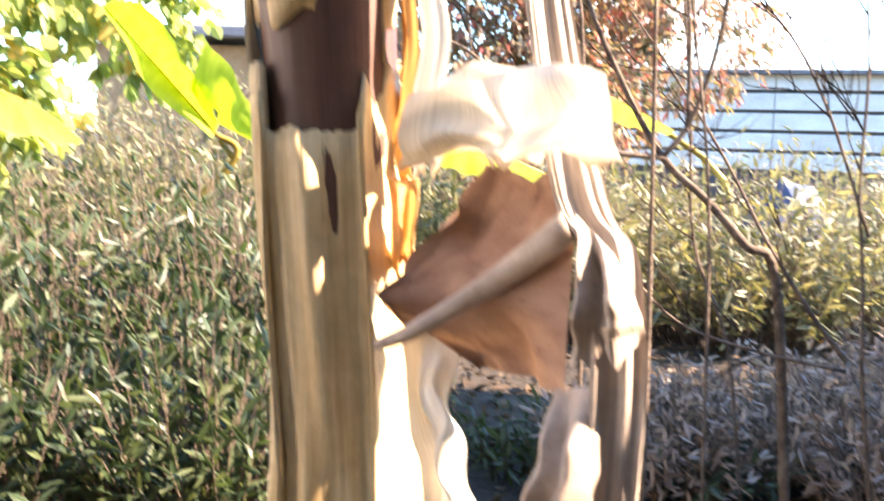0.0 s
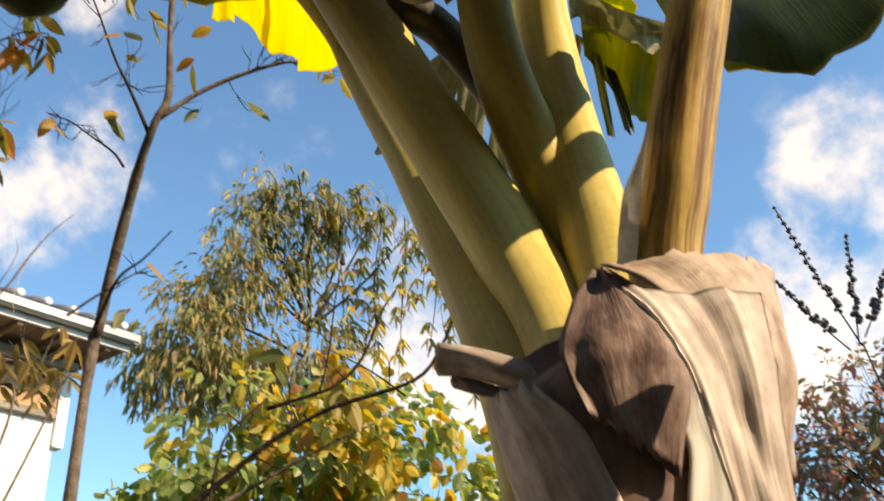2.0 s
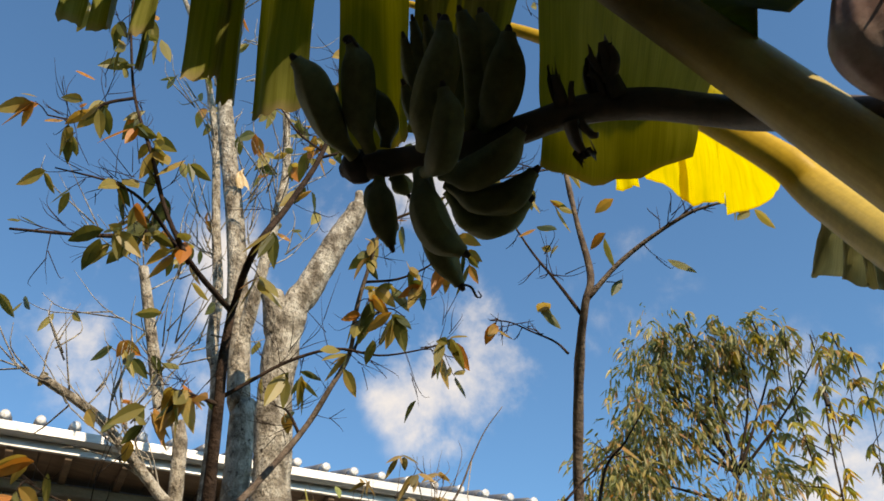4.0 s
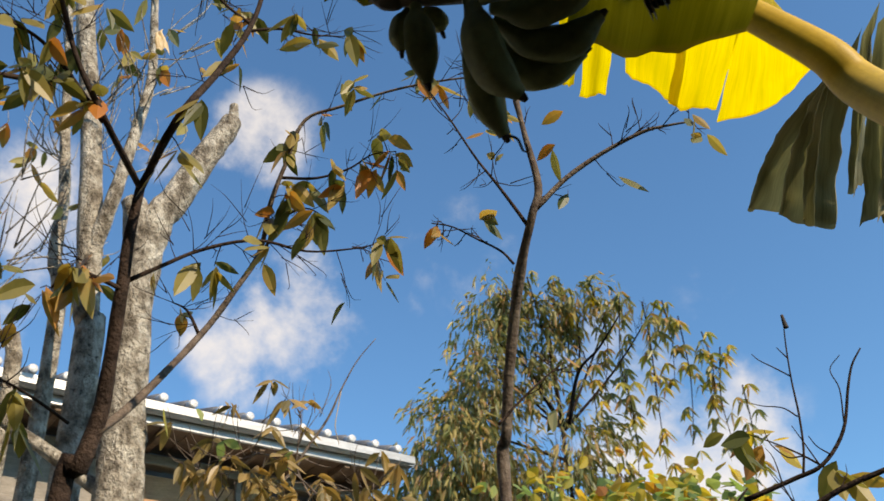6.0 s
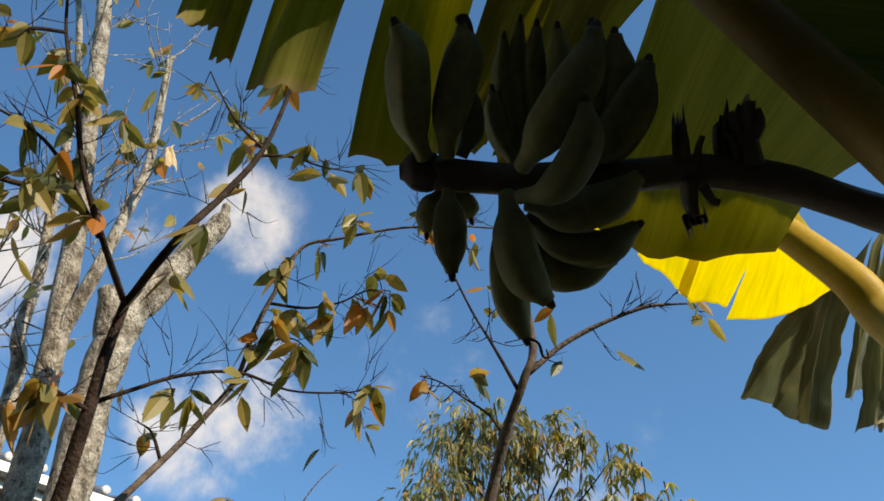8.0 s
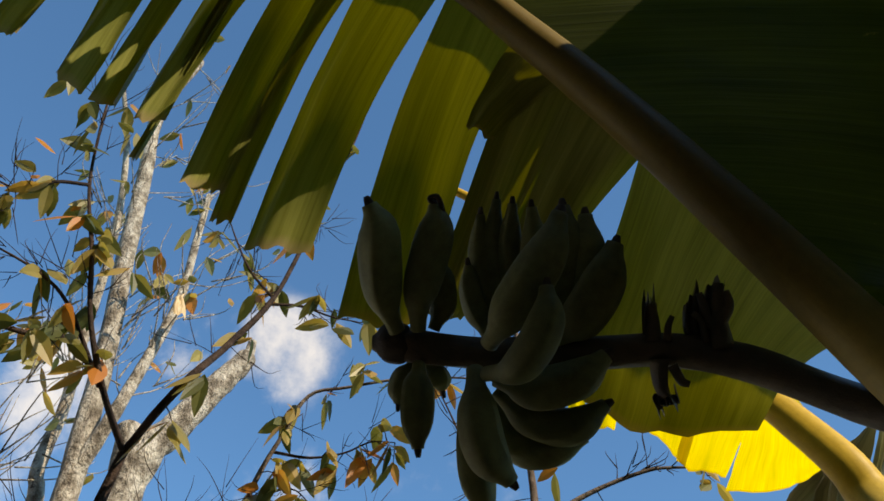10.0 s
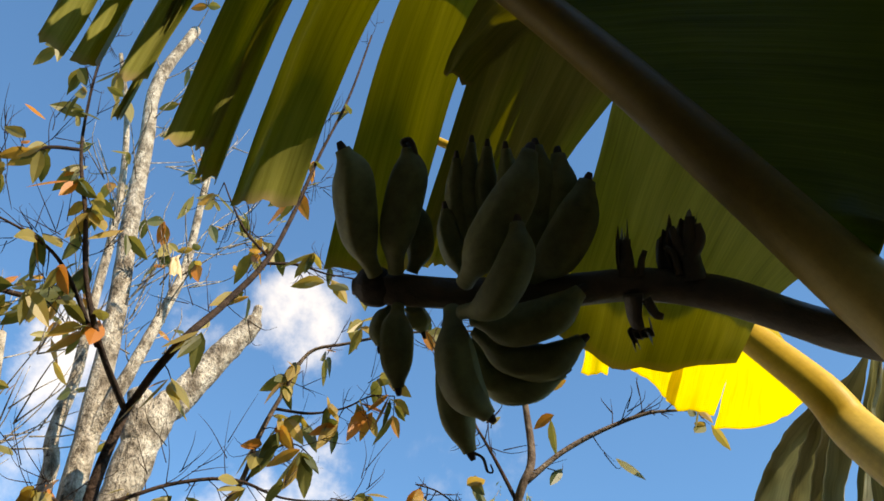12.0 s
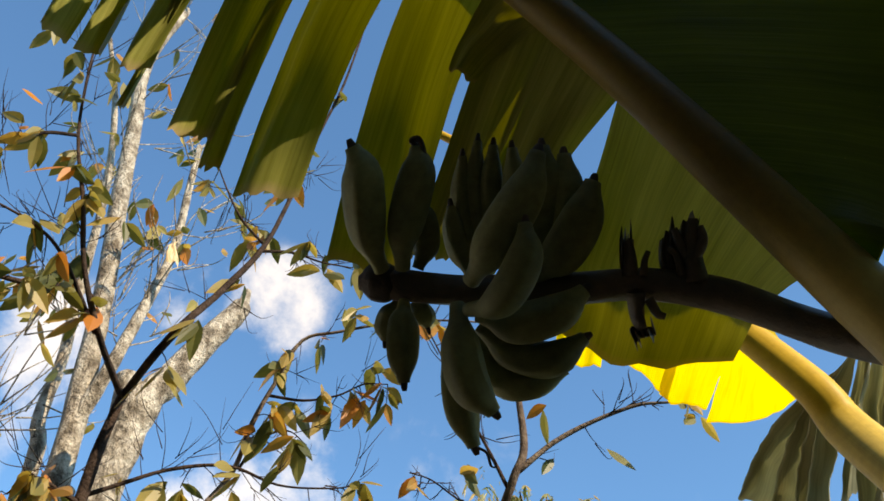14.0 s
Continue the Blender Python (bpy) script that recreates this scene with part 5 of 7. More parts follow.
def build_spiky_shrub():
    """Tall stems that end in dark seed spikes."""
    shrub = thing("seed_spike_shrub", (0.75, 2.6, 0), "tall shrub with thin stems and dark dried flower spikes", "shrub")
    rnd = random.Random(71)
    stems = [
        ([(0.556, 2.444, 1.553), (0.522, 2.478, 1.769), (0.441, 2.506, 2.102), (0.408, 2.508, 2.321), (0.385, 2.510, 2.503)], 0.006),
        ([(0.727, 2.416, 1.730), (0.715, 2.449, 2.046), (0.710, 2.470, 2.341), (0.693, 2.473, 2.500)], 0.006),
        ([(0.974, 2.709, 1.195), (0.908, 2.727, 1.673), (0.857, 2.739, 2.081), (0.809, 2.751, 2.389), (0.784, 2.756, 2.634)], 0.005),
    ]
    for k, (ln, r) in enumerate(stems):
        x, y, _ = ln[0]
        limb_part("stem", [(x + 0.05, y, -0.05), (x + 0.03, y, 0.5 * ln[0][2])] + ln, r * 1.2, r * 0.35, M_BARK_TAN, shrub, 6, 0.2, k)
    spikes = [(0.383, 2.510, 2.495), (0.262, 2.513, 2.943), (0.376, 2.510, 2.497), (0.421, 2.508, 2.805), (0.395, 2.509, 2.517), (0.507, 2.500, 2.719), (0.353, 2.511, 2.490), (0.219, 2.513, 2.722), (0.407, 2.508, 2.353), (0.463, 2.504, 2.563), (0.693, 2.474, 2.497), (0.641, 2.483, 2.764), (0.684, 2.475, 2.518), (0.569, 2.493, 2.616), (0.687, 2.475, 2.408), (0.572, 2.493, 2.491), (0.736, 2.465, 2.581), (0.758, 2.461, 2.805), (0.453, 2.505, 2.374), (0.553, 2.495, 2.397)]
    for a, b in zip(spikes[::2], spikes[1::2]):
        a, b = Vector(a), Vector(b)
        line = smooth_line([a, a.lerp(b, 0.5) + Vector((0, 0, -0.01)), b], 4)
        spike = part("flower_spike", mesh_from("stalk", *tube_data(line, [0.0022] * len(line), 5)), M_BARK, shrub)
        blobs, n = [], 14
        for i in range(n):
            t = 0.25 + 0.75 * i / (n - 1)
            c = a.lerp(b, t)
            for _ in range(3):
                o = c + rand_dir(rnd) * 0.011 * (1.25 - t)
                s = rnd.uniform(0.005, 0.009) * (1.3 - 0.6 * t)
                ln = [o + Vector((0, 0, -s)), o + Vector((0, 0, -s * 0.4)), o + Vector((0, 0, s * 0.4)), o + Vector((0, 0, s))]
                blobs.append(tube_data(ln, [s * 0.3, s, s * 0.9, s * 0.2], 5))
        tagged(part("seed_head", joined("seed_head", blobs), M_SEED, spike), kind="stuff")
    spots = [(0.479, 2.503, 2.368), (0.526, 2.498, 2.326), (0.425, 2.507, 2.302), (0.390, 2.509, 2.262), (0.374, 2.510, 2.328), (0.516, 2.499, 2.147)]
    tagged(part("foliage", spray_leaves("foliage", spots, 0.07, 0.13, 3, 6), M_LEAF_OLIVE, shrub), kind="stuff")
    spots = [(0.818, 2.749, 2.136), (0.582, 2.800, 2.259), (0.628, 2.802, 2.221), (0.738, 2.793, 1.822), (0.986, 2.743, 2.151), (1.031, 2.739, 2.000), (0.890, 2.788, 2.325), (0.941, 2.784, 1.870), (0.701, 2.846, 2.036), (0.777, 2.841, 1.809), (0.940, 2.812, 2.125), (1.039, 2.794, 2.077)]
    tagged(part("foliage", spray_leaves("foliage", spots, 0.06, 0.14, 8, 6), M_LEAF_OLIVE, shrub), kind="stuff")


build_spiky_shrub()


def build_bare_shrub():
    foot = [(1.215, 2.850, 0.919)][0]
    shrub = thing("bare_shrub", (foot[0], foot[1], 0), "leafless shrub with long crooked grey-brown branches", "shrub")
    rnd = random.Random(81)
    lines = [
        ([(1.241, 2.840, 0.889), (1.132, 2.826, 1.020), (1.013, 2.863, 1.154), (0.882, 2.898, 1.278), (0.753, 2.926, 1.500), (0.609, 2.949, 1.810), (0.518, 2.960, 2.108), (0.484, 2.964, 2.361)], 0.020, 0.006),
        ([(0.882, 2.898, 1.278), (0.751, 2.875, 1.287), (0.610, 2.848, 1.316), (0.441, 2.837, 1.433), (0.280, 2.826, 1.572), (0.164, 2.826, 1.627), (0.065, 2.822, 1.707)], 0.012, 0.004),
        ([(0.882, 2.898, 1.278), (0.957, 2.879, 1.393), (1.016, 2.862, 1.606), (1.039, 2.855, 1.836), (0.981, 2.872, 2.026), (0.965, 2.929, 2.263), (1.003, 2.918, 2.464)], 0.011, 0.005),
        ([(0.949, 2.881, 1.377), (0.950, 2.933, 1.664), (0.909, 2.943, 2.011), (0.857, 2.955, 2.314)], 0.009, 0.005),
        ([(0.662, 2.942, 1.677), (0.731, 2.930, 1.794), (0.768, 2.923, 2.015), (0.775, 2.921, 2.326)], 0.005, 0.003),
        ([(0.280, 2.826, 1.572), (0.253, 2.826, 1.768), (0.207, 2.826, 1.906)], 0.005, 0.002),
        ([(1.434, 2.752, 0.656), (1.177, 2.854, 0.692), (0.961, 2.920, 0.762), (0.798, 2.957, 0.933), (0.663, 2.981, 1.180)], 0.008, 0.003),
        ([(1.473, 2.844, 0.668), (1.375, 2.886, 0.799), (1.236, 2.940, 1.021), (1.136, 3.078, 1.263), (0.965, 3.125, 1.534), (0.811, 3.159, 1.753)], 0.010, 0.004),
        ([(1.437, 2.640, 0.619), (1.413, 2.651, 0.946), (1.387, 2.663, 1.218), (1.386, 2.663, 1.501), (1.369, 2.671, 1.732)], 0.008, 0.004),
        ([(1.417, 2.649, 1.076), (1.299, 2.701, 1.422), (1.186, 2.745, 1.644), (1.078, 2.782, 1.740)], 0.006, 0.003),
        ([(1.206, 3.161, 0.619), (1.076, 3.200, 0.985), (1.040, 3.209, 1.428), (1.000, 3.219, 1.803)], 0.009, 0.005),
    ]
    pieces = []
    for k, (ln, r0, r1) in enumerate(lines):
        pts = ln
        if k in (0, 8, 10):
            pts = [(ln[0][0] + 0.1, ln[0][1], -0.05)] + ln
        limb_part("branch", pts, r0 * 0.85, r1 * 0.8, M_BARK_TAN, shrub, 7, 0.15, k)
        p, _ = twigs_along(smooth_line(ln, 4), rnd, 8, 0.30, 0.0028, 0.2, 0.5, 3)
        pieces += p
    tagged(part("fine_twig", joined("fine_twig", pieces), M_BARK, shrub), kind="stuff")


build_bare_shrub()


# ---- undergrowth ----
def sprig_shrub(name, foot, radius, height, count, leaf, mat, label, seed, upright=0.9, group=""):
    """A dense shrub of upright sprigs with short leaves."""
    shrub = thing(name, (foot[0], foot[1], 0), label, "shrub", group)
    rnd = random.Random(seed)
    C, Dd, L, W, stems = [], [], [], [], []
    for _ in range(count):
        a, q = rnd.uniform(0, 2 * math.pi), math.sqrt(rnd.random())
        base = Vector((foot[0] + radius[0] * 0.55 * q * math.cos(a), foot[1] + radius[1] * 0.55 * q * math.sin(a), -0.03))
        h = height * rnd.uniform(0.55, 1.08) * (1 - 0.35 * q * q)
        lean = Vector((math.cos(a) * radius[0] * 0.5 * q, math.sin(a) * radius[1] * 0.5 * q, h)) + Vector((rnd.uniform(-0.1, 0.1), rnd.uniform(-0.1, 0.1), 0))
        ln = [base, base + lean * 0.5 + Vector((0, 0, 0.06 * h)), base + lean]
        stems.append(tube_data(ln, [0.006, 0.004, 0.0015], 4))
        for k in range(11):
            t = 0.25 + 0.75 * (k + rnd.random()) / 11
            c = ln[0].lerp(ln[2], t)
            C.append(c)
            Dd.append((lean.normalized() * upright + rand_dir(rnd) * 0.8).normalized())
            s = leaf * rnd.uniform(0.6, 1.3)
            L.append(s)
            W.append(s * 0.11)
    tagged(part("fine_stem", joined("fine_stem", stems), M_BARK_TAN, shrub), kind="stuff")
    part("foliage", mesh_from("foliage", *leaf_arrays(rnd, C, Dd, L, W, droop=0.15), smooth=False), mat, shrub)


SHRUBS = [((-0.75, 3.9), (0.75, 0.7), 1.18), ((-1.35, 3.6), (0.7, 0.7), 1.15), ((-2.0, 3.5), (0.8, 0.7), 1.2), ((-1.0, 4.7), (1.0, 0.8), 1.35), ((-2.3, 4.5), (1.1, 0.8), 1.4), ((-0.25, 4.4), (0.6, 0.6), 1.05), ((-0.6, 3.0), (0.5, 0.5), 0.75), ((-1.25, 2.8), (0.5, 0.5), 0.75)]
for k, (f, r, h) in enumerate(SHRUBS):
    sprig_shrub("aster_shrub", f, r, h, 240, 0.10, M_LEAF_GREEN, "dense grey-green shrub of upright leafy sprigs", 100 + k, group="green sprig shrubs")
DRY = [((1.2, 6.4), (1.0, 0.8), 1.25), ((2.2, 6.2), (1.0, 0.9), 1.2), ((3.3, 6.3), (1.1, 0.9), 1.25), ((0.3, 6.6), (0.9, 0.8), 1.2), ((2.7, 8.2), (1.5, 1.0), 1.5), ((4.3, 8.0), (1.5, 1.0), 1.5), ((1.1, 8.0), (1.2, 0.8), 1.3), ((-0.5, 7.2), (1.1, 0.9), 1.5), ((-4.4, 7.0), (1.6, 1.0), 1.9), ((5.6, 9.5), (2.0, 1.2), 1.5), ((-1.9, 7.6), (1.2, 1.0), 1.6), ((-3.0, 8.6), (1.5, 1.0), 1.8), ((-1.2, 12.2), (1.6, 1.0), 2.4), ((-3.2, 12.0), (1.8, 1.0), 2.4), ((0.6, 12.4), (1.6, 1.0), 2.1), ((-5.2, 11.5), (1.8, 1.0), 2.4)]
for k, (f, r, h) in enumerate(DRY):
    sprig_shrub("dry_shrub", f, r, h, 230, 0.12, M_LEAF_OLIVE, "tangled olive and straw-coloured garden undergrowth", 130 + k, 0.7, group="dry undergrowth")
for k, (f, r, h) in enumerate([((1.2, 3.5), (0.45, 0.4), 0.33), ((2.0, 3.9), (0.5, 0.45), 0.36), ((0.55, 3.6), (0.3, 0.3), 0.38)]):
    sprig_shrub("low_weeds", f, r, h, 60, 0.08, M_LEAF_GREEN, "low green weeds growing from the soil", 160 + k, 0.5, group="low weeds")


for k, (f, r, h) in enumerate([((1.05, 3.45), (0.42, 0.35), 0.52), ((1.55, 3.6), (0.5, 0.4), 0.56), ((2.1, 3.8), (0.5, 0.45), 0.6), ((1.9, 3.3), (0.4, 0.3), 0.45), ((2.65, 4.1), (0.5, 0.45), 0.66)]):
    sprig_shrub("dead_brush", f, r, h, 210, 0.07, M_BRUSH, "low tangle of dead brown stems and leaves", 170 + k, 0.35, group="dead brush")


def build_litter():
    rnd = random.Random(33)
    C, Dd, L, W = [], [], [], []
    for _ in range(5200):
        x, y = rnd.uniform(-3.5, 4.5), rnd.uniform(1.6, 6.5)
        C.append(Vector((x, y, ground_height(x, y) + 0.012)))
        Dd.append(rand_dir(rnd, -0.1, 0.25))
        s = rnd.uniform(0.03, 0.10)
        L.append(s)
        W.append(s * rnd.uniform(0.15, 0.4))
    ob = part("leaf_litter", mesh_from("leaf_litter", *leaf_arrays(rnd, C, Dd, L, W, droop=0.0), smooth=False), M_LITTER, None)
    tagged(ob, "fallen brown leaves scattered over the soil", "leaf litter", kind="stuff")


build_litter()


def build_tarp():
    rnd = random.Random(4)
    bm = bmesh.new()
    bmesh.ops.create_icosphere(bm, subdivisions=3, radius=1.0)
    for v in bm.verts:
        n = noise.noise(v.co * 1.7) * 0.25 + noise.noise(v.co * 4.0) * 0.1
        v.co = v.co * (1 + n)
        v.co = Vector((v.co.x * 0.33 + 2.85, v.co.y * 0.25 + 7.1, max(-0.02, v.co.z * 0.55 + 0.5)))
    me = bpy.data.meshes.new("tarp")
    bm.to_mesh(me)
    bm.free()
    tagged(part("tarpaulin", me, M_TARP, None), "crumpled blue tarpaulin over a heap in the undergrowth", "tarpaulin")


build_tarp()


# ---- banana plants ----
def petiole_mesh(name, points, r0, r1, sides=14, seed=0, groove=0.35, at=0.0, power=1.7):
    """A leaf stalk: round below with a groove along one side."""
    def squash(a, t):
        d = math.cos(a - at)
        return 1.0 - groove * max(0.0, d) ** 3 + 0.05 * math.sin(3 * a + seed)
    return tube(name, points, r0, r1, sides, 0.03, 7, squash, seed, power)


STEM = [(0.17, 0.73, -0.1), (0.168, 0.735, 0.5), (0.16, 0.74, 1.1), (0.143, 0.747, 1.38), (0.128, 0.763, 1.54), (0.122, 0.79, 1.69), (0.118, 0.82, 1.81), (0.114, 0.855, 1.93), (0.12, 0.875, 2.0), (0.135, 0.9, 2.1)]
STEM_R = [0.085, 0.062, 0.045, 0.046, 0.054, 0.066, 0.091, 0.12, 0.12, 0.11]


def stem_at(z):
    k = 0
    while k < len(STEM) - 2 and STEM[k + 1][2] < z:
        k += 1
    t = (z - STEM[k][2]) / (STEM[k + 1][2] - STEM[k][2])
    return Vector(STEM[k]).lerp(Vector(STEM[k + 1]), t), STEM_R[k] + (STEM_R[k + 1] - STEM_R[k]) * t


def sheath_shell(name, z0, z1, a0, a1, lift, seed, tear=0.03, flare=0.0, nz=22, na=26, slant=0.0, thick=0.004):
    """A dry leaf base wrapped round the stem between two angles, with torn top and sides; a real double-walled shell."""
    V, U, F = [], [], []
    nz = nz * 2 if z1 - z0 > 1 else nz
    for wall in (0, 1):
        for j in range(nz + 1):
            v = j / nz
            for i in range(na + 1):
                u = i / na
                al, ar = a0 + 4 * noise.noise(Vector((v * 4, seed, 0))), a1 + 4 * noise.noise(Vector((v * 4, seed, 5)))
                a = radians(al + (ar - al) * u)
                top = z1 + slant * (u - 0.5) + tear * (noise.noise(Vector((u * 5 + seed, seed, 0))) + 0.5 * noise.noise(Vector((u * 17 + seed, 2, 0))))
                low = z0 + (0.7 * tear * noise.noise(Vector((u * 6, seed, 9))) if z0 > 0 else 0.0)
                z = low + (top - low) * v
                c, r = stem_at(z)
                edge = min(u, 1 - u)
                q = r + lift * (0.1 + 0.9 * min(1.0, v * 2.2)) + 0.0005 * math.sin(u * 55 + seed + 2 * v) * abs(noise.noise(Vector((u * 4, v * 3, seed)))) + 0.006 * noise.noise(Vector((u * 4 + z * 3, z * 5, seed))) + flare * max(0.0, v - 0.75) ** 2 * 16
                q += 0.004 * noise.noise(Vector((u * 3 + seed, z * 9, 1))) + 0.006 * max(0.0, 0.08 - edge) / 0.08 - thick * wall
                V.append(Vector((c.x + q * math.cos(a), c.y + q * math.sin(a), z)))
                U.append((u, v))
    w, n = na + 1, (na + 1) * (nz + 1)
    for j in range(nz):
        for i in range(na):
            f = (j * w + i, j * w + i + 1, (j + 1) * w + i + 1, (j + 1) * w + i)
            F += [f, tuple(k + n for k in f[::-1])]
    rim = [i for i in range(w)] + [j * w + na for j in range(1, nz + 1)] + [nz * w + i for i in range(na - 1, -1, -1)] + [j * w for j in range(nz - 1, 0, -1)]
    for a, b in zip(rim, rim[1:] + rim[:1]):
        F.append((b, a, a + n, b + n))
    return mesh_from(name, V, F, U)


def sheath_panel(name, rows, lift, seed, tear=0.012, puff=0.0, na=22, per=5, thick=0.003, curl=0.0):
    """A sheet of dry sheath on the stem; rows: angle and height of its left edge, then of its right edge."""
    table = [tuple(r) for r in zip(*[[p for p in smooth_four([q[k] for q in rows], per)] for k in range(4)])]
    V, U, F = [], [], []
    nz = len(table) - 1
    for wall in (0, 1):
        for j, (al, zl, ar, zr) in enumerate(table):
            v = j / nz
            for i in range(na + 1):
                u = i / na
                fray = tear * noise.noise(Vector((u * 14, seed, 3))) * (1 if j in (0, nz) else 0)
                z = zl + (zr - zl) * u + fray
                a = al + (ar - al) * u + 60 * tear * noise.noise(Vector((v * 7, seed, i // (na + 1)))) * (abs(2 * u - 1) ** 6)
                c, r = stem_at(z)
                q = r + lift + puff * math.sin(math.pi * u) * math.sin(math.pi * min(1, v + 0.15)) + curl * max(0.0, 0.14 - u) / 0.14
                q += 0.004 * noise.noise(Vector((u * 4 + 2 * v + seed, v * 3, seed))) + 0.0004 * math.sin(u * 60 + 8 * v + seed) * abs(noise.noise(Vector((u * 5, v * 4, seed)))) * 2 - thick * wall
                V.append(Vector((c.x + q * math.cos(radians(a)), c.y + q * math.sin(radians(a)), z)))
                U.append((u, v))
    w, n = na + 1, (na + 1) * (nz + 1)
    for j in range(nz):
        for i in range(na):
            f = (j * w + i, j * w + i + 1, (j + 1) * w + i + 1, (j + 1) * w + i)
            F += [f[::-1], tuple(k + n for k in f)]
    rim = [i for i in range(w)] + [j * w + na for j in range(1, nz + 1)] + [nz * w + i for i in range(na - 1, -1, -1)] + [j * w for j in range(nz - 1, 0, -1)]
    for p, q in zip(rim, rim[1:] + rim[:1]):
        F.append((p, q, q + n, p + n))
    return mesh_from(name, V, F, U)


def smooth_four(values, per):
    return [p.x for p in smooth_line([(v, k, 0) for k, v in enumerate(values)], per)]


def banana_mesh(name, points, r, seed):
    """A finger: short stalk, five-angled body that stays full, blunt beaked tip."""
    line = smooth_line(points, 7)
    prof = [0.40, 0.42, 0.52, 0.74, 0.9, 0.98, 1.0, 1.01, 1.0, 0.98, 0.93, 0.83, 0.66, 0.45, 0.36]
    n = len(line)
    r *= 1.13
    radii = []
    for i in range(n):
        s = i / (n - 1) * (len(prof) - 1)
        k = min(int(s), len(prof) - 2)
        radii.append(r * (prof[k] + (prof[k + 1] - prof[k]) * (s - k)))
    turn = 1.3 * seed

    def angular(a, t):
        swell = math.sin(math.pi * min(1.0, t * 1.05)) ** 0.5
        return 0.97 + 0.16 * swell * (0.5 - abs(math.sin(2.5 * a + turn)) ** 0.8)
    return mesh_from(name, *tube_data(line, radii, 20, 0.05, angular, seed=seed))


plant = thing("banana_plant", (0.17, 0.73, 0), "banana plant with dry stem, torn leaves and a green bunch", "banana plant")

# stem
line = smooth_line([p for p in STEM if p[2] < 1.95], 6)
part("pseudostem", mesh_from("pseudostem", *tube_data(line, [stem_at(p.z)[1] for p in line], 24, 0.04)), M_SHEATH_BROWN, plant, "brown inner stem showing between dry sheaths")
SHELLS = [  # z0, z1, angle from, angle to, lift, seed, tear, flare, slant, material, label
    (-0.08, 1.325, -140, -62, 0.004, 1, 0.006, 0.0, 0.0, M_SHEATH_TAN, "tan dry sheath"),
    (-0.08, 1.40, -215, -136, 0.008, 2, 0.04, 0.0, -0.10, M_SHEATH_TAN, "tan dry sheath"),
    (-0.08, 1.36, -66, 60, 0.006, 3, 0.05, 0.0, 0.05, M_SHEATH_TAN, "pale sunlit dry sheath"),
    (1.395, 1.645, -205, -25, 0.005, 4, 0.03, 0.0, 0.02, M_SHEATH_TAN, "tan ribbed dry sheath"),
    (1.44, 1.665, -215, -84, 0.008, 5, 0.05, 0.004, -0.05, M_SHEATH_TAN, "tan dry sheath with a ragged edge"),
    (1.37, 1.66, -35, 70, 0.007, 6, 0.05, 0.008, 0.0, M_SHEATH_PALE, "pale sunlit dry sheath"),
    (1.70, 1.945, -200, -30, 0.002, 8, 0.02, 0.0, 0.0, M_SHEATH_PURPLE, "purple-brown dry sheath"),
    (1.66, 1.95, 20, 170, 0.004, 9, 0.03, 0.004, 0.0, M_SHEATH, "grey-brown dry sheath"),
]
for z0, z1, a0, a1, lift, seed, tear, flare, slant, mat, label in SHELLS:
    part("dry_sheath", sheath_shell("dry_sheath", z0, z1, a0, a1, lift, seed, tear, flare, slant=slant), mat, plant, label)

PANELS = [  # rows, lift, seed, puff, curl, material, label
    ([(-152.2, 1.947, -110.9, 1.920), (-148.6, 1.906, -95.5, 1.878)] + [(-143.5, 1.863, -87.2, 1.831), (-138.5, 1.817, -78.3, 1.790), (-136.2, 1.777, -62.3, 1.754), (-132.8, 1.739, -58.9, 1.733), (-130.0, 1.707, -81.2, 1.720), (-124.4, 1.683, -113.2, 1.684)], 0.009, 1, 0.004, 0.0, M_SHEATH, "grey-brown papery sheath with diagonal folds"),
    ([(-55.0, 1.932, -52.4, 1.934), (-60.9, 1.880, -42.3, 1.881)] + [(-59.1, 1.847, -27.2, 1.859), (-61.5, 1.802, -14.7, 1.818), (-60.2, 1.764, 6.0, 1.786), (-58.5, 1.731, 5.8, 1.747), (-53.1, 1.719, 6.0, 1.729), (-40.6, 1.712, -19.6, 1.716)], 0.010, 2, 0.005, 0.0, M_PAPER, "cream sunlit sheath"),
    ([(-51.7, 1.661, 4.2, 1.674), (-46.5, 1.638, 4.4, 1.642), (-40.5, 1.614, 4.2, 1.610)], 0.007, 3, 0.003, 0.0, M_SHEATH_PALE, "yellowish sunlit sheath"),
    ([(-89.6, 2.015, -84.8, 2.015), (-94.7, 1.992, -70.0, 1.982), (-98.2, 1.967, -59.4, 1.948), (-99.5, 1.951, -56.6, 1.919), (-98.0, 1.926, -59.2, 1.880), (-92.6, 1.888, -63.6, 1.835)], 0.013, 4, 0.004, 0.004, M_SHEATH_PURPLE, "dark folded crown sheath"),
    ([(-86.4, 2.014, -11.0, 2.026), (-74.0, 1.996, -10.1, 2.007), (-64.2, 1.970, -7.3, 1.981), (-55.7, 1.940, -3.2, 1.945), (-48.4, 1.911, 6.3, 1.910), (-37.5, 1.879, 5.9, 1.874), (-19.7, 1.847, 5.6, 1.846)], 0.017, 5, 0.008, 0.006, M_CAPE, "dry crown sheath with curled torn rim"),
]
for rows, lift, seed, puff, curl, mat, label in PANELS:
    part("dry_sheath", sheath_panel("dry_sheath", rows, lift, seed, 0.014, puff, curl=curl), mat, plant, label)

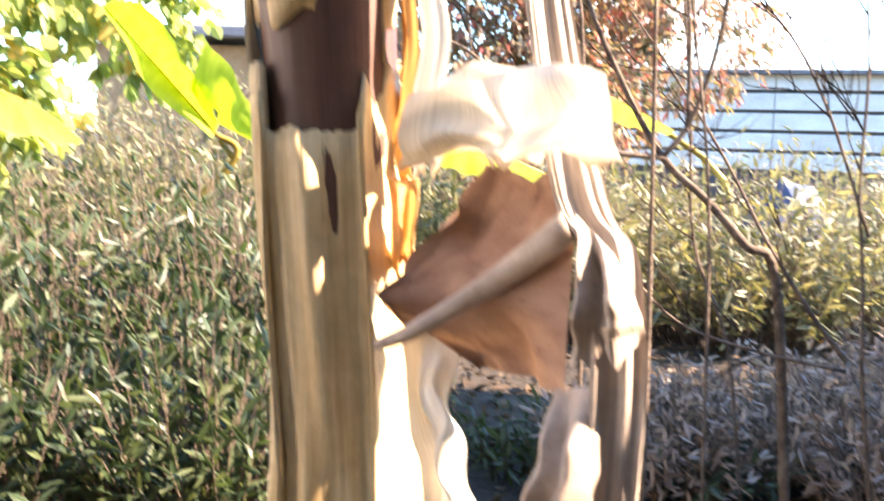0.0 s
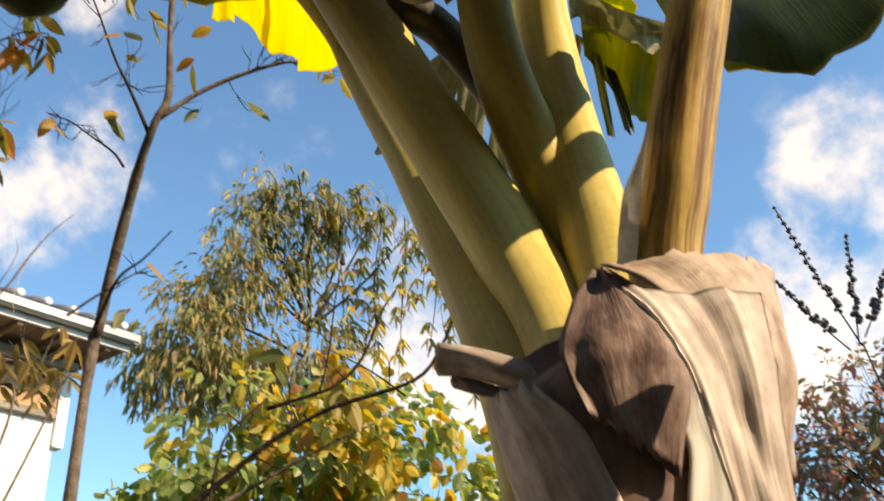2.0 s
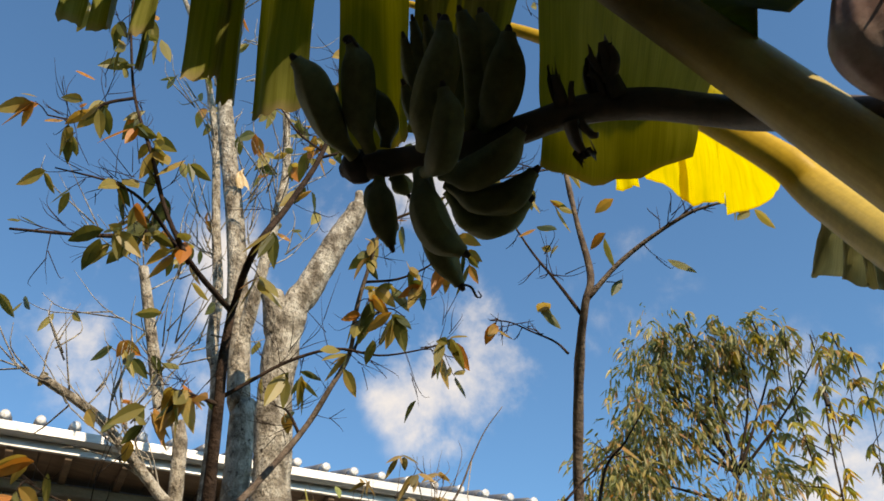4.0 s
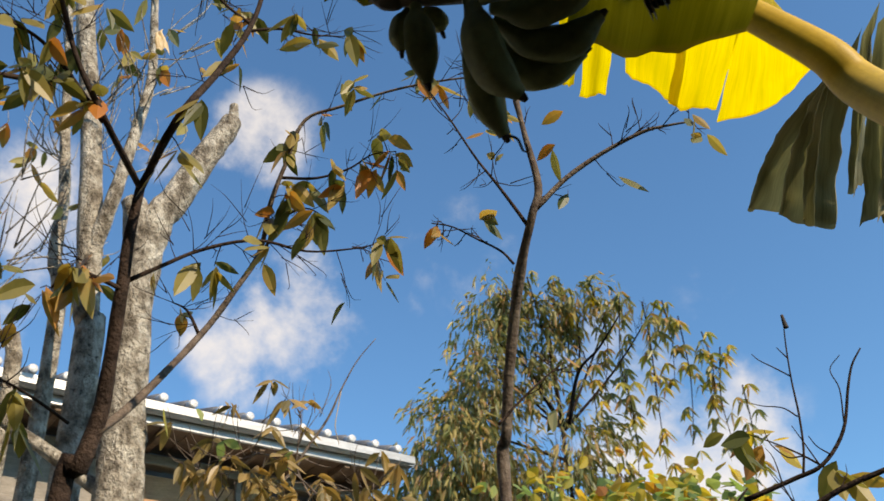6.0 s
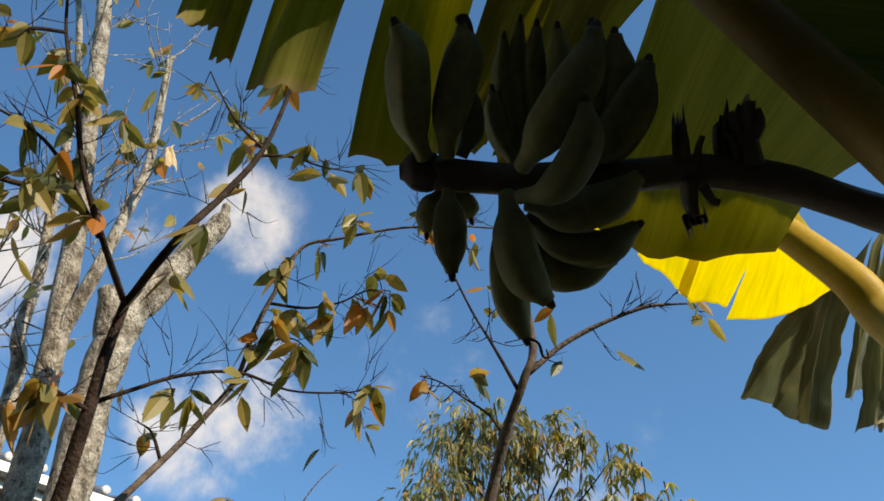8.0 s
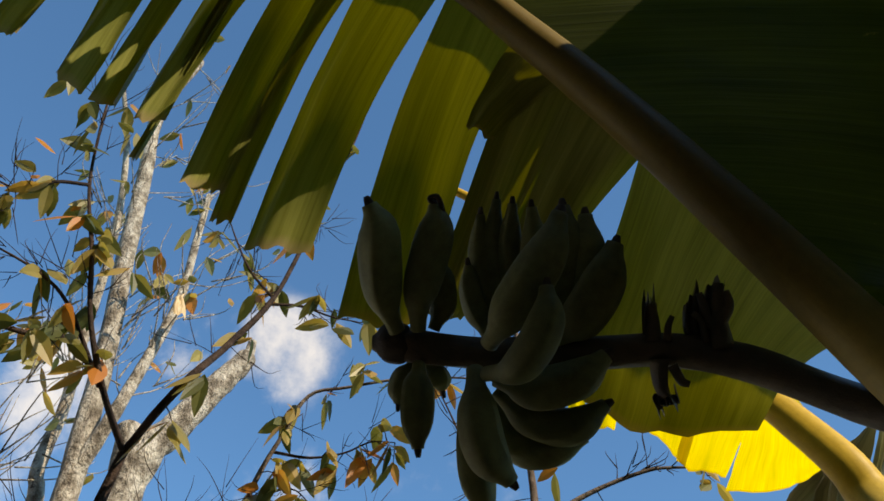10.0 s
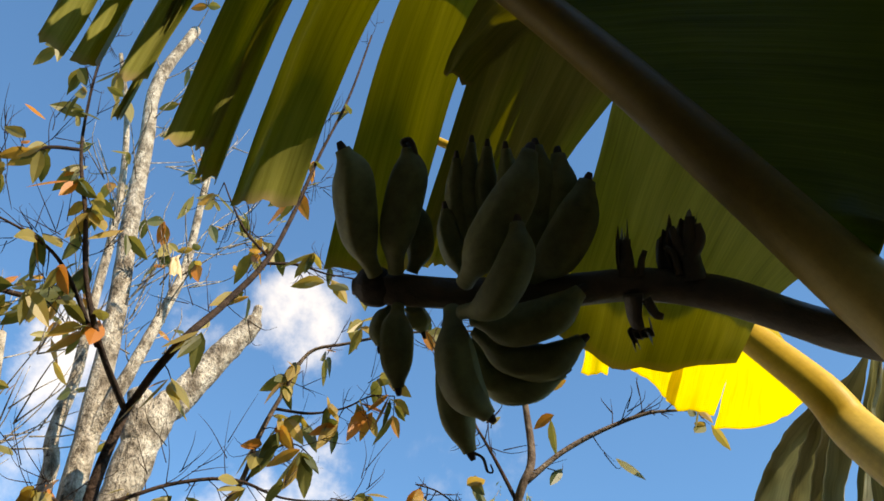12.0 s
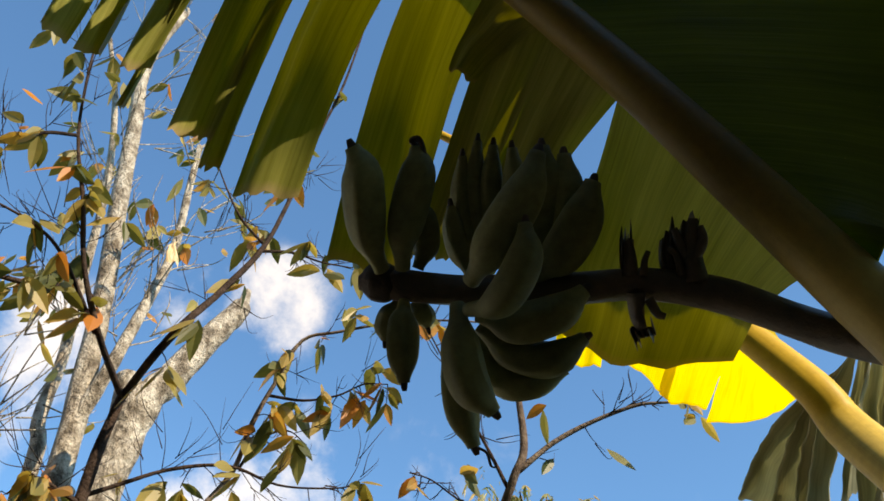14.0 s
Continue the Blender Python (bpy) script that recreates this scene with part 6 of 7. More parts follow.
# curled scraps and torn rims
SCRAPS = [
    ([(0.110, 0.728, 1.701), (0.120, 0.725, 1.697), (0.138, 0.721, 1.685), (0.152, 0.720, 1.674), (0.164, 0.720, 1.656), (0.168, 0.725, 1.638)], 0.004, M_SHEATH_PALE),
    ([(0.110, 0.719, 1.667), (0.115, 0.717, 1.649), (0.122, 0.716, 1.632), (0.121, 0.719, 1.619)], 0.0028, M_SHEATH_PALE),
    ([(-0.030, 0.773, 1.981), (-0.002, 0.767, 1.969), (0.031, 0.759, 1.950), (0.063, 0.760, 1.931), (0.090, 0.771, 1.905), (0.105, 0.783, 1.876), (0.113, 0.790, 1.854)], 0.015, M_SHEATH),
    ([(-0.021, 0.785, 1.962), (0.004, 0.773, 1.944), (0.031, 0.766, 1.932)], 0.010, M_SHEATH_BROWN),
    ([(0.015, 0.753, 1.669), (0.030, 0.747, 1.669), (0.048, 0.738, 1.660), (0.068, 0.727, 1.646)], 0.008, M_SHEATH_BROWN),
    ([(0.026, 0.753, 1.680), (0.039, 0.747, 1.677), (0.053, 0.738, 1.667), (0.068, 0.726, 1.650)], 0.006, M_SHEATH),
    ([(0.172, 0.708, 1.422), (0.186, 0.694, 1.419), (0.195, 0.689, 1.410)], 0.003, M_SHEATH_PALE),
]
for k, (pts, r, mat) in enumerate(SCRAPS):
    part("torn_scrap", tube("torn_scrap", pts, r, r * 0.4, 10, 0.5, 6, lambda a, t: 0.55 + 0.45 * abs(math.cos(a)), k), mat, plant)
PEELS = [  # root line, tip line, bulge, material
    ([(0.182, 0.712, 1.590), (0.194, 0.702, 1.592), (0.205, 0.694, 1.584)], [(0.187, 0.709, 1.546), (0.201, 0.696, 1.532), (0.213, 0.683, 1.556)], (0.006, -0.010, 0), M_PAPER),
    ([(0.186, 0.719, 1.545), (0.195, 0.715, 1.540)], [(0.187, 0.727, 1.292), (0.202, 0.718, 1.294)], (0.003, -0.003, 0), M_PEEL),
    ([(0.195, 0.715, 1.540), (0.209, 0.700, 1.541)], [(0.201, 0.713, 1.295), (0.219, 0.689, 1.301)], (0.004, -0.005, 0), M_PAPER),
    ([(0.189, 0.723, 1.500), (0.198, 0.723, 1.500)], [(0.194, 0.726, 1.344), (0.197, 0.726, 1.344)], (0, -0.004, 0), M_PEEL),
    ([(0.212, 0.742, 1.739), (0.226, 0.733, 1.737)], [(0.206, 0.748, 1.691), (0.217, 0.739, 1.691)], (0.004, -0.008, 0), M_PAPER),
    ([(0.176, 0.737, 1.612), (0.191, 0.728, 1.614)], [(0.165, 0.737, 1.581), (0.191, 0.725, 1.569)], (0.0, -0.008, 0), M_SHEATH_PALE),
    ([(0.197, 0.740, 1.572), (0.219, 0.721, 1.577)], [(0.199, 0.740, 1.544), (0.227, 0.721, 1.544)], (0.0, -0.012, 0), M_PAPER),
]
for k, (root, tip, bulge, mat) in enumerate(PEELS):
    me = blade_mesh("peeling_sheath", root, tip, bulge, 12, 26, 0.003, 0.02, k + 3, 0.006, 0.007)
    part("peeling_sheath", me, mat, plant)

# loose pale fibres over the dark band
rnd = random.Random(17)
fibres = []
for _ in range(70):
    ang, z = radians(rnd.uniform(-150, -40)), rnd.choice((1.655, 1.69, 1.73)) + rnd.uniform(-0.015, 0.015)
    ctr, rad = stem_at(z)
    p0 = ctr + Vector((math.cos(ang), math.sin(ang), 0)) * (rad + 0.008)
    drop = rnd.uniform(0.006, 0.030) * rnd.choice((1, 1, -0.5))
    p1 = p0 + Vector((rnd.uniform(-0.008, 0.016), rnd.uniform(-0.010, 0.002), -drop))
    thin = rnd.uniform(0.4, 1.0)
    fibres.append(tube_data([p0, p0.lerp(p1, 0.5) + Vector((rnd.uniform(-0.004, 0.004), -0.003, 0)), p1], [0.0011 * thin, 0.0008 * thin, 0.0004 * thin], 5))
tagged(part("fibre_fringe", joined("fibre_fringe", fibres), M_SHEATH_PALE, plant), kind="stuff")

# the long dry stalk that hangs from the crown, and the crumpled dry leaf at its end
HANG_SHEET = [  # left and right edge of the dry sheath that folds over the crown and hangs down as a stalk
    ((0.156, 0.680, 1.962), (0.247, 0.724, 1.956)),
    ((0.175, 0.675, 1.934), (0.247, 0.712, 1.927)),
    ((0.191, 0.670, 1.898), (0.246, 0.701, 1.886)),
    ((0.198, 0.669, 1.862), (0.242, 0.694, 1.841)),
    ((0.203, 0.667, 1.823), (0.240, 0.691, 1.800)),
    ((0.209, 0.668, 1.768), (0.245, 0.688, 1.752)),
    ((0.216, 0.670, 1.713), (0.250, 0.685, 1.704)),
    ((0.231, 0.678, 1.634), (0.262, 0.686, 1.630)),
    ((0.241, 0.675, 1.582), (0.269, 0.682, 1.578)),
    ((0.252, 0.668, 1.527), (0.276, 0.674, 1.523)),
    ((0.283, 0.619, 1.307), (0.313, 0.617, 1.307)),
    ((0.302, 0.596, 1.262), (0.332, 0.594, 1.262)),
    ((0.308, 0.588, 1.190), (0.338, 0.586, 1.190)),
    ((0.306, 0.587, 1.100), (0.336, 0.585, 1.100)),
]


def pleated_sheet(name, rows, folds, thick, per=7, cols=48, seed=0):
    """A double-walled sheet between two edge lines with sharp lengthwise folds and a wavering margin."""
    left, right = smooth_line([r[0] for r in rows], per), smooth_line([r[1] for r in rows], per)
    n = len(left)
    V, U, F = [], [], []
    for wall in (0, 1):
        for j in range(n):
            v = j / (n - 1)
            side = right[j] - left[j]
            tan = left[min(j + 1, n - 1)] - left[max(j - 1, 0)]
            out = tan.cross(side).normalized()
            if out.y > 0:
                out = -out
            for i in range(cols + 1):
                u = i / cols
                wander = u + 0.04 * noise.noise(Vector((v * 3, seed, 1))) * math.sin(math.pi * u)
                height = 0.0
                for (at0, h0), (at1, h1) in zip(folds, folds[1:]):
                    if at0 <= wander <= at1:
                        height = h0 + (h1 - h0) * (wander - at0) / (at1 - at0)
                edge = 0.0016 * noise.noise(Vector((v * 38, seed + 3 * round(u), 0))) if i in (0, cols) else 0.0
                q = left[j] + side * u + side.normalized() * edge
                q += out * (height * side.length * (0.45 + 0.55 * min(1.0, v * 2.5)) + 0.0016 * noise.noise(Vector((u * 9, v * 4, seed))) + 0.004 * noise.noise(Vector((u * 3, v * 9, seed))) - thick * wall)
                V.append(q)
                U.append((u, v * 2.2))
    w, m = cols + 1, (cols + 1) * n
    for j in range(n - 1):
        for i in range(cols):
            f = (j * w + i, j * w + i + 1, (j + 1) * w + i + 1, (j + 1) * w + i)
            F += [f, tuple(k + m for k in f[::-1])]
    rim = [i for i in range(w)] + [j * w + cols for j in range(1, n)] + [(n - 1) * w + i for i in range(cols - 1, -1, -1)] + [j * w for j in range(n - 2, 0, -1)]
    for p, q in zip(rim, rim[1:] + rim[:1]):
        F.append((p, q, q + m, p + m))
    return mesh_from(name, V, F, U)


part("hanging_stalk", pleated_sheet("hanging_stalk", HANG_SHEET, [(-0.1, 0.0), (0.07, 0.08), (0.14, 0.0), (0.5, -0.03), (0.72, 0.10), (0.78, 0.02), (1.1, -0.05)], 0.004, seed=3), M_STRIP, plant, "long dry grey sheath folding from the crown into a hanging stalk")
DRY_SHEETS = [
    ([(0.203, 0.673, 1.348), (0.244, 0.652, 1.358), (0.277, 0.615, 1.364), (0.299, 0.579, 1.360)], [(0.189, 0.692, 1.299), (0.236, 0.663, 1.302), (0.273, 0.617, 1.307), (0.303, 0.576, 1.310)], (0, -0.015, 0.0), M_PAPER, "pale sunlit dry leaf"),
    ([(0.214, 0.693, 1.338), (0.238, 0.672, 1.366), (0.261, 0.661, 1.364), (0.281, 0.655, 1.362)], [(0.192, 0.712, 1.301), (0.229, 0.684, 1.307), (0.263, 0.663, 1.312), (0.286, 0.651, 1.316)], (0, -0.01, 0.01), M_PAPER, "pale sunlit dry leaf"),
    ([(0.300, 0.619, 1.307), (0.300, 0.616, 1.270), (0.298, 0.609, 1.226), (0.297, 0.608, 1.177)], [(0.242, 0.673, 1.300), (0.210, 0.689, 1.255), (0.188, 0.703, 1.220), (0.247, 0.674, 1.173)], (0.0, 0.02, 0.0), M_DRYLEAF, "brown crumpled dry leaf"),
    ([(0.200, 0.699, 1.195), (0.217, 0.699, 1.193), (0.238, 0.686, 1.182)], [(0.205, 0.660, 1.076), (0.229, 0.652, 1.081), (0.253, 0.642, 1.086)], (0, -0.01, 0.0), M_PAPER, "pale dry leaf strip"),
    ([(0.293, 0.620, 1.180), (0.314, 0.599, 1.190)], [(0.268, 0.611, 1.091), (0.301, 0.590, 1.102)], (0, -0.02, 0.0), M_STRIP, "grey dry leaf strip"),
    ([(0.188, 0.712, 1.294), (0.209, 0.713, 1.295)], [(0.193, 0.706, 1.234), (0.206, 0.708, 1.241)], (0, -0.01, 0.0), M_PEEL, "orange dry leaf scrap"),
    ([(0.297, 0.597, 1.284), (0.317, 0.587, 1.264)], [(0.297, 0.594, 1.203), (0.330, 0.577, 1.221)], (0, -0.015, 0.0), M_STRIP, "grey dry leaf strip"),
]
for k, (root, tip, bulge, mat, label) in enumerate(DRY_SHEETS):
    part("dry_leaf", blade_mesh("dry_leaf", root, tip, bulge, 34, 34, 0.008, 0.02, 20 + k, 0.01, 0.022 if mat is M_PAPER else 0.014 if mat is M_DRYLEAF else 0.005), mat, plant, label)
part("dry_rib", tube("dry_rib", [(0.185, 0.676, 1.189), (0.211, 0.661, 1.204), (0.258, 0.646, 1.238), (0.297, 0.607, 1.277)], 0.004, 0.009, 9, 0.1, 5), M_STRIP, plant, "dry grey leaf rib")

# leaf stalks
A_LINE = [(0.105, 0.80, 1.84), (0.092, 0.82, 1.92), (0.054, 0.897, 2.005), (0.005, 0.951, 2.117), (-0.049, 0.969, 2.24), (-0.108, 0.954, 2.376), (-0.17, 0.909, 2.526), (-0.238, 0.837, 2.69), (-0.314, 0.742, 2.868), (-0.401, 0.63, 3.06), (-0.505, 0.506, 3.263), (-0.632, 0.374, 3.476)] + [(-0.863, 0.167, 3.648), (-1.132, -0.067, 3.762), (-1.411, -0.265, 3.762)]
B_LINE = [(0.118, 0.843, 1.86), (0.118, 0.85, 1.951), (0.101, 0.935, 2.045), (0.075, 0.992, 2.134), (0.045, 1.014, 2.22), (0.019, 1.002, 2.307), (0.001, 0.955, 2.398), (0.0, 0.90, 2.5), (0.03, 0.80, 2.72), (0.10, 0.70, 3.0), (0.17, 0.62, 3.25), (0.23, 0.54, 3.5), (0.26, 0.47, 3.72)]
C_LINE = [(0.14, 0.86, 1.88), (0.127, 0.864, 1.967), (0.096, 0.947, 2.116), (0.07, 1.0, 2.257), (0.051, 1.027, 2.386), (0.042, 1.033, 2.498), (0.045, 1.021, 2.589), (0.075, 1.0, 2.72), (0.13, 0.92, 2.95), (0.19, 0.84, 3.2), (0.23, 0.76, 3.45), (0.24, 0.70, 3.65), (0.22, 0.66, 3.82)]
D_LINE = [(0.175, 0.82, 1.80)] + [(0.175, 0.805, 2.005), (0.200, 0.794, 2.098), (0.227, 0.791, 2.191), (0.257, 0.788, 2.285), (0.309, 0.801, 2.466)]
E_LINE = [(0.045, 0.84, 1.84)] + [(-0.010, 0.920, 2.010), (-0.107, 1.043, 2.211), (-0.215, 1.139, 2.452), (-0.350, 1.220, 2.740)] + [(-0.386, 1.201, 2.839), (-0.482, 1.169, 3.014), (-0.608, 1.121, 3.226), (-0.763, 1.028, 3.456), (-1.074, 0.856, 3.795)]
leaf_a = part("petiole", petiole_mesh("petiole", A_LINE, 0.049, 0.008, 16, 1, 0.22, 1.6, 2.6), M_MIDRIB_SHADED, plant, "thick yellow-green leaf stalk and midrib")
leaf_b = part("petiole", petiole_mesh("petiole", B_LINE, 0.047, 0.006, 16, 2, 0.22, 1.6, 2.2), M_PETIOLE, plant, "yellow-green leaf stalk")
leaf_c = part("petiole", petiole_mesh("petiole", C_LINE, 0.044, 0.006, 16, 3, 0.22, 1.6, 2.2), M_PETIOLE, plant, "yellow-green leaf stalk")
leaf_d = part("petiole", petiole_mesh("petiole", D_LINE, 0.037, 0.031, 16, 4, 0.45, 3.0), M_PETIOLE_OLD, plant, "upright yellowed leaf stalk with brown edges")
leaf_e = part("petiole", petiole_mesh("petiole", E_LINE, 0.046, 0.008, 16, 5, 0.3, 1.6), M_STALK_GOLD, plant, "yellow-green leaf stalk that turns golden towards its midrib")
part("flange", blade_mesh("flange", [(0.190, 0.748, 2.142), (0.171, 0.759, 2.083), (0.153, 0.772, 2.021)], [(0.188, 0.747, 2.143), (0.157, 0.762, 2.094), (0.133, 0.777, 2.025)], (0, 0, 0), 10, 4, 0.002, 0.002, 2), M_PAPER, leaf_d, "pale thin flange")

# the torn leaf overhead: strips from the midrib
STRIPS = [  # root line, tip line, bulge
    ([(-0.257, 0.856, 2.758), (-0.321, 0.780, 2.918), (-0.370, 0.722, 3.038), (-0.433, 0.687, 3.093)], [(-0.451, 1.036, 2.812), (-0.562, 1.018, 2.838), (-0.642, 0.985, 2.863), (-0.699, 0.921, 2.915)], (0, 0.01, 0.02)),
    ([(-0.419, 0.693, 3.111), (-0.456, 0.654, 3.164), (-0.480, 0.601, 3.242)], [(-0.750, 0.834, 3.015), (-0.787, 0.827, 3.011), (-0.807, 0.797, 3.034)], (0, 0.01, 0.02)),
    ([(-0.471, 0.606, 3.245), (-0.501, 0.579, 3.296), (-0.532, 0.526, 3.352)], [(-0.817, 0.795, 3.063), (-0.857, 0.788, 3.058), (-0.895, 0.767, 3.071)], (0, 0.01, 0.02)),
    ([(-0.528, 0.538, 3.352), (-0.570, 0.480, 3.403), (-0.613, 0.421, 3.450)], [(-0.890, 0.783, 3.083), (-0.974, 0.769, 3.081), (-1.037, 0.713, 3.110)], (-0.02, 0.0, 0.02)),
    ([(-0.621, 0.414, 3.461), (-0.663, 0.364, 3.506), (-0.710, 0.318, 3.546)], [(-1.073, 0.613, 3.201), (-1.125, 0.571, 3.213), (-1.180, 0.533, 3.203)], (-0.02, 0.0, 0.02)),
    ([(-0.710, 0.318, 3.546), (-0.749, 0.279, 3.574)], [(-1.159, 0.508, 3.243), (-1.196, 0.476, 3.242)], (-0.03, 0.0, 0.02)),
    ([(-0.719, 0.326, 3.577), (-0.799, 0.233, 3.608)], [(-1.157, 0.466, 3.294), (-1.213, 0.408, 3.294)], (-0.03, 0.0, 0.02)),
    ([(-0.808, 0.225, 3.617), (-0.882, 0.154, 3.654)], [(-1.189, 0.295, 3.357), (-1.253, 0.256, 3.359)], (-0.03, 0.0, 0.02)),
    ([(-0.850, 0.186, 3.640), (-0.875, 0.162, 3.655)], [(-1.263, 0.321, 3.322), (-1.275, 0.313, 3.315)], (0.0, 0.0, 0.02)),
    ([(-0.891, 0.146, 3.661), (-0.945, 0.100, 3.688)], [(-1.246, 0.243, 3.379), (-1.285, 0.210, 3.382)], (-0.03, 0.0, 0.02)),
    ([(-0.954, 0.091, 3.696), (-1.043, 0.014, 3.726)], [(-1.307, 0.169, 3.398), (-1.344, 0.113, 3.441)], (-0.03, 0.0, 0.02)),
    ([(-1.051, 0.004, 3.734), (-1.150, -0.077, 3.753)], [(-1.363, 0.048, 3.471), (-1.416, -0.009, 3.484)], (-0.03, 0.0, 0.02)),
    ([(-1.167, -0.092, 3.755), (-1.271, -0.166, 3.763)], [(-1.487, -0.047, 3.505), (-1.538, -0.106, 3.514)], (-0.03, 0.0, 0.02)),
    ([(-0.464, 0.593, 3.229), (-0.497, 0.555, 3.278), (-0.532, 0.510, 3.330)], [(-0.644, 0.587, 3.209), (-0.659, 0.566, 3.216), (-0.673, 0.547, 3.220)], (0, 0, 0.01)),
]
for k, (root, tip, bulge) in enumerate(STRIPS):
    part("leaf_strip", blade_mesh("leaf_strip", root, tip, bulge, 14, 18, 0.008, 0.016, 40 + k, (0.03, -0.022, 0.014)[k % 3] if k > 2 else 0.006, hook=0.22 if 3 <= k <= 12 else 0.06), M_BLADE_WAXY, leaf_a, "torn green leaf strip")
SHADE_LAYERS = [  # second layer lying on two torn strips, added to cut light through them
    ([(-0.419, 0.696, 3.129), (-0.456, 0.658, 3.188), (-0.482, 0.603, 3.266)], [(-0.735, 0.839, 3.060), (-0.776, 0.833, 3.053), (-0.801, 0.804, 3.073)]),
    ([(-0.469, 0.613, 3.267), (-0.501, 0.582, 3.317), (-0.533, 0.529, 3.376)], [(-0.799, 0.785, 3.115), (-0.834, 0.780, 3.111), (-0.860, 0.762, 3.136)]),
]
for k, (root, tip) in enumerate(SHADE_LAYERS):
    part("leaf_strip", blade_mesh("leaf_strip", root, tip, (0, 0.01, 0.03), 14, 16, 0.006, 0.016, 54 + k, 0.006, hook=0.06), M_BLADE_WAXY, leaf_a, "second leaf layer added to darken a strip")
# same leaf as the strips, but in the blade tone darkened for shade
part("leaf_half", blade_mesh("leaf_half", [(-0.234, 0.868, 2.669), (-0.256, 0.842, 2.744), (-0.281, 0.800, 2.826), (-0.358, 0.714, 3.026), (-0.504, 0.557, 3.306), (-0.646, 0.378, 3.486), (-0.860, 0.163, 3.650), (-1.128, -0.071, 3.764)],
                             [(-0.219, 0.872, 2.698)] + [(-0.178, 0.780, 2.698), (-0.153, 0.837, 2.713), (-0.095, 0.873, 2.782), (-0.042, 0.886, 2.943), (0.010, 0.843, 3.222), (-0.053, 0.679, 3.539), (-0.366, 0.333, 3.833)], (0, 0.0, 0.03), 30, 16, 0.006, 0.004, 60), M_BLADE_SHADED, leaf_a, "broad green leaf half with shade in its colour")

# the next leaves, higher, out of view, added to shade the first from the sun
def shade_leaf(parent, rib_pts, half, seed):
    """Both halves of a leaf whose face is turned to the light, torn into strips."""
    rib = smooth_line(rib_pts, 8)
    n = len(rib) - 1
    for s in (-1, 1):
        for k in range(6):
            root, tip = [], []
            for j in range(5):
                f = min(1.0, (k + 1.05 * j / 4) / 6)
                i = min(int(f * n), n - 1)
                p = rib[i].lerp(rib[i + 1], f * n - i)
                side = (rib[i + 1] - rib[i]).normalized().cross(SUN_TO).normalized() * s
                w = half * (0.4 if s > 0 else 1.0) * (0.5 + 0.5 * math.sin(math.pi * min(1.0, 0.2 + 0.8 * f)))
                root.append(p)
                tip.append(p + side * w - Vector((0, 0, 1)) * w * 0.12)
            part("leaf_strip", blade_mesh("leaf_strip", root, tip, (0, 0, 0.02), 12, 8, 0.006, 0.01, seed + 2 * k + s), M_BLADE_SHADED, parent, "unseen green leaf strip overhead, added for shade")


shade_leaf(leaf_b, B_LINE[8:], 0.33, 130)
shade_leaf(leaf_c, C_LINE[8:], 0.34, 160)

# the yellowing leaf behind the bunch
YELLOW = [
    ([(-0.384, 1.186, 2.826), (-0.425, 1.170, 2.902), (-0.470, 1.159, 2.985)], [(-0.400, 1.244, 2.869), (-0.531, 1.412, 2.966), (-0.645, 1.450, 3.033)], (0, 0.015, 0.015)),
    ([(-0.465, 1.166, 2.983), (-0.501, 1.151, 3.044), (-0.541, 1.131, 3.106)], [(-0.634, 1.435, 3.051), (-0.680, 1.428, 3.076), (-0.726, 1.403, 3.105)], (0, 0.015, 0.015)),
    ([(-0.527, 1.149, 3.095), (-0.575, 1.113, 3.163), (-0.618, 1.094, 3.231)], [(-0.702, 1.419, 3.095), (-0.749, 1.373, 3.158), (-0.775, 1.349, 3.202)], (0, 0.015, 0.015)),
    ([(-0.701, 1.242, 3.337), (-0.769, 1.234, 3.382)], [(-0.903, 1.531, 3.356), (-0.974, 1.512, 3.375)], (0, 0.015, 0.015)),
    ([(-0.794, 1.256, 3.424), (-0.841, 1.247, 3.451)], [(-0.975, 1.499, 3.407), (-0.998, 1.474, 3.420)], (0, 0.015, 0.015)),
]
for k, (root, tip, bulge) in enumerate(YELLOW):
    part("leaf_strip", blade_mesh("leaf_strip", root, tip, bulge, 12, 12, 0.006, 0.010, 70 + k, 0.0), M_BLADE_OLD, leaf_e, "bright yellow leaf piece lit from behind")
part("leaf_half", blade_mesh("leaf_half", [(-0.383, 1.185, 2.827), (-0.478, 1.155, 3.001), (-0.603, 1.108, 3.211)], [(-0.400, 1.205, 2.92), (-0.460, 1.185, 3.11), (-0.597, 1.12, 3.30)], (0, 0, 0.02), 20, 8, 0.006, 0.01, 80), M_BLADE_OLD, leaf_e, "yellow upper leaf half")

# other leaves of the crown
FADED = [
    ([(-0.333, 1.805, 3.380), (-0.420, 1.923, 3.397)], [(-0.621, 2.232, 3.133), (-0.799, 2.167, 3.275)], (-0.03, 0.03, 0.05), M_BLADE_GREY),
    ([(-0.283, 1.746, 3.369), (-0.352, 1.819, 3.365)], [(-0.516, 2.137, 3.184), (-0.537, 2.136, 3.185)], (0, 0.0, 0.02), M_BLADE_GREY),
    ([(-0.242, 1.758, 3.351), (-0.310, 1.813, 3.370)], [(-0.501, 2.194, 3.091), (-0.529, 2.180, 3.114)], (0, 0.0, 0.02), M_BLADE_GREY),
    ([(-0.182, 1.774, 3.324), (-0.248, 1.812, 3.366)], [(-0.366, 2.206, 3.072), (-0.455, 2.180, 3.117)], (0, 0.0, 0.02), M_BLADE_GREY),
]
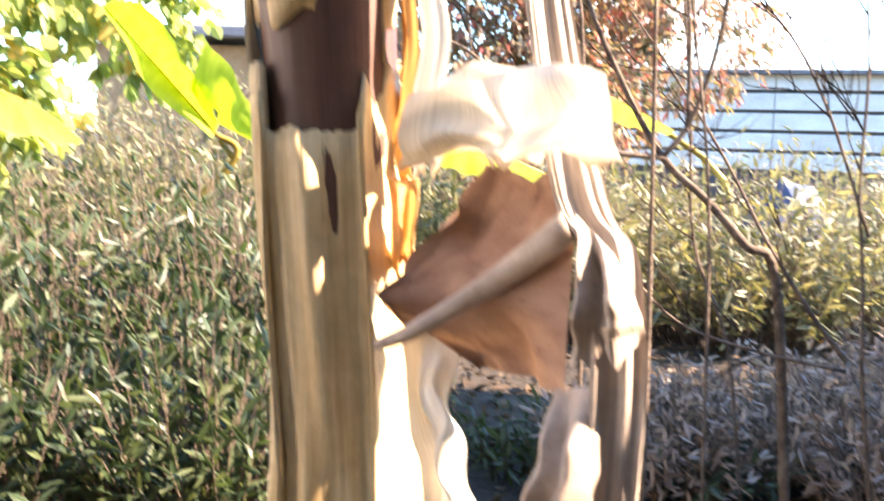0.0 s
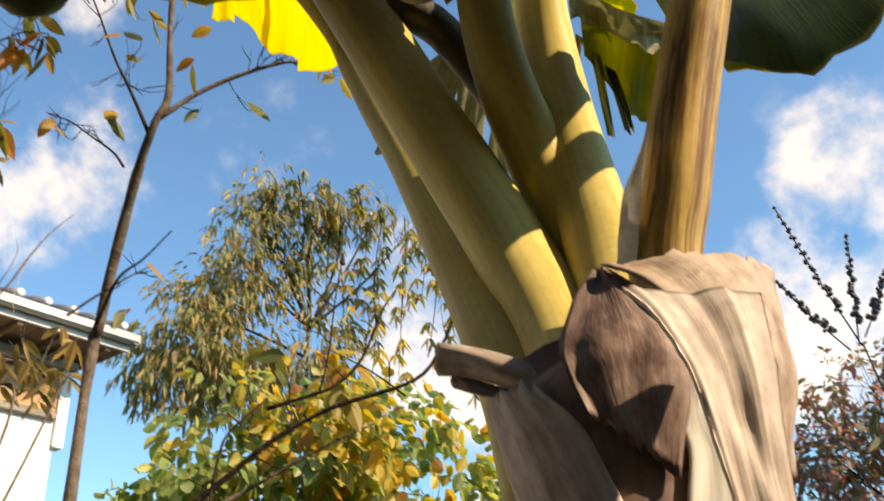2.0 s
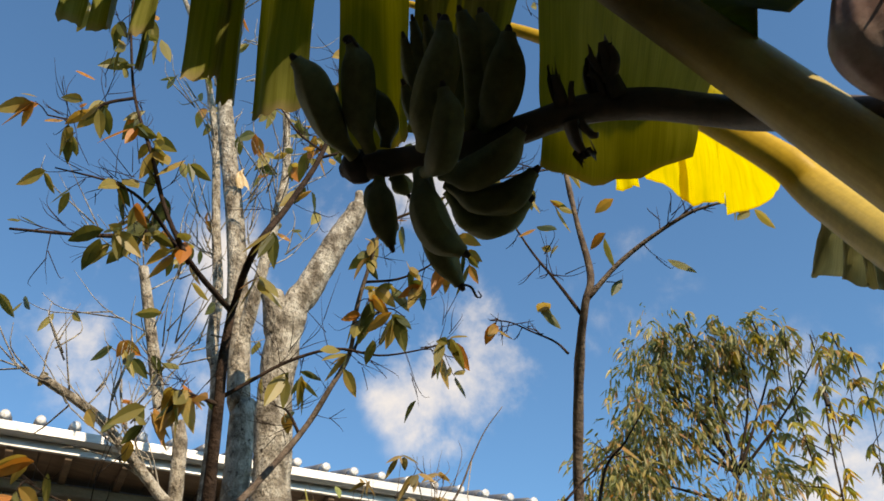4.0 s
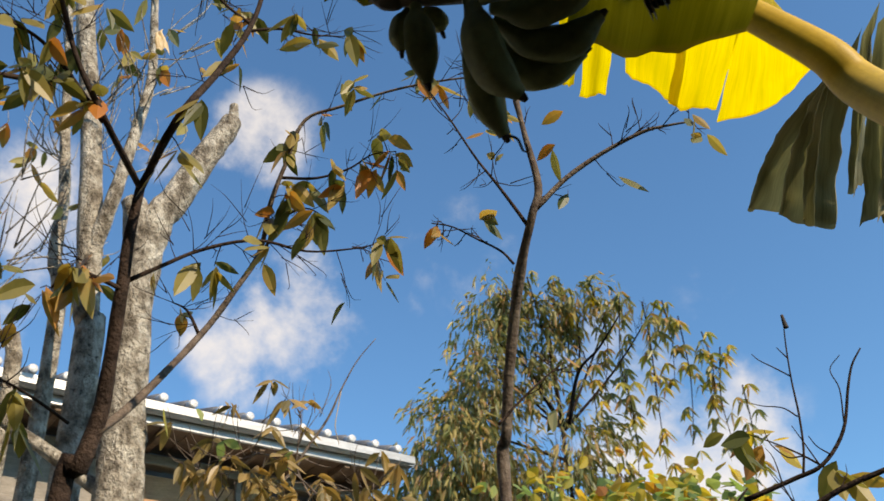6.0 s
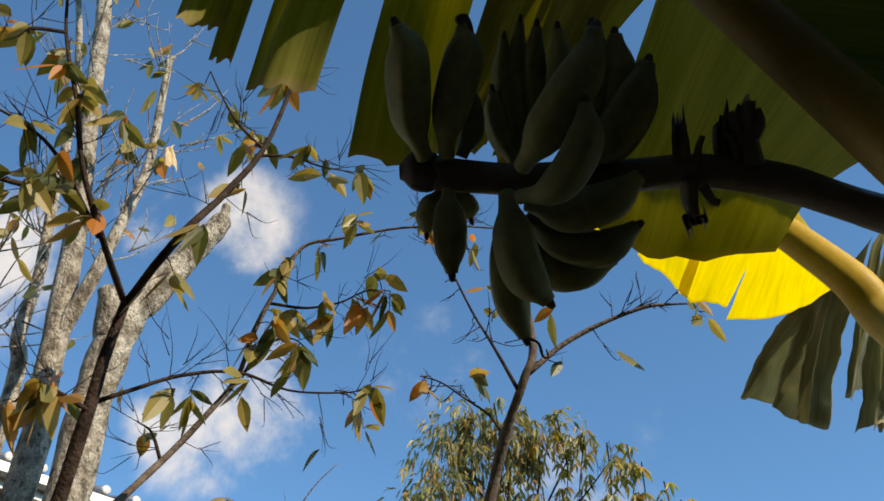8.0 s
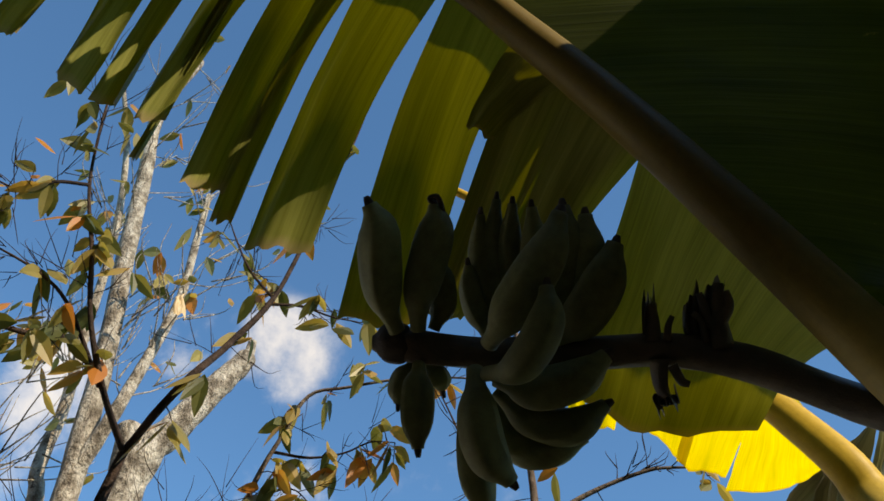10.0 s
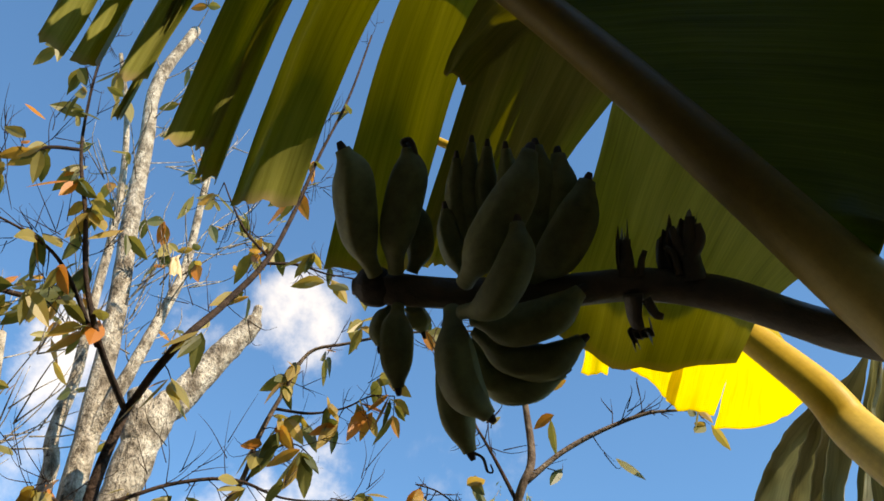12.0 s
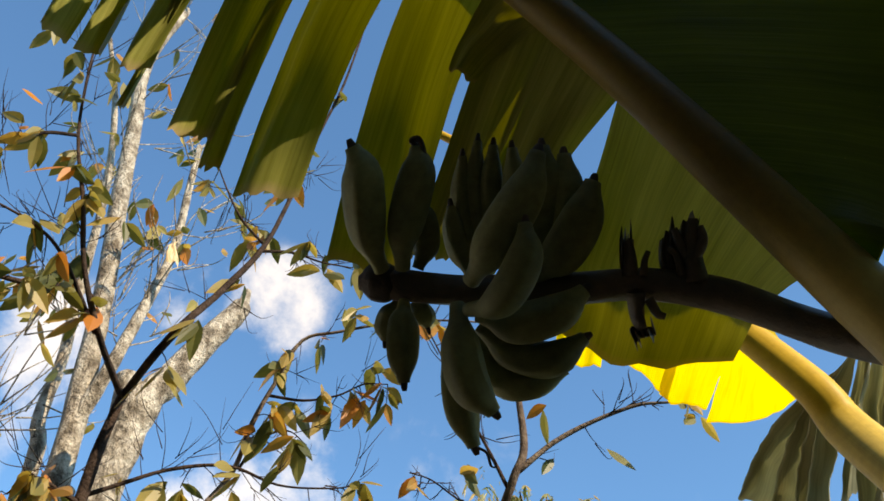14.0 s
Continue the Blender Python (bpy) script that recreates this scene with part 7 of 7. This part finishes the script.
for k, (root, tip, bulge, mat) in enumerate(FADED):
    part("leaf_strip", blade_mesh("leaf_strip", root, tip, bulge, 60 if k == 0 else 20, 22, 0.034 if k == 0 else 0.014, 0.05, 90 + k, 0.04, 0.010, 22.0 if k == 0 else 12.0), mat, leaf_b, "limp folded grey-green leaf strip")
HANGING = [  # root line, tip line, bulge, material
    ([(0.068, 1.156, 2.671), (0.127, 1.199, 2.660), (0.186, 1.253, 2.634)], [(0.047, 1.238, 2.634), (0.089, 1.348, 2.574), (0.111, 1.393, 2.547)], (0, 0.0, 0.01), M_BLADE_WAXY),
    ([(0.064, 1.111, 2.692), (0.117, 1.170, 2.654), (0.190, 1.229, 2.633)], [(0.051, 1.157, 2.646), (0.108, 1.206, 2.625), (0.173, 1.262, 2.600)], (0, 0.0, 0.01), M_BLADE_GREY),
    ([(0.076, 1.113, 2.756), (0.113, 1.160, 2.740), (0.147, 1.231, 2.689)], [(0.055, 1.149, 2.707), (0.086, 1.194, 2.690), (0.141, 1.234, 2.679)], (0, 0.0, 0.01), M_BLADE_OLD),
    ([(0.057, 1.237, 2.645), (0.071, 1.251, 2.636)], [(0.046, 1.337, 2.535), (0.057, 1.346, 2.530)], (0, 0.0, 0.01), M_BLADE_WAXY),
    ([(0.072, 1.261, 2.624), (0.086, 1.275, 2.615)], [(0.074, 1.351, 2.537), (0.088, 1.353, 2.547)], (0, 0.0, 0.01), M_BLADE_SHADED),
    ([(0.048, 1.190, 2.645), (0.060, 1.203, 2.637)], [(0.033, 1.213, 2.600), (0.043, 1.218, 2.602)], (0, 0.0, 0.01), M_SHEATH_PALE),
    ([(0.076, 1.109, 2.705), (0.125, 1.135, 2.709), (0.174, 1.161, 2.714)], [(0.080, 1.106, 2.693), (0.131, 1.137, 2.673), (0.174, 1.181, 2.667)], (0, 0.0, 0.01), M_SHEATH),
]
for k, (root, tip, bulge, mat) in enumerate(HANGING):
    part("leaf_strip", blade_mesh("leaf_strip", root, tip, bulge, 12, 10, 0.01, 0.02, 110 + k, 0.01), mat, leaf_c, "hanging torn leaf piece")
part("leaf_half", blade_mesh("leaf_half", [(0.260, 0.803, 2.275), (0.279, 0.806, 2.349), (0.319, 0.802, 2.504)], [(0.255, 1.106, 2.423), (0.383, 1.160, 2.425), (0.510, 1.180, 2.540)], (0, 0, 0.02), 14, 12, 0.008, 0.03, 120), M_BLADE_SHADED, leaf_d, "dark green leaf half")
part("leaf_half", blade_mesh("leaf_half", [(0.241, 0.810, 2.267), (0.264, 0.802, 2.353), (0.308, 0.799, 2.508)], [(0.206, 1.013, 2.459), (0.179, 0.984, 2.563), (0.160, 0.926, 2.748)], (0, 0, 0.02), 14, 10, 0.008, 0.02, 121), M_BLADE_SHADED, leaf_d, "green leaf half")

# flower stalk, bunch and the pink bract in the crown
PED = [(0.115, 0.85, 1.86)] + [(0.07, 1.019, 2.146), (0.033, 1.066, 2.247), (0.004, 1.06, 2.343)] + [(-0.079, 0.958, 2.519), (-0.157, 0.908, 2.570)] + [(-0.297, 0.888, 2.685), (-0.384, 0.841, 2.752), (-0.478, 0.790, 2.789), (-0.583, 0.738, 2.796), (-0.705, 0.661, 2.797), (-0.770, 0.607, 2.799), (-0.802, 0.586, 2.807)]
ped = part("peduncle", tube("peduncle", PED, 0.026, 0.022, 14, 0.22, 6, None, 7), M_PEDUNCLE, plant, "dark curved flower stalk carrying the bunch")
end, back = Vector(PED[-1]), Vector(PED[-2])
away = (end - back).normalized()
stub = banana_mesh("stalk_end", [tuple(end - away * 0.045), tuple(end - away * 0.02), tuple(end + away * 0.004 - Vector((0, 0, 0.003))), tuple(end + away * 0.026 - Vector((0, 0, 0.008)))], 0.0265, 77)
part("stalk_end", stub, M_TIP, ped)
SCARS = [
    ([(-0.493, 0.765, 2.793), (-0.482, 0.749, 2.812), (-0.475, 0.733, 2.828)], 0.012), ([(-0.475, 0.766, 2.784), (-0.466, 0.756, 2.798), (-0.455, 0.749, 2.807)], 0.006),
    ([(-0.415, 0.801, 2.769), (-0.404, 0.777, 2.796), (-0.385, 0.747, 2.828)], 0.015), ([(-0.429, 0.789, 2.777), (-0.424, 0.770, 2.797), (-0.431, 0.758, 2.807)], 0.007), ([(-0.413, 0.779, 2.792), (-0.413, 0.760, 2.809), (-0.412, 0.745, 2.823)], 0.008),
    ([(-0.491, 0.777, 2.769), (-0.502, 0.795, 2.746), (-0.504, 0.808, 2.732)], 0.014), ([(-0.479, 0.781, 2.755), (-0.476, 0.797, 2.740), (-0.468, 0.804, 2.735)], 0.008), ([(-0.416, 0.783, 2.787), (-0.387, 0.772, 2.804), (-0.381, 0.757, 2.820)], 0.010),
]
for k, (pts, r) in enumerate(SCARS):
    part("bract_scar", tube("bract_scar", pts, r, r * 0.55, 8, 0.5, 5, None, k), M_PEDUNCLE, ped)
FANS = [
    ([(-0.454, 0.786, 2.790), (-0.416, 0.807, 2.783)], [(-0.441, 0.764, 2.834), (-0.413, 0.760, 2.845), (-0.379, 0.763, 2.852)]),
    ([(-0.503, 0.758, 2.798), (-0.484, 0.769, 2.795)], [(-0.482, 0.733, 2.847), (-0.466, 0.742, 2.838)]),
    ([(-0.518, 0.805, 2.742), (-0.492, 0.819, 2.738)], [(-0.521, 0.818, 2.727), (-0.495, 0.829, 2.727)]),
]
for k, (root, tip) in enumerate(FANS):
    part("bract_scar", blade_mesh("bract_scar", root, tip, (0, -0.008, 0), 22, 10, 0.006, 0.05, 140 + k, 0.008, 0.006, 26.0), M_PEDUNCLE, ped, "frayed dry brown bract")
FINGERS = [
    ([(-0.777, 0.568, 2.800), (-0.763, 0.521, 2.813), (-0.737, 0.476, 2.834), (-0.718, 0.444, 2.853), (-0.714, 0.414, 2.870)], 0.0265),
    ([(-0.751, 0.581, 2.799), (-0.723, 0.543, 2.817), (-0.688, 0.514, 2.849), (-0.664, 0.495, 2.872), (-0.654, 0.478, 2.895)], 0.0252),
    ([(-0.744, 0.606, 2.816), (-0.721, 0.593, 2.839), (-0.708, 0.569, 2.862), (-0.702, 0.548, 2.881)], 0.0198),
    ([(-0.771, 0.614, 2.771), (-0.772, 0.617, 2.727), (-0.781, 0.631, 2.691), (-0.791, 0.652, 2.661)], 0.0204),
    ([(-0.792, 0.627, 2.796), (-0.809, 0.632, 2.782), (-0.821, 0.638, 2.766), (-0.830, 0.648, 2.753)], 0.0169),
    ([(-0.778, 0.641, 2.797), (-0.774, 0.654, 2.788), (-0.772, 0.665, 2.779), (-0.774, 0.674, 2.771)], 0.0161),
    ([(-0.695, 0.668, 2.826), (-0.701, 0.649, 2.864), (-0.698, 0.627, 2.895), (-0.688, 0.604, 2.917)], 0.0165),
    ([(-0.692, 0.681, 2.845), (-0.690, 0.650, 2.896), (-0.675, 0.612, 2.943), (-0.648, 0.575, 2.978)], 0.0159),
    ([(-0.684, 0.685, 2.846), (-0.672, 0.656, 2.902), (-0.652, 0.615, 2.953), (-0.619, 0.573, 2.992)], 0.0159),
    ([(-0.667, 0.681, 2.845), (-0.646, 0.658, 2.898), (-0.628, 0.624, 2.943), (-0.600, 0.586, 2.981)], 0.0174),
    ([(-0.651, 0.683, 2.837), (-0.622, 0.666, 2.890), (-0.594, 0.632, 2.926), (-0.573, 0.594, 2.962)], 0.0187),
    ([(-0.632, 0.689, 2.814), (-0.580, 0.671, 2.840), (-0.542, 0.636, 2.882), (-0.524, 0.595, 2.929)], 0.0250),
    ([(-0.617, 0.702, 2.810), (-0.562, 0.686, 2.834), (-0.523, 0.653, 2.873), (-0.503, 0.619, 2.920)], 0.0256),
    ([(-0.607, 0.701, 2.801), (-0.561, 0.690, 2.809), (-0.513, 0.667, 2.830), (-0.477, 0.646, 2.869)], 0.0296),
    ([(-0.658, 0.617, 2.753), (-0.613, 0.588, 2.750), (-0.567, 0.569, 2.765), (-0.530, 0.557, 2.796), (-0.502, 0.541, 2.837)], 0.0277),
    ([(-0.670, 0.629, 2.715), (-0.620, 0.614, 2.686), (-0.578, 0.596, 2.691), (-0.551, 0.581, 2.713), (-0.540, 0.565, 2.744)], 0.0227),
    ([(-0.683, 0.671, 2.746), (-0.638, 0.694, 2.723), (-0.584, 0.708, 2.723), (-0.540, 0.714, 2.750)], 0.0267),
    ([(-0.696, 0.692, 2.747), (-0.666, 0.735, 2.712), (-0.619, 0.759, 2.700), (-0.574, 0.770, 2.723)], 0.0242),
    ([(-0.712, 0.708, 2.752), (-0.708, 0.754, 2.711), (-0.674, 0.786, 2.699), (-0.622, 0.800, 2.713)], 0.0242),
    ([(-0.693, 0.636, 2.740), (-0.693, 0.648, 2.672), (-0.694, 0.672, 2.628), (-0.685, 0.711, 2.606)], 0.0265),
    ([(-0.711, 0.664, 2.762), (-0.729, 0.688, 2.686), (-0.740, 0.714, 2.636), (-0.741, 0.748, 2.595)], 0.0231),
]
for k, (pts, r) in enumerate(FINGERS):
    me = banana_mesh("banana", pts, r, k)
    me.materials.append(M_BANANA)
    finger = part("banana", me, M_BANANA, ped, "green banana" if k else "green banana finger with dark tip")
    a, b = Vector(pts[-2]), Vector(pts[-1])
    d = (b - a).normalized()
    part("flower_remnant", tube("flower_remnant", [b - d * 0.004, b + d * 0.006, b + d * 0.011], r * 0.3, r * 0.14, 7, 0.3, 3), M_TIP, finger)
part("flower_remnant", tube("flower_remnant", [(-0.653, 0.477, 2.892), (-0.655, 0.465, 2.896), (-0.643, 0.467, 2.894), (-0.645, 0.483, 2.882), (-0.653, 0.492, 2.871)], 0.0045, 0.0025, 6, 0.5, 4), M_TIP, ped, "dried black flower thread")
part("flower_remnant", tube("flower_remnant", [(-0.738, 0.750, 2.595), (-0.729, 0.760, 2.588), (-0.730, 0.771, 2.575), (-0.725, 0.776, 2.575), (-0.723, 0.768, 2.581)], 0.0025, 0.001, 6, 0.5, 4), M_TIP, ped, "dried black flower thread")


def bract_mesh():
    c, ax = Vector((-0.058, 0.836, 2.597)), Vector((0.22, -0.12, 0.95)).normalized()
    bm = bmesh.new()
    bmesh.ops.create_uvsphere(bm, u_segments=64, v_segments=28, radius=1.0)
    for v in bm.verts:
        p = v.co
        ang = math.atan2(p.y, p.x)
        r = 0.066 * (1 - 0.36 * p.z - 0.14 * p.z * p.z) * (1 + 0.06 * math.sin(3 * ang + 1.2 * p.z) + 0.012 * math.sin(13 * ang + 3 * p.z) + 0.05 * noise.noise(p * 1.8))
        v.co = Vector((p.x * r, p.y * r * 0.8, p.z * (0.145 if p.z > 0 else 0.108)))
    me = bpy.data.meshes.new("bract")
    bm.to_mesh(me)
    bm.free()
    me.polygons.foreach_set("use_smooth", [True] * len(me.polygons))
    me.transform(Matrix.Translation(c) @ ax.to_track_quat("Z", "Y").to_matrix().to_4x4())
    return me


bract = part("bract", bract_mesh(), M_BRACT, plant, "dusky pink and grey bract with torn rims")
part("dry_flap", blade_mesh("dry_flap", [(-0.031, 0.801, 2.592), (-0.015, 0.835, 2.573)], [(0.051, 0.789, 2.653), (0.060, 0.808, 2.641)], (0, -0.01, 0), 10, 14, 0.005, 0.03, 5, 0.008, 0.004), M_SHEATH_BROWN, bract, "brown dry flap")
part("dry_flap", blade_mesh("dry_flap", [(0.018, 0.786, 2.617), (0.027, 0.805, 2.606)], [(0.040, 0.776, 2.641), (0.049, 0.793, 2.632)], (0, -0.01, 0), 10, 14, 0.005, 0.03, 7, 0.008, 0.004), M_PETIOLE_GOLD, bract, "orange dry flap")
part("dry_flap", blade_mesh("dry_flap", [(-0.062, 0.824, 2.525), (-0.035, 0.841, 2.532)], [(-0.055, 0.841, 2.509), (-0.046, 0.844, 2.514)], (0, -0.01, 0), 10, 14, 0.005, 0.03, 8, 0.008, 0.004), M_PETIOLE_GOLD, bract, "yellow torn flap")
part("dry_flap", blade_mesh("dry_flap", [(0.001, 0.803, 2.593), (0.010, 0.810, 2.595)], [(-0.011, 0.819, 2.567), (-0.001, 0.824, 2.571)], (0, -0.01, 0), 10, 14, 0.005, 0.03, 7, 0.008, 0.004), M_PAPER, bract, "pale curled rim")
part("dry_flap", blade_mesh("dry_flap", [(-0.092, 0.833, 2.514), (-0.073, 0.851, 2.513)], [(-0.090, 0.838, 2.503), (-0.077, 0.849, 2.503)], (0, -0.01, 0), 10, 14, 0.005, 0.03, 10, 0.008, 0.004), M_PAPER, bract, "pale curled rim")
part("dry_flap", blade_mesh("dry_flap", [(-0.033, 0.913, 2.604), (-0.016, 0.917, 2.615)], [(-0.083, 0.933, 2.556), (-0.046, 0.959, 2.564)], (0, -0.01, 0), 10, 14, 0.005, 0.03, 9, 0.008, 0.004), M_PETIOLE, bract, "pale broken sheath")

# younger banana plants farther back
def young_leaf(foot, points, width, mat, label, seed, notch=0.0):
    """A small plant: stem, midrib and a blade that falls to both sides of it."""
    young = thing("young_banana_plant", (foot[0], foot[1], 0), label, "banana plant", "young banana plants")
    rib = smooth_line(points, 6)
    limb_part("stalk", [(foot[0], foot[1], -0.05), (foot[0], foot[1], points[0][2] * 0.6), points[0]], 0.035, 0.015, M_PETIOLE, young, 9, 0.05, seed)
    limb_part("midrib", points, 0.014, 0.004, M_PETIOLE, young, 8, 0.02, seed, per=6)
    n = len(rib)
    for s in (-1, 1):
        V, U, F, m = [], [], [], 6
        for i, c in enumerate(rib):
            t = i / (n - 1)
            tan = (rib[min(i + 1, n - 1)] - rib[max(i - 1, 0)]).normalized()
            side = tan.cross(Vector((0, 0, 1))).normalized() * s
            w = width * (math.sin(math.pi * min(1, 0.08 + 0.92 * t)) ** 0.6)
            for j in range(m + 1):
                v = j / m
                V.append(c + side * w * v - Vector((0, 0, 1)) * w * (0.25 * v + 0.75 * v * v) + Vector((0, 0, 0.012 * math.sin(t * 40 + seed) * v)))
                U.append((t, v))
        for i in range(n - 1):
            for j in range(m):
                F.append((i * (m + 1) + j, i * (m + 1) + j + 1, (i + 1) * (m + 1) + j + 1, (i + 1) * (m + 1) + j))
        part("leaf_half", mesh_from("leaf_half", V, F, U), mat, young)


young_leaf((-3.2, 4.3), [(-2.840, 4.082, 1.133), (-2.661, 4.335, 1.334), (-2.464, 4.464, 1.484), (-2.277, 4.574, 1.532), (-2.054, 4.692, 1.486), (-1.872, 4.778, 1.389), (-1.711, 4.847, 1.244)], 0.22, M_BLADE_YOUNG, "young banana plant with one arching bright green leaf", 1)
folded = thing("young_banana_plant", (-1.55, 5.1, 0), "young banana plant with a folded bright yellow-green leaf", "banana plant", "young banana plants")
FOLD_RIB = [(-1.619, 4.946, 1.958), (-1.442, 4.978, 1.749), (-1.264, 5.014, 1.545), (-1.061, 5.020, 1.307), (-0.958, 5.046, 1.164)]
limb_part("stalk", [(-1.55, 5.1, -0.05), (-1.5, 5.1, 0.6)] + FOLD_RIB[::-1][:2], 0.035, 0.015, M_PETIOLE, folded, 9, 0.05, 2)
limb_part("midrib", FOLD_RIB, 0.006, 0.014, M_PETIOLE, folded, 8, 0.02, 2)
part("leaf_half", blade_mesh("leaf_half", FOLD_RIB[:4], [(-1.394, 4.868, 1.963), (-1.260, 4.859, 1.808), (-1.134, 4.844, 1.653), (-0.967, 4.941, 1.410)], (0, -0.03, 0.02), 16, 8, 0.02, 0.03, 11, 0.0), M_BLADE_YOUNG, folded)
part("leaf_half", blade_mesh("leaf_half", FOLD_RIB[:4], [(-1.553, 4.811, 1.899), (-1.421, 4.837, 1.639), (-1.257, 4.860, 1.449), (-1.064, 4.967, 1.274)], (0, -0.02, 0), 16, 6, 0.02, 0.03, 12, 0.0), M_BLADE_YOUNG, folded)
part("leaf_half", blade_mesh("leaf_half", [(-1.152, 4.891, 1.534), (-1.049, 4.919, 1.386), (-0.849, 4.968, 1.273)], [(-1.041, 4.818, 1.789), (-0.917, 4.850, 1.611), (-0.796, 4.928, 1.377)], (0, -0.02, 0), 14, 8, 0.02, 0.03, 13, 0.0), M_BLADE_YOUNG, folded)
young_leaf((1.3, 6.0), [(0.911, 6.086, 1.067), (0.629, 6.112, 1.182), (0.339, 6.125, 1.263), (0.117, 6.125, 1.287), (-0.109, 6.117, 1.237)], 0.18, M_BLADE_YOUNG, "young banana plant with a low bright green leaf", 3)
young_leaf((2.2, 6.6), [(1.007, 6.679, 1.774), (1.235, 6.648, 1.684), (1.492, 6.602, 1.575), (1.810, 6.532, 1.407)], 0.16, M_BLADE_YOUNG, "young banana plant with a drooping green leaf", 4)
near_young = thing("young_banana_plant", (-1.35, 1.9, 0), "young banana plant with an upright furled pale green leaf", "banana plant", "young banana plants")
limb_part("stalk", [(-1.35, 1.9, -0.05), (-1.33, 1.9, 0.8), [(-1.151, 1.670, 1.756)][0]], 0.04, 0.02, M_PETIOLE, near_young, 9, 0.05, 2)
part("leaf_half", blade_mesh("leaf_half", [(-1.138, 1.681, 1.943), (-1.136, 1.683, 1.755), (-1.135, 1.684, 1.483)], [(-1.045, 1.695, 1.932), (-1.060, 1.682, 1.749), (-1.090, 1.657, 1.484)], (0, 0, 0), 14, 8, 0.004, 0.006, 3), M_BLADE_YOUNG, near_young, "pale green leaf half")
part("leaf_half", blade_mesh("leaf_half", [(-1.138, 1.681, 1.943), (-1.136, 1.683, 1.755), (-1.135, 1.684, 1.483)], [(-1.122, 1.628, 1.957), (-1.145, 1.607, 1.776), (-1.135, 1.616, 1.491)], (0, 0, 0), 14, 8, 0.004, 0.006, 4), M_BLADE_YOUNG, near_young, "bright green leaf half")
